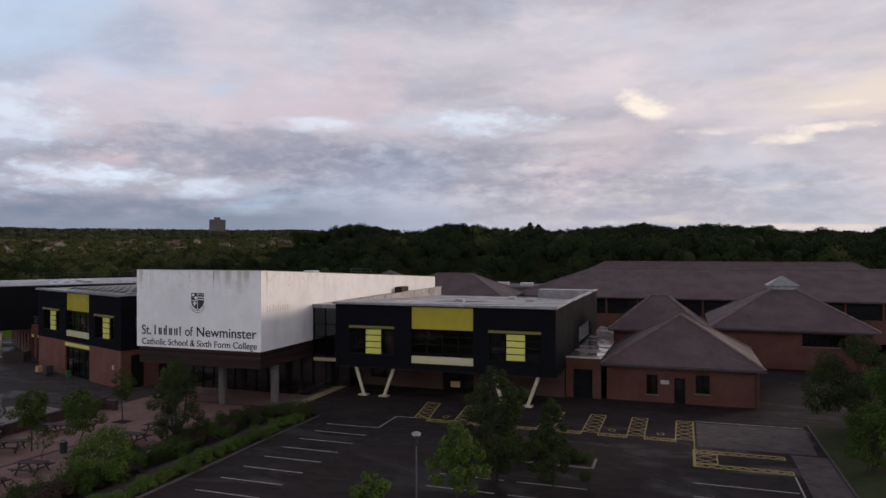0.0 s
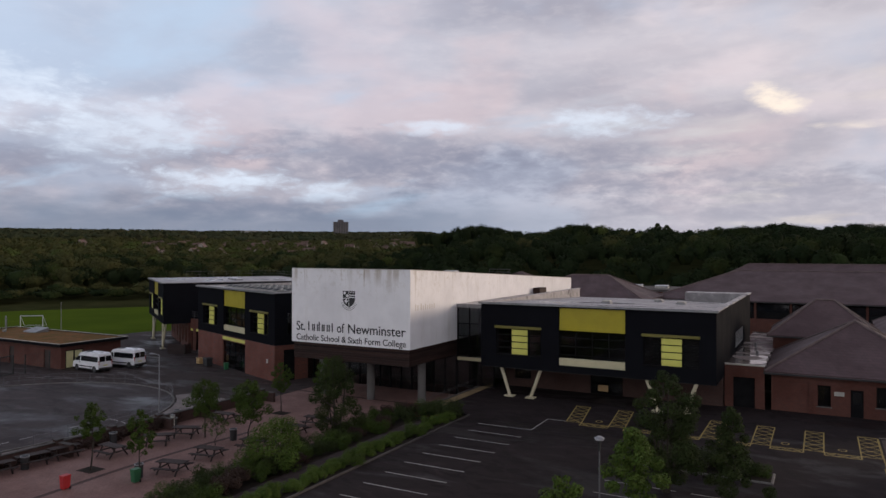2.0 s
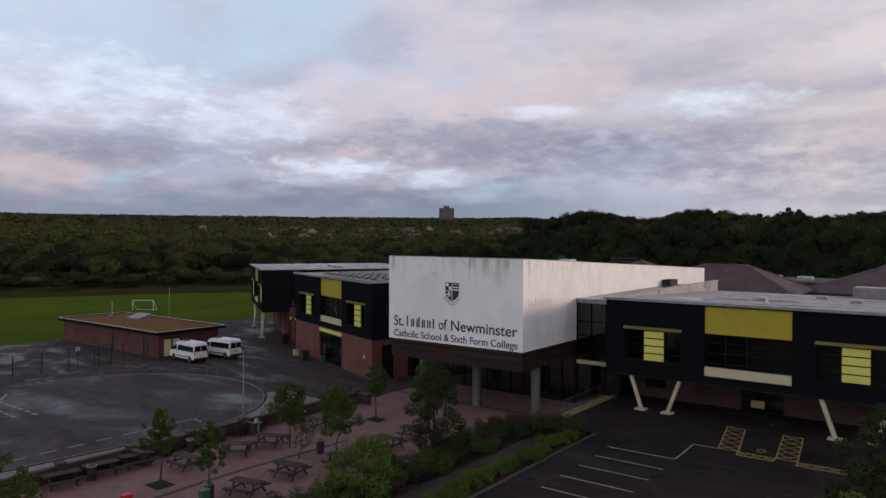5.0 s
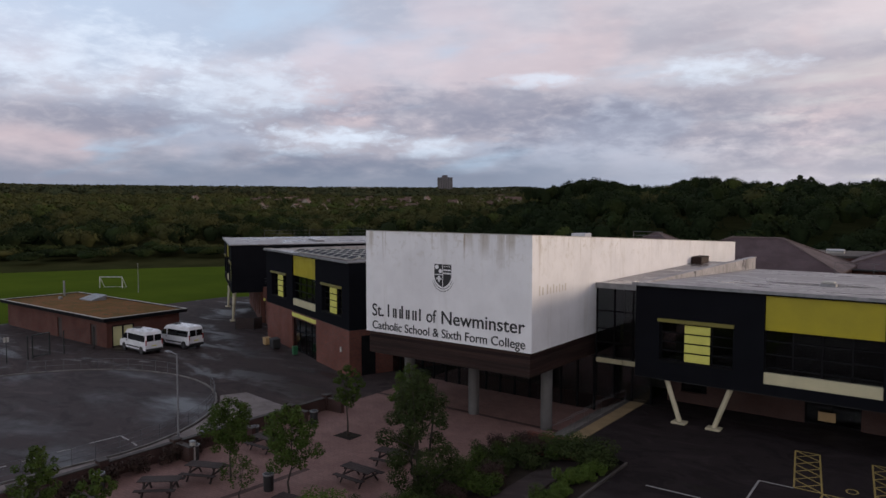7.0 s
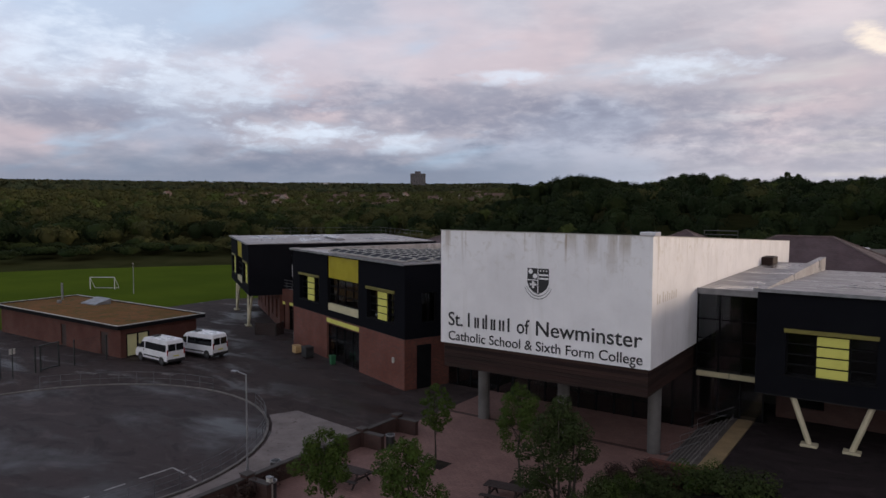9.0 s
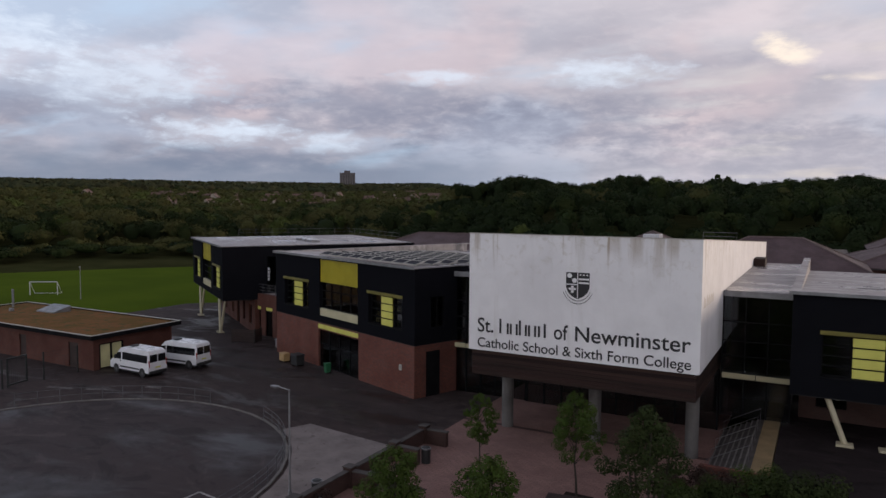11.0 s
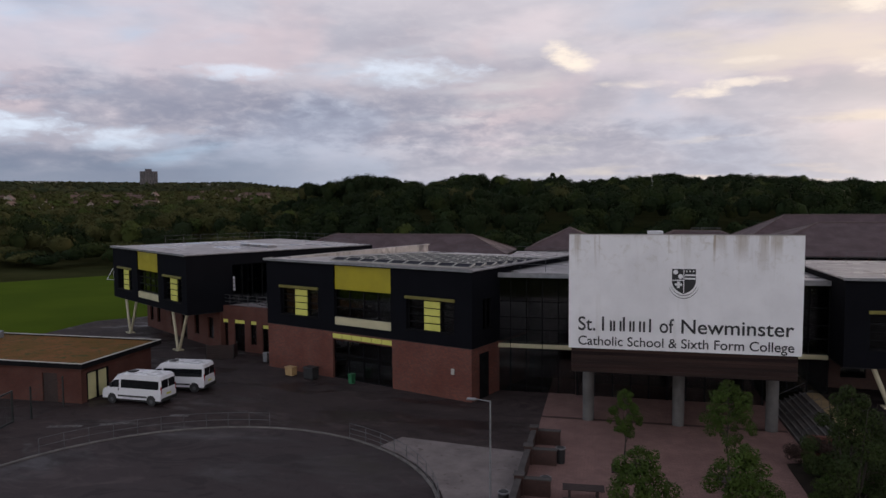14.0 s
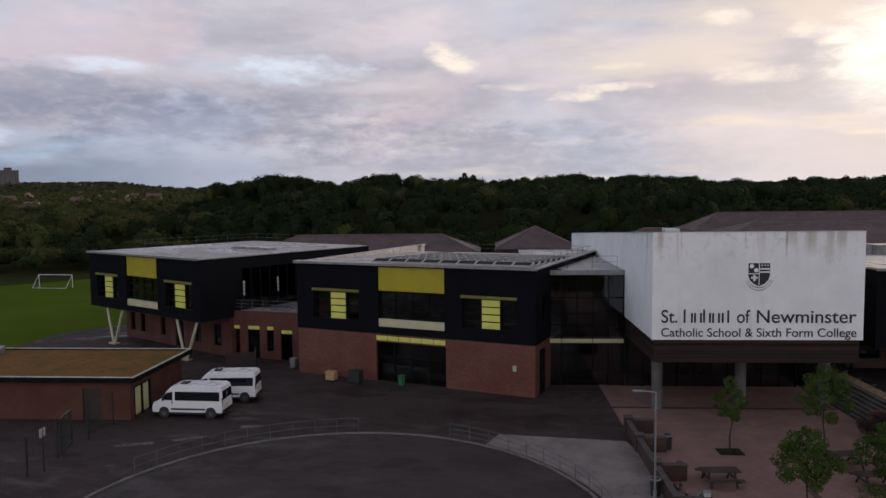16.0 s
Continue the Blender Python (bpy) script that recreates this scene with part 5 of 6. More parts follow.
tmp = wall_with_openings(Geo(), 0, HY1 - HY0 - 0.6, 0, 2.95, 0, 0.3, [(0.3, 2.75, 0.0, 2.3)])
g = Geo()
g.add([m90 @ Vector(p) for p in tmp.v], tmp.f)
part("wall", g, OLD_SHADED_BRICK, hut, "red brick end wall")
for i in range(2):
    d = part("door", Geo().box(HX1 - 0.16, HX1 - 0.10, HY0 + 0.68 + 1.2 * i, HY0 + 1.74 + 1.2 * i, 0.1, 2.2), LIT_BLIND, hut, "pale yellow door leaf")
part("door_frame", Geo().box(HX1 - 0.2, HX1 + 0.03, HY0 + 0.58, HY0 + 0.68, 0, 2.3).box(HX1 - 0.2, HX1 + 0.03, HY0 + 1.76, HY0 + 1.86, 0, 2.3).box(HX1 - 0.2, HX1 + 0.03, HY0 + 2.96, HY0 + 3.06, 0, 2.3).box(HX1 - 0.2, HX1 + 0.03, HY0 + 0.68, HY0 + 2.96, 2.22, 2.32), FRAME, hut)
for a, b in ((-91.8, -90.4), (-99.5, -98.4)):
    part("door", Geo().box(a, b, HY0 + 0.1, HY0 + 0.16, 0, 2.3), BROWN_DOOR, hut, "dark brown steel door")
roof = part("roof", Geo().box(HX0 - 0.4, HX1 + 0.5, HY0 - 0.5, HY1 + 0.5, 2.95, 3.18), SEDUM, hut, "orange and green sedum roof")
e = Geo().box(HX0 - 0.55, HX1 + 0.65, HY0 - 0.65, HY0 - 0.5, 2.9, 3.28).box(HX0 - 0.55, HX1 + 0.65, HY1 + 0.5, HY1 + 0.65, 2.9, 3.28).box(HX0 - 0.55, HX0 - 0.4, HY0 - 0.5, HY1 + 0.5, 2.9, 3.28).box(HX1 + 0.5, HX1 + 0.65, HY0 - 0.5, HY1 + 0.5, 2.9, 3.28)
part("roof_edge", e, FRAME, roof)
e = Geo().box(HX0 - 0.55, HX1 + 0.65, HY0 - 0.66, HY0 - 0.48, 3.28, 3.33).box(HX0 - 0.55, HX1 + 0.65, HY1 + 0.48, HY1 + 0.66, 3.28, 3.33).box(HX0 - 0.56, HX0 - 0.38, HY0 - 0.48, HY1 + 0.48, 3.28, 3.33).box(HX1 + 0.48, HX1 + 0.66, HY0 - 0.48, HY1 + 0.48, 3.28, 3.33)
part("edge_trim", e, TRIM_WHITE, roof, "white edge trim")
for x0 in (-106.2, -105.18, -104.16):
    x1 = x0 + 0.96
    part("rooflight", Geo().add([(x0, 60.4, 3.18), (x1, 60.4, 3.18), (x1, 62.4, 3.18), (x0, 62.4, 3.18), (x0, 60.4, 3.30), (x1, 60.4, 3.30), (x1, 62.4, 3.82), (x0, 62.4, 3.82)], [(3, 2, 1, 0), (4, 5, 6, 7), (0, 1, 5, 4), (1, 2, 6, 5), (2, 3, 7, 6), (3, 0, 4, 7)]), GALV, hut, "tilted grey rooflight pane")
part("vent", Geo().box(-109.0, -108.6, 59.0, 59.4, 3.18, 3.5, 0.03), GALV, hut)
part("flue", Geo().strut((-111.6, 61.0, 3.18), (-111.6, 61.0, 5.2), 0.12, 0.12, 10), GALV, hut)


# ---------- minibuses ----------
def minibus(m):
    v = thing("minibus", "white high-roofed minibus with dark side windows", "minibus", m, group="minibuses by the hut")
    # body: side outline (x forward) swept across with tumblehome
    prof = [(-2.95, 0.42), (-2.98, 1.0), (-2.95, 2.1), (-2.84, 2.38), (-2.6, 2.5), (0.9, 2.5), (1.35, 2.42), (1.75, 2.05), (2.15, 1.5), (2.7, 1.22), (2.92, 1.05), (2.98, 0.7), (2.95, 0.42)]
    g = Geo()
    n = len(prof)
    vs, fs = [], []
    for s in (-1, 1):
        for x, z in prof:
            vs.append((x, s * (1.0 - 0.07 * max(0, z - 1.0)), z))
    for s in (-1, 1):
        for x, z in prof:
            cx = x * 0.985
            cz = 1.4 + (z - 1.4) * 0.97
            vs.append((cx, s * (1.03 - 0.07 * max(0, z - 1.0)), cz))
    for i in range(n):
        j = (i + 1) % n
        fs.append((i, j, n + j, n + i))
        fs.append((2 * n + i, 2 * n + j, j, i))
        fs.append((n + i, n + j, 3 * n + j, 3 * n + i))
    fs.append(tuple(range(2 * n, 3 * n)))
    fs.append(tuple(range(4 * n - 1, 3 * n - 1, -1)))
    body = part("body", g.add(vs, fs), VAN_WHITE, v, "white painted body")
    side = lambda z: 1.062 - 0.07 * max(0, z - 1.0)
    for s in (-1, 1):
        for x0, x1 in ((-2.76, -1.42), (-1.415, -0.2), (-0.195, 1.02)):
            w = Geo()
            w.add([(x0, s * side(1.5), 1.36), (x1, s * side(1.5), 1.36), (x1, s * side(2.1) * 1.0, 2.05), (x0, s * side(2.1), 2.05), (x0, s * (side(1.5) - 0.05), 1.42), (x1, s * (side(1.5) - 0.05), 1.42), (x1, s * (side(2.1) - 0.05), 2.05), (x0, s * (side(2.1) - 0.05), 2.05)],
                  [(0, 1, 2, 3), (7, 6, 5, 4), (0, 4, 5, 1), (1, 5, 6, 2), (2, 6, 7, 3), (3, 7, 4, 0)])
            part("side_window", w, VAN_GLASS, body)
        w = Geo()
        w.add([(1.22, s * side(1.45), 1.38), (2.2, s * side(1.4), 1.38), (1.75, s * side(1.9), 1.95), (1.22, s * side(2.0), 2.02), (1.22, s * 0.9, 1.38), (2.2, s * 0.9, 1.38), (1.75, s * 0.9, 1.95), (1.22, s * 0.9, 2.02)], [(0, 1, 2, 3), (7, 6, 5, 4), (0, 4, 5, 1), (1, 5, 6, 2), (2, 6, 7, 3), (3, 7, 4, 0)])
        part("cab_window", w, VAN_GLASS, body)
        part("side_strip", Geo().box(-1.55, 1.35, s * 1.04 - 0.02, s * 1.04 + 0.02, 0.62, 0.76, 0.01), DARK_PLASTIC, body)
        part("door_mirror", Geo().box(1.9, 2.05, s * 1.1 - 0.1, s * 1.1 + 0.1, 1.35, 1.75, 0.03), DARK_PLASTIC, body)
        part("tail_lamp", Geo().box(-2.99, -2.9, s * 0.93 - 0.06, s * 0.93 + 0.06, 1.0, 1.6, 0.01), LAMP_RED, body, "red tail lamp")
        part("headlamp", Geo().box(2.7, 2.92, s * 0.78 - 0.15, s * 0.78 + 0.15, 0.92, 1.2, 0.04), LAMP_CLEAR, body, "clear headlamp")
        part("door_handle", Geo().box(1.2, 1.3, s * 1.045 - 0.02, s * 1.045 + 0.02, 1.12, 1.3, 0.008), DARK_PLASTIC, body)
        part("rear_window", Geo().box(-2.995, -2.94, s * 0.45 - 0.40, s * 0.45 + 0.40, 1.42, 2.12, 0.01), VAN_GLASS, body)
    w = Geo()
    w.add([(1.42, -0.85, 2.34), (1.42, 0.85, 2.34), (2.2, 0.9, 1.47), (2.2, -0.9, 1.47), (1.46, -0.85, 2.37), (1.46, 0.85, 2.37), (2.24, 0.9, 1.5), (2.24, -0.9, 1.5)], [(0, 1, 2, 3), (7, 6, 5, 4), (0, 4, 5, 1), (1, 5, 6, 2), (2, 6, 7, 3), (3, 7, 4, 0)])
    part("windscreen", w, VAN_GLASS, body)
    part("roof_unit", Geo().box(0.2, 0.85, -0.35, 0.35, 2.48, 2.60, 0.04), DARK_PLASTIC, v, "black roof air unit")
    part("rear_bumper", Geo().box(-3.08, -2.86, -0.98, 0.98, 0.36, 0.62, 0.03), DARK_PLASTIC, v, "black rear bumper step")
    part("front_bumper", Geo().box(2.75, 3.04, -0.95, 0.95, 0.32, 0.66, 0.05), DARK_PLASTIC, v, "black front bumper")
    part("number_plate", Geo().box(-3.01, -2.96, -0.28, 0.28, 0.85, 0.98), LIME, v, "plain plate")
    part("badge", Geo().box(0.55, 0.95, -1.05, -1.035, 1.02, 1.3), BLACK_INK, v, "small dark badge")
    part("chassis", Geo().box(-2.7, 2.6, -0.85, 0.85, 0.22, 0.44), DARK_PLASTIC, v)
    for x in (-2.0, 1.95):
        for s in (-1, 1):
            wh = part("wheel", Geo().strut((x, s * 0.76, 0.35), (x, s * 1.02, 0.35), 0.35, 0.35, 20), TYRE, v, "black tyre")
            part("rim", Geo().strut((x, s * 1.02, 0.35), (x, s * 1.045, 0.35), 0.19, 0.16, 14), RAIL, wh, "grey steel rim")
            part("wheel_arch", Geo().strut((x, s * 0.9, 0.42), (x, s * 1.036, 0.42), 0.45, 0.45, 16), DARK_PLASTIC, v)
    return v


bus = minibus(pose(-84.25, 56.2, 0, 0, 0, 178))
bus.scale = (0.9, 0.93, 0.94)
copy_thing(bus, pose(-83.3, 60.2, 0, 0, 0, 184))


# ---------- railings, fence, lamps, goals ----------
arc_pt = lambda a, r=14.0: (-70.0 + r * math.cos(radians(a)), 38.2 + r * math.sin(radians(a)), 0.0)
guard_rail([arc_pt(a) for a in range(94, 160, 6)], "curved galvanised guard rail along the court kerb", 1.1, 2.0, bars=2)
guard_rail([arc_pt(a) for a in range(68, -6, -6)] + [(-56.7, 32.0, 0.0)], "curved galvanised guard rail beside the footway", 1.1, 1.2, bars=3)


def fence_run(a, b, label, h=2.4, step=2.75):
    t = thing("mesh_fence", label, "fence")
    a, b = Vector(a), Vector(b)
    n = max(1, round((b - a).length / step))
    for i in range(n + 1):
        p = a.lerp(b, i / n)
        part("post", Geo().box(p.x - 0.05, p.x + 0.05, p.y - 0.05, p.y + 0.05, 0.0, h, 0.01), DARK_STEEL, t)
    g = Geo()
    for k in range(9):
        z = 0.15 + (h - 0.25) * k / 8
        g.strut(a + Vector((0, 0, z)), b + Vector((0, 0, z)), 0.007, 0.007, 4)
    m = round((b - a).length / 0.35)
    for i in range(m):
        p = a.lerp(b, (i + 0.5) / m)
        g.strut(p + Vector((0, 0, 0.1)), p + Vector((0, 0, h - 0.05)), 0.005, 0.005, 4)
    tagged(part("mesh_panel", g, DARK_STEEL, t), kind="stuff")
    return t


fence_run((-88.9, 24.0, 0), (-88.9, 47.0, 0), "dark green mesh fence beside the court")
fence_run((-89.0, 50.5, 0), (-89.0, 53.6, 0), "short dark green mesh fence panel by the hut")
gate = thing("metal_gate", "open dark steel gate by the hut", "gate", pose(-88.9, 47.4, 0, 0, 0, 15))
part("gate_frame", Geo().box(-0.05, 0.05, 0, 0.1, 0, 2.4).box(-0.05, 0.05, 1.9, 2.0, 0.1, 2.4).box(-0.04, 0.04, 0.1, 1.9, 2.3, 2.4).box(-0.04, 0.04, 0.1, 1.9, 0.15, 0.25), DARK_STEEL, gate)
for i in range(9):
    part("bar", Geo().strut((0, 0.25 + 0.19 * i, 0.2), (0, 0.25 + 0.19 * i, 2.35), 0.012, 0.012, 5), DARK_STEEL, gate)
sg = thing("small_sign", "small white sign on a dark post", "sign", pose(-88.4, 44.9, 0))
part("post", Geo().strut((0, 0, 0), (0, 0, 2.6), 0.04), DARK_STEEL, sg)
part("plate", Geo().box(-0.03, 0.02, -0.25, 0.25, 2.1, 2.6), TRIM_WHITE, sg, "white plate")


def street_lamp(m, h, arm, label, mat):
    t = thing("street_lamp", label, "lamp post", m, group="lamp posts")
    part("pole", Geo().strut((0, 0, 0), (0, 0, h), 0.065, 0.04, 10), mat, t)
    part("arm", Geo().strut((0, 0, h - 0.03), (-arm, 0, h + 0.05), 0.03, 0.025, 8), mat, t)
    part("lamp_head", Geo().box(-arm - 0.45, -arm, -0.11, 0.11, h - 0.01, h + 0.08, 0.02), GALV, t)
    part("base", Geo().strut((0, 0, 0), (0, 0, 0.9), 0.09, 0.09, 10), mat, t)
    return t


street_lamp(pose(-53.8, 41.3, 0.05), 6.0, 0.7, "tall pale galvanised lamp post beside the footway", GALV)
pl = thing("post_top_lamp", "slim grey post-top lamp in the car park", "lamp post", pose(-11.6, 29.9, CAR_PARK_Z))
part("pole", Geo().strut((0, 0, 0), (0, 0, 5.1), 0.045, 0.035, 10), RAIL, pl)
part("neck", Geo().strut((0, 0, 5.1), (0, 0, 5.6), 0.05, 0.09, 10), DARK_PLASTIC, pl)
part("lamp_head", Geo().strut((0, 0, 5.6), (0, 0, 5.68), 0.20, 0.23, 18), LAMP_CLEAR, pl, "pale flat round lamp head")
part("cap", Geo().strut((0, 0, 5.68), (0, 0, 5.76), 0.23, 0.10, 18), GALV, pl)


def goal(m, wide, high):
    t = thing("football_goal", "white tubular football goal on the grass", "goal", m, group="football goals")
    for s in (-1, 1):
        part("upright", Geo().strut((s * wide / 2, 0, 0), (s * wide / 2, 0, high), 0.07), LAMP_CLEAR, t)
        part("stay", Geo().strut((s * wide / 2, 0, high), (s * wide / 2, 1.8, 0), 0.045), LAMP_CLEAR, t)
    part("crossbar", Geo().strut((-wide / 2, 0, high), (wide / 2, 0, high), 0.07), LAMP_CLEAR, t)
    part("ground_bar", Geo().strut((-wide / 2, 1.8, 0.05), (wide / 2, 1.8, 0.05), 0.04), LAMP_CLEAR, t)
    return t


goal(pose(-142.1, 83.3, -0.02, 0, 0, 36), 4.2, 2.1)
goal(pose(-144.6, 133.8, -0.02, 0, 0, 172), 7.3, 2.4)
pole = thing("floodlight_pole", "thin pale pole on the playing field", "pole", pose(-132.1, 83.0, -0.02))
part("shaft", Geo().strut((0, 0, 0), (0, 0, 5.0), 0.06, 0.04), GALV, pole)
part("cap", Geo().strut((0, 0, 5.0), (0, 0, 5.15), 0.09), GALV, pole)

# ---------- plaza: wall, steps, tables, bins ----------
pw = thing("plaza_wall", "low dark brick wall with piers and flat copings", "wall")
ys = [18.0, 22.5, 27.0, 31.5, 36.0, 40.5, 45.0, 49.5, 53.0]
for i, (a, b) in enumerate(zip(ys, ys[1:])):
    part("wall", Geo().box(-53.0, -52.75, a + 0.25, b - 0.25, 0, 0.9), DARK_BRICK, pw)
    part("coping", Geo().box(-53.05, -52.7, a + 0.25, b - 0.25, 0.9, 0.97, 0.01), DARK_CAP, pw)
    part("pier", Geo().box(-53.1, -52.6, b - 0.25, b + 0.25, 0, 1.1), DARK_BRICK, pw)
    part("pier_cap", Geo().box(-53.15, -52.55, b - 0.3, b + 0.3, 1.1, 1.17, 0.015), DARK_CAP, pw)
    if b > 40 or i % 2 == 0:
        part("wing_wall", Geo().box(-52.6, -51.2, b - 0.15, b + 0.15, 0, 0.9), DARK_BRICK, pw)
        part("wing_coping", Geo().box(-52.6, -51.15, b - 0.2, b + 0.2, 0.9, 0.97, 0.01), DARK_CAP, pw)

stair = thing("steps", "broad concrete steps with pale nosings up to the car park", "steps", kind="structure")
NS = 7
for i in range(NS):
    x = -36.35 + 0.34 * i
    z = (i + 1) * CAR_PARK_Z / NS
    part("step", Geo().box(x, -33.9, 54.6, 65.0, z - CAR_PARK_Z / NS + (0.0 if i else -0.1), z), DARK_CAP, stair)
    part("nosing", Geo().box(x - 0.012, x + 0.08, 54.6, 65.0, z, z + 0.014), KERB, stair)
part("side_strip", Geo().box(-33.9, -32.95, 54.4, 65.6, 0.2, CAR_PARK_Z + 0.015), EDGING, stair, "tan edging strip")
part("retaining_wall", Geo().box(-36.4, -32.95, 54.3, 54.6, -0.1, CAR_PARK_Z + 0.02), BRICK, stair, "brick retaining wall")
for i in range(5):
    yy = 56.2 + 2.0 * i
    h = Geo().tube([(-36.3, yy, 0.0), (-36.3, yy, 0.9), (-34.1, yy, CAR_PARK_Z + 0.9), (-34.1, yy, CAR_PARK_Z)], 0.018, 6)
    part("handrail", h, RAIL, stair, "galvanised handrail")


def picnic_table():
    t = thing("picnic_table", "weathered dark wooden picnic table with fixed benches", "picnic table", pose(-49.0, 33.2, 0.012), group="picnic tables")
    for i in range(5):
        part("table_board", Geo().box(-0.9, 0.9, -0.37 + 0.15 * i, -0.235 + 0.15 * i, 0.71, 0.75, 0.008), BENCH_WOOD, t)
    for s in (-1, 1):
        for k in range(2):
            part("seat_board", Geo().box(-0.9, 0.9, s * 0.72 - 0.14 + 0.145 * k, s * 0.72 - 0.005 + 0.145 * k, 0.42, 0.46, 0.008), BENCH_WOOD, t)
        part("seat_bearer", Geo().box(s * 0.6 - 0.04, s * 0.6 + 0.04, -0.86, 0.86, 0.34, 0.42, 0.008), BENCH_WOOD, t)
        part("top_bearer", Geo().box(s * 0.6 - 0.04, s * 0.6 + 0.04, -0.36, 0.36, 0.63, 0.71, 0.008), BENCH_WOOD, t)
        for q in (-1, 1):
            part("leg", Geo().strut((s * 0.6, q * 0.66, 0.0), (s * 0.6, q * 0.22, 0.66), 0.055, 0.055, 4), BENCH_WOOD, t)
    return t


pt = picnic_table()
pt.scale = (1.18, 1.15, 1.05)
for x, y, a in ((-48.6, 36.9, 40), (-48.5, 39.6, 25), (-41.9, 32.6, 15), (-42.3, 36.2, 10), (-41.0, 39.4, 5), (-41.3, 44.4, 0), (-51.9, 26.6, 80), (-51.9, 29.0, 80), (-51.8, 31.3, 80), (-51.9, 20.5, 80), (-49.5, 44.7, 3), (-41.5, 47.5, 8)):
    copy_thing(pt, pose(x, y, 0.012, 0, 0, a))


def litter_bin(m):
    b = thing("litter_bin", "round black litter bin with a metal rim", "litter bin", m, group="litter bins")
    part("body", Geo().strut((0, 0, 0), (0, 0, 0.85), 0.26, 0.28, 16), DARK_PLASTIC, b)
    part("rim", Geo().strut((0, 0, 0.85), (0, 0, 0.93), 0.3, 0.3, 16), GALV, b)
    part("lid", Geo().strut((0, 0, 0.93), (0, 0, 0.98), 0.26, 0.16, 16), DARK_PLASTIC, b)
    return b


post = thing("bollard", "short white information post on the plaza", "post", pose(-51.4, 40.7, 0.012))
part("shaft", Geo().box(-0.16, 0.16, -0.12, 0.12, 0, 1.15, 0.03), TRIM_WHITE, post)
part("cap", Geo().box(-0.18, 0.18, -0.14, 0.14, 1.15, 1.22, 0.02), GALV, post)
lb = litter_bin(pose(-51.5, 45.3, 0.012))
for x, y in ((-51.0, 50.0), (-53.4, 42.9), (-51.5, 40.9), (-51.6, 35.2), (-51.4, 28.2), (-43.0, 30.8), (-44.3, 40.6)):
    copy_thing(lb, pose(x, y, 0.012 if x > -53 else 0.05))


def wheelie(m, mat, label):
    b = thing("wheelie_bin", label, "wheelie bin", m)
    g = Geo().add([(-0.26, -0.3, 0.08), (0.26, -0.3, 0.08), (0.26, 0.3, 0.08), (-0.26, 0.3, 0.08), (-0.3, -0.36, 1.0), (0.3, -0.36, 1.0), (0.3, 0.36, 1.0), (-0.3, 0.36, 1.0)], [(0, 3, 2, 1), (4, 5, 6, 7), (0, 1, 5, 4), (1, 2, 6, 5), (2, 3, 7, 6), (3, 0, 4, 7)])
    part("body", g, mat, b)
    part("lid", Geo().box(-0.32, 0.32, -0.4, 0.38, 1.0, 1.08, 0.02), mat, b)
    for s in (-1, 1):
        part("wheel", Geo().strut((s * 0.24, 0.3, 0.1), (s * 0.3, 0.3, 0.1), 0.1, 0.1, 10), TYRE, b)
    return b


wheelie(pose(-45.1, 27.0, 0.012), RED, "bright red plastic bin on the plaza").scale = (0.7, 0.7, 0.85)
wheelie(pose(-42.3, 30.0, 0.012), GREEN, "green plastic bin beside a young tree").scale = (0.7, 0.7, 0.85)
wheelie(pose(-69.6, 64.5, 0.0, 0, 0, -20), GREEN, "small green bin by the glazed doors").scale = (0.7, 0.7, 0.85)


def waste_bin(m, mat, label):
    b = thing("waste_container", label, "waste bin", m)
    part("body", Geo().box(-0.65, 0.65, -0.5, 0.5, 0.12, 1.0, 0.06), mat, b)
    part("lid", Geo().box(-0.7, 0.7, -0.55, 0.55, 1.0, 1.14, 0.05), mat, b)
    for sx in (-1, 1):
        for sy in (-1, 1):
            part("castor", Geo().strut((sx * 0.5 - 0.03, sy * 0.38, 0.07), (sx * 0.5 + 0.03, sy * 0.38, 0.07), 0.07, 0.07, 8), TYRE, b)
    return b


waste_bin(pose(-76.0, 66.1, 0, 0, 0, -20), TAN, "tan plastic grit bin by the brick wall").scale = (0.68, 0.68, 0.75)
waste_bin(pose(-73.7, 65.3, 0, 0, 0, -20), DARK_PLASTIC, "black waste bin by the brick wall").scale = (0.85, 0.85, 1.0)
waste_bin(pose(-80.6, 70.4, 0, 0, 0, -20), GALV, "grey bin beside the terrace wing").scale = (0.4, 0.5, 0.9)
store = thing("bin_enclosure", "dark slatted bin enclosure beside the terrace wing", "bin store", pose(-87.0, 70.2, 0, 0, 0, 18))
for x in (0.0, 1.3, 2.6):
    part("post", Geo().box(x - 0.06, x + 0.06, -0.06, 0.06, 0, 1.55, 0.01), DARK_STEEL, store)
for i in range(7):
    part("slat", Geo().box(0.0, 2.6, -0.10, -0.062, 0.12 + 0.2 * i, 0.28 + 0.2 * i, 0.008), BROWN_DOOR, store)
    part("slat", Geo().box(2.662, 2.70, 0.0, 1.6, 0.12 + 0.2 * i, 0.28 + 0.2 * i, 0.008), BROWN_DOOR, store)
part("post", Geo().box(2.54, 2.66, 1.54, 1.66, 0, 1.55, 0.01), DARK_STEEL, store)
bd = Geo()
bd.box(-52.9, -36.5, 58.6, 59.0, -0.05, 0.018)
# thin wavering damp streak, laid as dark strips
for i in range(15):
    a, b = (-45.3 + 0.35 * math.sin(i * 0.5), 14 + 2.0 * i), (-45.3 + 0.35 * math.sin((i + 1) * 0.5), 14 + 2.0 * (i + 1))
    bd.strip(a, b, 0.4, 0.0, 0.018)
solo("paving_band", bd, DARK_BRICK, "dark drainage band and thin damp streak on the paving", "paving", "structure")
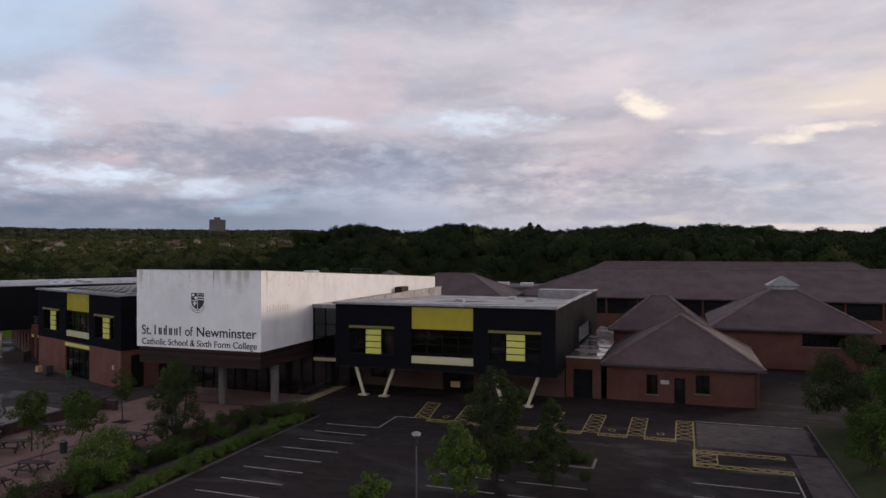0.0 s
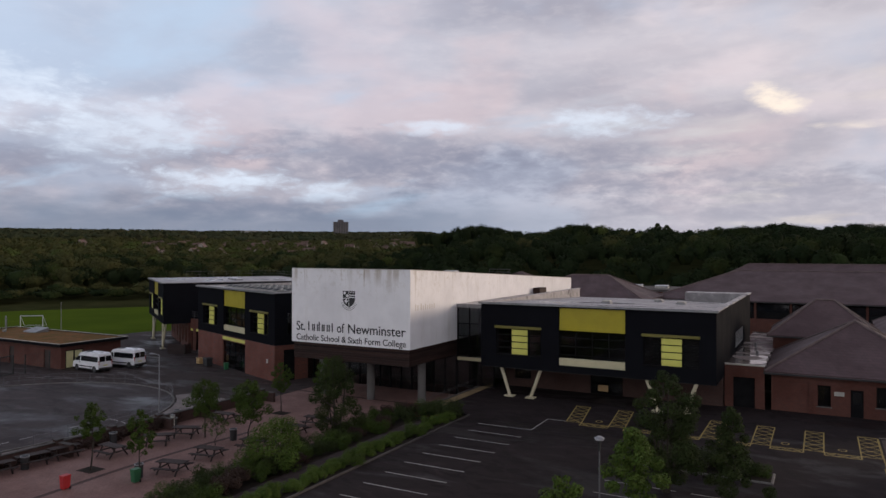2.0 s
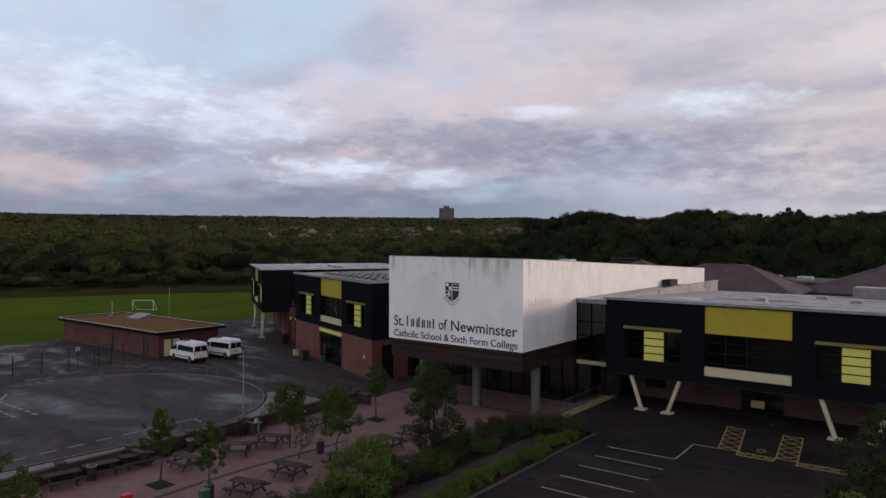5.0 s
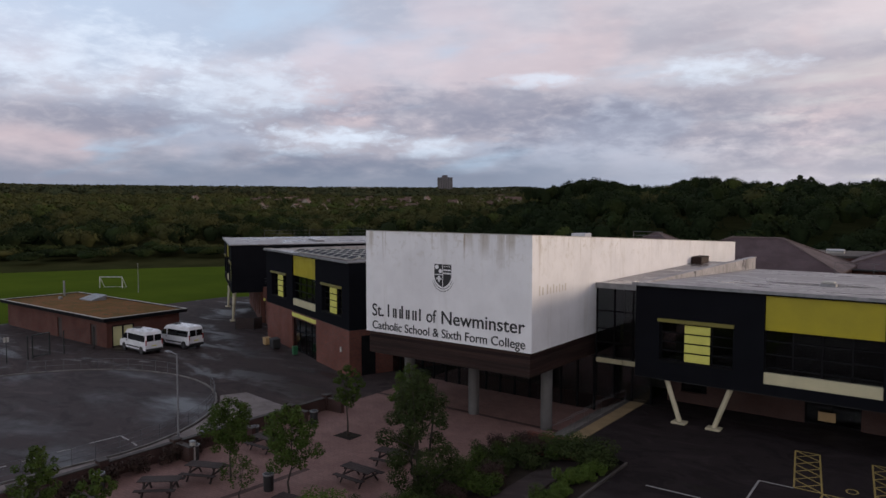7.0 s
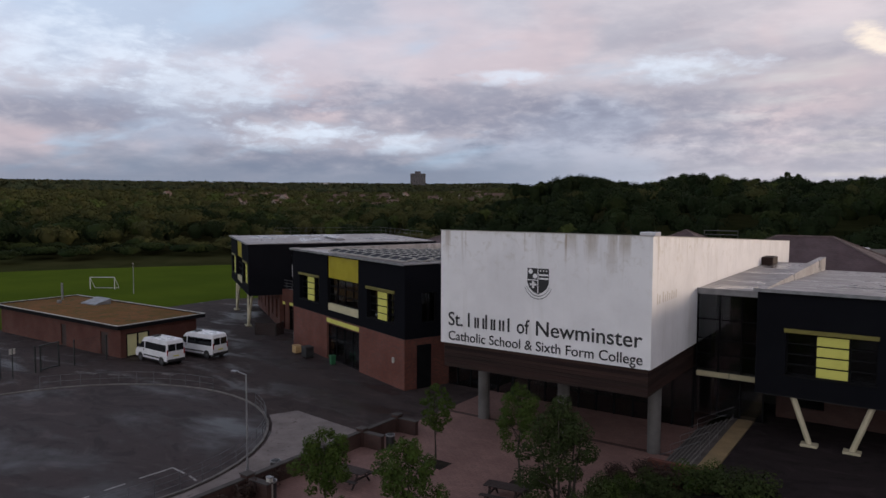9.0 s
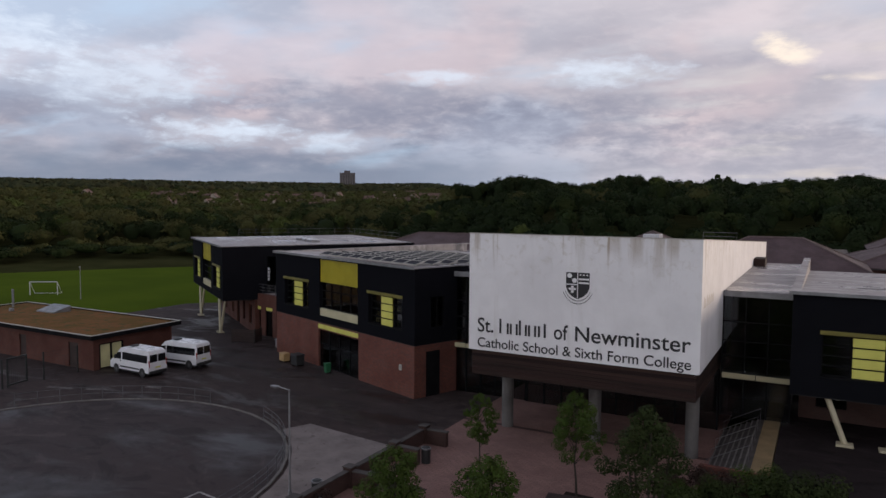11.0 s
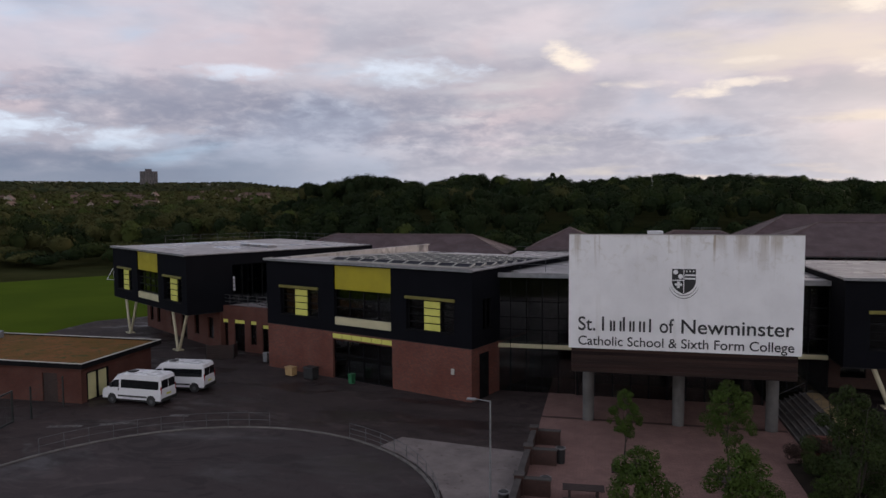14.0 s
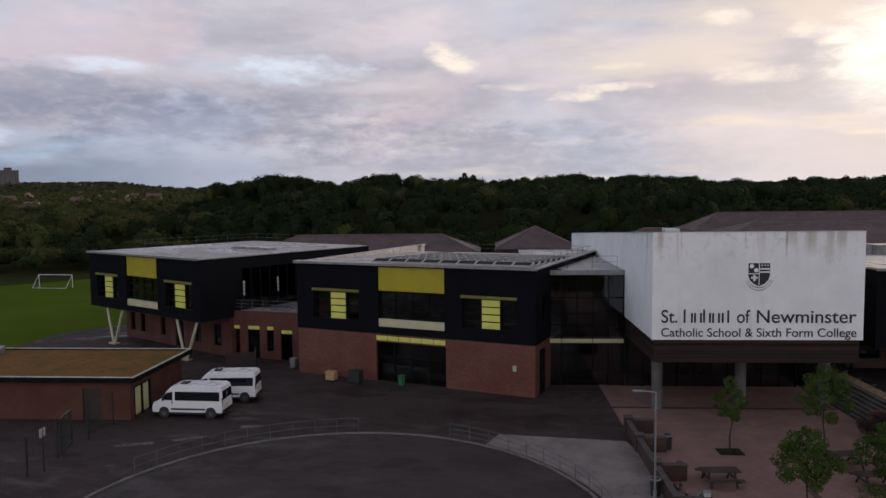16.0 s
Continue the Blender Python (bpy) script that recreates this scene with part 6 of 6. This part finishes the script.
solo("path", Geo().add([(-33.4, 5, 0.72), (-31.6, 5, 0.95), (-31.6, 52, 0.99), (-33.4, 52, 0.76)], [(0, 1, 2, 3)]).add([(-33.4, 5, 0.4), (-31.6, 5, 0.4), (-31.6, 52, 0.4), (-33.4, 52, 0.4)], [(3, 2, 1, 0)]), ASPHALT, "narrow dark path between the shrub rows", "path", "structure")


# ---------- trees and shrubs ----------
rng = np.random.default_rng(7)


def leaf_mesh(lobes, count, size, seed, flat=0.35):
    """Many small bent leaves round lobes (x, y, z, r), thinning toward the heart."""
    r = np.random.default_rng(seed)
    vol = np.array([l[3] ** 2 for l in lobes])
    pick = r.choice(len(lobes), count, p=vol / vol.sum())
    d = r.normal(size=(count, 3))
    d /= np.linalg.norm(d, axis=1)[:, None]
    rad = r.uniform(0.45, 1.08, count) ** 0.6
    L = np.array(lobes)
    c = L[pick, :3] + d * (L[pick, 3] * rad)[:, None] * np.array([1, 1, 0.85])
    nrm = d + r.normal(size=(count, 3)) * 0.4 + np.array([0, 0, flat + 0.25])
    nrm /= np.linalg.norm(nrm, axis=1)[:, None]
    t = np.cross(nrm, r.normal(size=(count, 3)))
    t /= np.linalg.norm(t, axis=1)[:, None]
    b = np.cross(nrm, t)
    s = (size * r.uniform(0.6, 1.35, count))[:, None]
    v = np.stack([c - t * s, c + b * s * 0.55 + nrm * s * 0.15, c + t * s, c - b * s * 0.55 + nrm * s * 0.15], 1).reshape(-1, 3)
    me = bpy.data.meshes.new("crown")
    k = np.arange(count) * 4
    me.from_pydata(v.tolist(), [], np.stack([k, k + 1, k + 2, k + 3], 1).tolist())
    return me


def tree(name, label, m, h, crown_r, clear, mat, seed, count=1500, size=0.13, multi=False, cone=False):
    r = random.Random(seed)
    t = thing(name, label, "tree", m)
    trunk = Geo()
    tr = 0.02 * h + 0.02 if multi else 0.011 * h + 0.012
    bend = [Vector((r.uniform(-0.08, 0.08) * i, r.uniform(-0.08, 0.08) * i, clear * i / 2)) for i in range(3)]
    topz = Vector((bend[2].x, bend[2].y, h * 0.88))
    if not multi:
        pts = [*bend, bend[2].lerp(topz, 0.5) + Vector((r.uniform(-0.15, 0.15), r.uniform(-0.15, 0.15), 0)), topz]
        for i, (a, b) in enumerate(zip(pts, pts[1:])):
            trunk.strut(a, b, tr * (1 - 0.22 * i), tr * (1 - 0.22 * (i + 1)), 8)
    else:
        for i in range(5):
            a = math.tau * i / 5
            p0 = Vector((0.15 * math.cos(a), 0.15 * math.sin(a), 0))
            p1 = Vector((crown_r * 0.3 * math.cos(a), crown_r * 0.3 * math.sin(a), h * 0.4))
            p2 = Vector((crown_r * 0.5 * math.cos(a), crown_r * 0.5 * math.sin(a), h * 0.85))
            trunk.strut(p0, p1, tr * 0.5, tr * 0.35, 7).strut(p1, p2, tr * 0.35, tr * 0.1, 6)
    part("trunk", trunk, BARK, t)
    lobes = []
    n = 34
    for i in range(n):
        u = (i + 0.5) / n
        z = clear + (h - clear) * (0.08 + 0.86 * u)
        prof = (1.0 - u) ** 0.8 * 1.15 if cone else math.sin(math.pi * min(1.0, 0.18 + 0.80 * u)) ** 0.7
        a = i * 2.4 + r.uniform(-0.4, 0.4)
        d = crown_r * prof * r.uniform(0.30, 1.04)
        lobes.append((d * math.cos(a), d * math.sin(a), z, crown_r * r.uniform(0.17, 0.36) * (0.55 + 0.45 * prof)))
    for i in range(0, n, 3):
        x, y, z, q = lobes[i]
        part("limb", Geo().strut((bend[2].x, bend[2].y, max(clear * 0.9, z - 0.9 * crown_r * 0.6)), (x * 0.9, y * 0.9, z), tr * 0.35, tr * 0.12, 5), BARK, t)
    part("crown", leaf_mesh(lobes, int(count * 3.6), size * 0.48, seed), mat, t, "leafy crown")
    return t


young = "young broadleaf tree with a slim trunk on the plaza"
tree("young_tree", young, pose(-46.9, 40.1, 0.012), 4.8, 1.5, 1.7, LEAF, 1, 1500, 0.15)
tree("young_tree", young, pose(-42.6, 40.6, 0.012), 5.1, 1.55, 1.7, LEAF, 2, 1700, 0.15)
tree("young_tree", "slim young tree in a dark soil square", pose(-47.3, 49.6, 0.012), 4.9, 0.95, 1.9, LEAF, 3, 1000, 0.13)
tree("young_tree", "slim young tree in a dark soil square", pose(-41.7, 49.5, 0.012), 5.8, 1.45, 2.0, LEAF, 4, 1500, 0.14)
tree("young_tree", "slim young tree in a dark soil square", pose(-47.3, 30.3, 0.012), 4.7, 1.0, 2.0, LEAF, 5, 1000, 0.13)
tree("young_tree", "thin young tree on the plaza", pose(-42.5, 30.5, 0.012), 4.8, 0.9, 1.6, LEAF, 6, 900, 0.14)
tree("young_tree", young, pose(-49.1, 21.0, 0.012), 5.3, 1.6, 2.0, LEAF, 8, 1500, 0.15)
tree("young_tree", "small sparse sapling on the plaza", pose(-45.3, 21.8, 0.012), 3.8, 0.9, 1.2, LEAF, 9, 420, 0.16)
tree("young_tree", "small sparse sapling beside the picnic tables", pose(-44.4, 38.8, 0.012), 2.6, 0.9, 0.8, LEAF, 10, 320, 0.11)
for x, y in ((-47.3, 49.6), (-41.7, 49.5), (-47.3, 30.3)):
    solo("tree_pit", Geo().box(x - 0.75, x + 0.75, y - 0.6, y + 0.6, -0.05, 0.022), SOIL, "dark square tree pit in the paving", "tree pit", "structure")
tree("birch_clump", "tall feathery multi-stemmed tree in the planting bed", pose(-37.1, 44.6, 0.15), 6.9, 2.1, 0.5, LEAF_DARK, 11, 3600, 0.14, multi=True)
tree("birch_clump", "leafy multi-stemmed shrub tree in the planting bed", pose(-34.8, 35.2, 0.4), 3.6, 2.3, 0.2, LEAF_LIME, 12, 2400, 0.14, multi=True)
tree("car_park_tree", "dark leafy tree in the car park", pose(-10.9, 41.2, CAR_PARK_Z), 7.2, 2.25, 0.5, LEAF_DARK, 13, 4600, 0.15, multi=True)
tree("car_park_tree", "bright lime-leaved small tree in the car park", pose(-11.3, 35.2, CAR_PARK_Z), 5.1, 1.55, 1.2, LEAF_LIME, 14, 1700, 0.17)
tree("car_park_tree", "dark conical tree in the car park", pose(-7.4, 41.0, CAR_PARK_Z), 5.6, 1.7, 0.3, LEAF_DARK, 15, 2600, 0.14, cone=True)
tree("car_park_tree", "lime-leaved tree top near the lamp post", pose(-11.7, 25.2, CAR_PARK_Z), 5.5, 1.2, 1.6, LEAF_LIME, 16, 1300, 0.16)
tree("lawn_tree", "large dark broadleaf tree on the lawn", pose(12.6, 61.0, CAR_PARK_Z), 7.6, 3.6, 0.9, LEAF_DARK, 17, 5200, 0.17, multi=True)
tree("lawn_tree", "large broadleaf tree on the lawn", pose(14.2, 53.5, CAR_PARK_Z), 7.6, 3.4, 0.9, LEAF, 18, 5000, 0.17, multi=True)
tree("lawn_tree", "low leafy tree on the lawn", pose(11.2, 50.5, CAR_PARK_Z), 4.4, 2.0, 0.4, LEAF, 19, 2400, 0.16, multi=True)
tree("lawn_tree", "dark leafy tree behind the lawn", pose(21.0, 70.0, CAR_PARK_Z), 8.0, 4.0, 0.9, LEAF_DARK, 20, 5000, 0.18, multi=True)
solo("kerb", Geo().box(-14.7, -5.5, 45.5, 47.7, CAR_PARK_Z - 0.1, CAR_PARK_Z + 0.10, 0.05), KERB, "pale kerb round the planting island", "kerb", "structure")
isl = solo("planting_island", Geo().box(-14.55, -5.65, 45.65, 47.55, CAR_PARK_Z - 0.1, CAR_PARK_Z + 0.13, 0.02), SOIL, "low planted island with a concrete edge", "planting bed", "structure")


def shrub_kind(name, label, mat, seed, wide, high, count, size):
    r = random.Random(seed)
    lobes = [(r.uniform(-wide, wide) * 0.7, r.uniform(-wide, wide) * 0.7, high * r.uniform(0.25, 0.75), wide * r.uniform(0.3, 0.5)) for _ in range(12)]
    t = thing(name, label, "shrub", pose(0, 0, -50), group="bed shrubs")
    part("foliage", leaf_mesh(lobes, int(count * 4.0), size * 0.48, seed, 0.6), mat, t)
    st = Geo()
    for x, y, z, q in lobes[:6]:
        st.strut((x * 0.2, y * 0.2, 0), (x, y, z), 0.025, 0.01, 5)
    part("stems", st, BARK, t)
    return t


kinds = [shrub_kind("shrub", "dense dark green shrub in the mulched bed", LEAF_DARK, 31, 1.1, 1.3, 1000, 0.10),
         shrub_kind("shrub", "mid green shrub in the mulched bed", LEAF, 32, 1.0, 1.1, 900, 0.10),
         shrub_kind("shrub", "low lime green shrub along the kerb", LEAF_LIME, 33, 0.8, 0.8, 750, 0.09),
         shrub_kind("shrub", "bronze leaved shrub in the mulched bed", LEAF_BRONZE, 34, 0.9, 1.0, 750, 0.10)]
bank_z = lambda x: 0.10 + (x + 38.0) * 0.13
sr = random.Random(5)
spots = []
y = 14.0
while y < 51.8:
    spots.append((-30.4 + sr.uniform(-0.25, 0.25), y, sr.choice((2, 2, 2, 1)), 0.9))
    y += 1.15
y = 14.0
while y < 51.5:
    spots.append((-34.6 + sr.uniform(-0.5, 0.4), y, sr.choice((0, 1, 0, 1, 3)), 1.0))
    spots.append((-36.6 + sr.uniform(-0.6, 0.4), y + 0.8, sr.choice((0, 0, 1, 3)), 1.0))
    y += 1.6
for x, y, kk, s in ((-31.6, 51.9, 0, 1.6), (-34.8, 52.6, 3, 1.2), (-36.0, 53.2, 3, 1.0), (-33.2, 53.1, 1, 1.2), (-37.4, 52.6, 3, 0.8), (-9.5, 46.6, 0, 1.0), (-11.6, 46.5, 0, 1.1), (-13.4, 46.6, 1, 0.9), (-7.3, 46.6, 0, 0.9), (-8.4, 46.6, 0, 0.8), (-10.5, 46.7, 0, 0.9), (-6.4, 46.6, 1, 0.6), (-12.5, 46.5, 0, 0.9)):
    spots.append((x, y, kk, s))
for x, y, kk, s in spots:
    k = copy_thing(kinds[kk], pose(x, y, (bank_z(x) - 0.03) if x < -29 else CAR_PARK_Z + 0.1, 0, 0, sr.uniform(0, 360)))
    q = s * sr.uniform(0.85, 1.2)
    k.scale = (q, q, q * sr.uniform(0.85, 1.15))
for kd in kinds:
    for o in list(kd.children_recursive):
        bpy.data.objects.remove(o)
    bpy.data.objects.remove(kd)
for i, yy in enumerate(range(33, 43, 2)):
    hedge_lobes = [(sr.uniform(-0.3, 0.3), sr.uniform(-1.4, 1.4), sr.uniform(0.3, 0.8), 0.36) for _ in range(12)]
    hb = thing("hedge", "low bronze hedge inside the plaza wall", "hedge", pose(-52.2, yy, 0.012), group="bronze hedge")
    part("foliage", leaf_mesh(hedge_lobes, 700, 0.08, 100 + i, 0.6), LEAF_BRONZE, hb)
    part("stems", Geo().strut((0, -0.8, 0), (0, -0.8, 0.5), 0.03).strut((0, 0.8, 0), (0, 0.8, 0.5), 0.03), BARK, hb)


# ---------- woods, town and the horizon ----------
def canopy(name, label, pts, hts, wid, tri_per, tri_size, mat, seed):
    """A wood: crowns as ragged clouds of leaf sprays over a dark core, on hidden trunks."""
    r = np.random.default_rng(seed)
    n = len(pts)
    V, F = [], []
    base = 0
    P = np.array(pts)
    H, W = np.array(hts), np.array(wid)
    tall = np.minimum(H * 0.45, W * 1.05)
    # sprays
    lob = r.normal(size=(n, 7, 3))
    lob /= np.linalg.norm(lob, axis=2)[:, :, None]
    lob[:, :, 2] = np.abs(lob[:, :, 2]) * 0.9 - 0.15
    which = r.integers(0, 7, size=(n, tri_per))
    d = r.normal(size=(n, tri_per, 3))
    d /= np.linalg.norm(d, axis=2)[:, :, None]
    d[:, :, 2] = np.abs(d[:, :, 2]) * 1.1 - 0.25
    c = np.take_along_axis(lob, which[:, :, None].repeat(3, 2), 1) * 0.55 + d * r.uniform(0.35, 0.55, (n, tri_per))[:, :, None]
    scale = np.stack([W, W, tall], 1)[:, None, :]
    centre = P[:, None, :] + np.stack([np.zeros(n), np.zeros(n), H - tall], 1)[:, None, :]
    c = centre + c * scale
    nr = d * 0.7 + np.take_along_axis(lob, which[:, :, None].repeat(3, 2), 1) * 0.5 + r.normal(size=d.shape) * 0.28
    nr /= np.linalg.norm(nr, axis=2)[:, :, None]
    t = np.cross(nr, r.normal(size=d.shape))
    t /= np.linalg.norm(t, axis=2)[:, :, None]
    b = np.cross(nr, t)
    s = (tri_size * r.uniform(0.6, 1.4, (n, tri_per)))[:, :, None]
    tv = np.stack([c - t * s, c + t * s * 0.9 + b * s * 0.3, c + b * s * 1.1], 2).reshape(-1, 3)
    k = np.arange(len(tv) // 3) * 3
    tf = np.stack([k, k + 1, k + 2], 1)
    # cores
    u = np.array([(math.cos(a) * q, math.sin(a) * q, z) for z, q in ((-0.9, 0.45), (-0.1, 0.85), (0.6, 0.6)) for a in np.arange(6) * math.tau / 6] + [(0, 0, 0.85)])
    cv = (centre + u[None] * scale * 0.62).reshape(-1, 3)
    cf = []
    for ring in range(2):
        for i in range(6):
            j = (i + 1) % 6
            cf.append((ring * 6 + i, ring * 6 + j, ring * 6 + 6 + j))
            cf.append((ring * 6 + i, ring * 6 + 6 + j, ring * 6 + 6 + i))
    for i in range(6):
        cf.append((12 + i, 12 + (i + 1) % 6, 18))
    cf = (np.array(cf)[None] + (np.arange(n) * 19)[:, None, None]).reshape(-1, 3) + len(tv)
    me = bpy.data.meshes.new(name)
    vv = np.concatenate([tv, cv])
    ff = np.concatenate([tf, cf])
    me.vertices.add(len(vv))
    me.vertices.foreach_set("co", vv.astype(np.float32).ravel())
    me.loops.add(ff.size)
    me.loops.foreach_set("vertex_index", ff.astype(np.int32).ravel())
    me.polygons.add(len(ff))
    me.polygons.foreach_set("loop_start", (np.arange(len(ff)) * 3).astype(np.int32))
    me.update(calc_edges=True)
    me.materials.append(mat)
    ob = new(name, me)
    return tagged(ob, label, "woods", kind="stuff")


def scatter(r0, r1, a0, a1, gap, seed):
    r = random.Random(seed)
    out = []
    rr = r0
    while rr < r1:
        n = int(math.radians(a1 - a0) * rr / gap)
        for i in range(n):
            a = math.radians(a0 + (a1 - a0) * (i + r.uniform(0.1, 0.9)) / n)
            q = rr + r.uniform(-0.5, 0.5) * gap
            out.append((-q * math.sin(a), q * math.cos(a), math.degrees(a), q))
        rr += gap * 0.9
    return out


wr = random.Random(3)
# crest of the wooded ridge behind the school: degrees left of +y, height of the tree tops
CREST = ((34, 24.0), (28.5, 24.3), (27.6, 27.6), (26, 29.4), (24, 25.8), (21, 24.2), (19.2, 28.2), (17.5, 28.6), (15.2, 27.2), (13.9, 25.0), (11.8, 27.2), (10.2, 24.8), (8.5, 25.2), (7.0, 26.8), (5.2, 27.2), (3.0, 28.2), (0.5, 25.4), (-1.6, 28.2), (-4, 25.8), (-5.8, 26.6), (-8, 23.0), (-9.2, 25.2), (-10.4, 23.0), (-12.3, 22.6), (-13.2, 24.6), (-34, 24.0))


def crest(a):
    for (a1, z1), (a0, z0) in zip(CREST, CREST[1:]):
        if a0 <= a <= a1:
            return z0 + (z1 - z0) * (a - a0) / (a1 - a0)
    return 24.0


groves = [([], [], []) for _ in WOOD_TINTS]


# the last argument shifts the tint mix, painting uneven light into leaf colour
def plant(x, y, h, wide, lit_tint):
    k = wr.choices((0, 1, 2, 3), (2.2 + lit_tint, 6.5 - 6.0 * lit_tint, 0.35 + 6 * lit_tint, 0.15 + 1.0 * lit_tint))[0]
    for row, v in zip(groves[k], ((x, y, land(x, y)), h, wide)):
        row.append(v)


for x, y, a, q in scatter(172, 392, -34, 84, 7.6, 21):
    inner = 224 if a > 41 else (222 if a > 36 else 178 + 44 * smooth(a, 24, 36))
    if q < inner + 4 * math.sin(a * 1.7):
        continue
    edge = q - inner
    tall = 6.5 + 4.5 * smooth(edge, 0, 40) + 2.0 * smooth(a, 34, 22) + 2.5 * noise.noise((x * 0.03, y * 0.03, 2.0))
    if a > 50 and edge < 22:
        tall *= 0.55
    tall = (tall - 0.4) * wr.uniform(0.70, 1.12)
    wide = 5.2 * wr.uniform(0.6, 1.35)
    if a < 31:
        top = 15.3 + (crest(a) - 15.3) * q / 362.0
        if 338 < q < 380:
            tall = top - land(x, y) + 1.9 - wr.uniform(0.0, 1.6)
            wide = wr.uniform(4.2, 6.8)
            plant(x + wr.uniform(-2, 2), y + wr.uniform(2, 5), tall * 0.66, wide, 0.0)
        else:
            tall = min(tall, top - land(x, y) + 0.4 - 0.012 * max(0.0, 338 - q))
    # dark tints to the right, paler left and farther back: light painted in
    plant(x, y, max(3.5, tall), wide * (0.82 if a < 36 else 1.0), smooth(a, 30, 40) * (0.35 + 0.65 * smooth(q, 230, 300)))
for a, h in ((11.9, 16.9), (11.2, 15.8), (13.8, 14.2)):
    x, y = -358 * math.sin(radians(a)), 358 * math.cos(radians(a))
    tree("pine_tree", "dark round-topped pine standing above the wood", pose(x, y, land(x, y)), h, 2.7, h * 0.5, LEAF_DARK, 60 + round(h), 700, 0.75)
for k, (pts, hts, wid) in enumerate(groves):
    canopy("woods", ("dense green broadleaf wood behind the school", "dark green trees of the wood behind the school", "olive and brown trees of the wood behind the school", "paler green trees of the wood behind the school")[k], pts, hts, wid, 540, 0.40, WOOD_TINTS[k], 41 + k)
groves = [([], [], []) for _ in WOOD_TINTS]
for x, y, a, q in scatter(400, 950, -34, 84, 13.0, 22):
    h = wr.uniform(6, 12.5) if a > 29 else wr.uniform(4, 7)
    # far trees all take the palest mix, distance haze put into their colour
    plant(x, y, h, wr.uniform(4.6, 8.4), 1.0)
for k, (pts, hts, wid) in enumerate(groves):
    # tints moved a step paler, again brightness painted in
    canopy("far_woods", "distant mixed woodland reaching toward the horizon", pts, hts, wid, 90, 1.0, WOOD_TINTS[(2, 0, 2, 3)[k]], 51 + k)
pts, hts, wid = [], [], []
for x, y, a, q in scatter(950, 3000, -34, 84, 34.0, 23):
    hts.append(wr.uniform(9, 17))
    wid.append(wr.uniform(12, 24))
    pts.append((x, y, land(x, y)))
canopy("horizon_woods", "hazy wooded ridge along the horizon", pts, hts, wid, 14, 4.0, FAR_WOODS, 43)


def house(m, wide, deep):
    h = thing("house", "small distant house with a brown pitched roof among trees", "house", m, group="distant houses")
    part("wall", Geo().box(-wide / 2, wide / 2, -deep / 2, deep / 2, -3.0, 9.5).add([(-wide / 2, -deep / 2, 9.5), (-wide / 2, deep / 2, 9.5), (-wide / 2, 0, 12.4)], [(0, 1, 2)]).add([(wide / 2, -deep / 2, 9.5), (wide / 2, deep / 2, 9.5), (wide / 2, 0, 12.4)], [(2, 1, 0)]), HOUSE_WALL, h)
    x, y = wide / 2 + 0.3, deep / 2 + 0.4
    part("roof", Geo().add([(-x, -y, 9.2), (x, -y, 9.2), (x, 0, 12.6), (-x, 0, 12.6), (x, y, 9.2), (-x, y, 9.2)], [(0, 1, 2, 3), (3, 2, 4, 5)]), HOUSE_ROOF, h)
    for sx in (-0.28, 0.28):
        part("window", Geo().box(wide * sx - 0.7, wide * sx + 0.7, -deep / 2 - 0.05, -deep / 2, 7.0, 8.4), VAN_GLASS, h)
    part("chimney", Geo().box(wide * 0.3, wide * 0.3 + 0.9, -0.4, 0.4, 11.5, 13.8), HOUSE_ROOF, h)
    return h


hs = [house(pose(-330, 400, 5), 11, 8), house(pose(-345, 395, 5), 16, 8)]
hr = random.Random(12)
for i in range(46):
    a = radians(hr.uniform(31, 56))
    q = hr.uniform(430, 900)
    x, y = -q * math.sin(a), q * math.cos(a)
    k = copy_thing(hs[i % 2], pose(x, y, land(x, y) - hr.uniform(0.0, 3.0), 0, 0, hr.choice((20, 35, 110, 125)) + hr.uniform(-8, 8)))
    k.scale = (0.68, 0.7, 0.86)
tw = thing("tower_block", "distant brown concrete tower block above the trees", "tower block", pose(-1140, 1520, land(-1140, 1520), 0, 0, 37))
part("wall", Geo().box(-20, 20, -14, 14, -2, 45.0), TOWER, tw)
part("roof_plant", Geo().box(-8, 7, -8, 8, 45.0, 51.0), TOWER, tw)
for lv in range(12):
    for cx in (-16, -9.6, -3.2, 3.2, 9.6, 16):
        part("window", Geo().box(cx - 1.9, cx + 1.9, -14.15, -14.0, 7.0 + 3.1 * lv, 8.7 + 3.1 * lv), VAN_GLASS, tw)
wh = thing("warehouse", "long low pale distant building", "warehouse", pose(-1180, 1230, land(-1180, 1230) + 10, 0, 0, 44))
part("wall", Geo().box(-26, 26, -9, 9, -9, 6), TRIM_WHITE, wh)
part("roof", Geo().box(-26.5, 26.5, -9.5, 9.5, 6, 7), GALV, wh)
for x, y, z, wide in ((-1077, 1184, 46, 14), (-898, 1324, 50, 9), (-858, 1351, 52, 16), (-1290, 1010, 44, 24)):
    k = copy_thing(wh, pose(x, y, z, 0, 0, math.degrees(math.atan2(-x, y))))
    k.scale = (wide / 26.0, 0.6, 0.42)
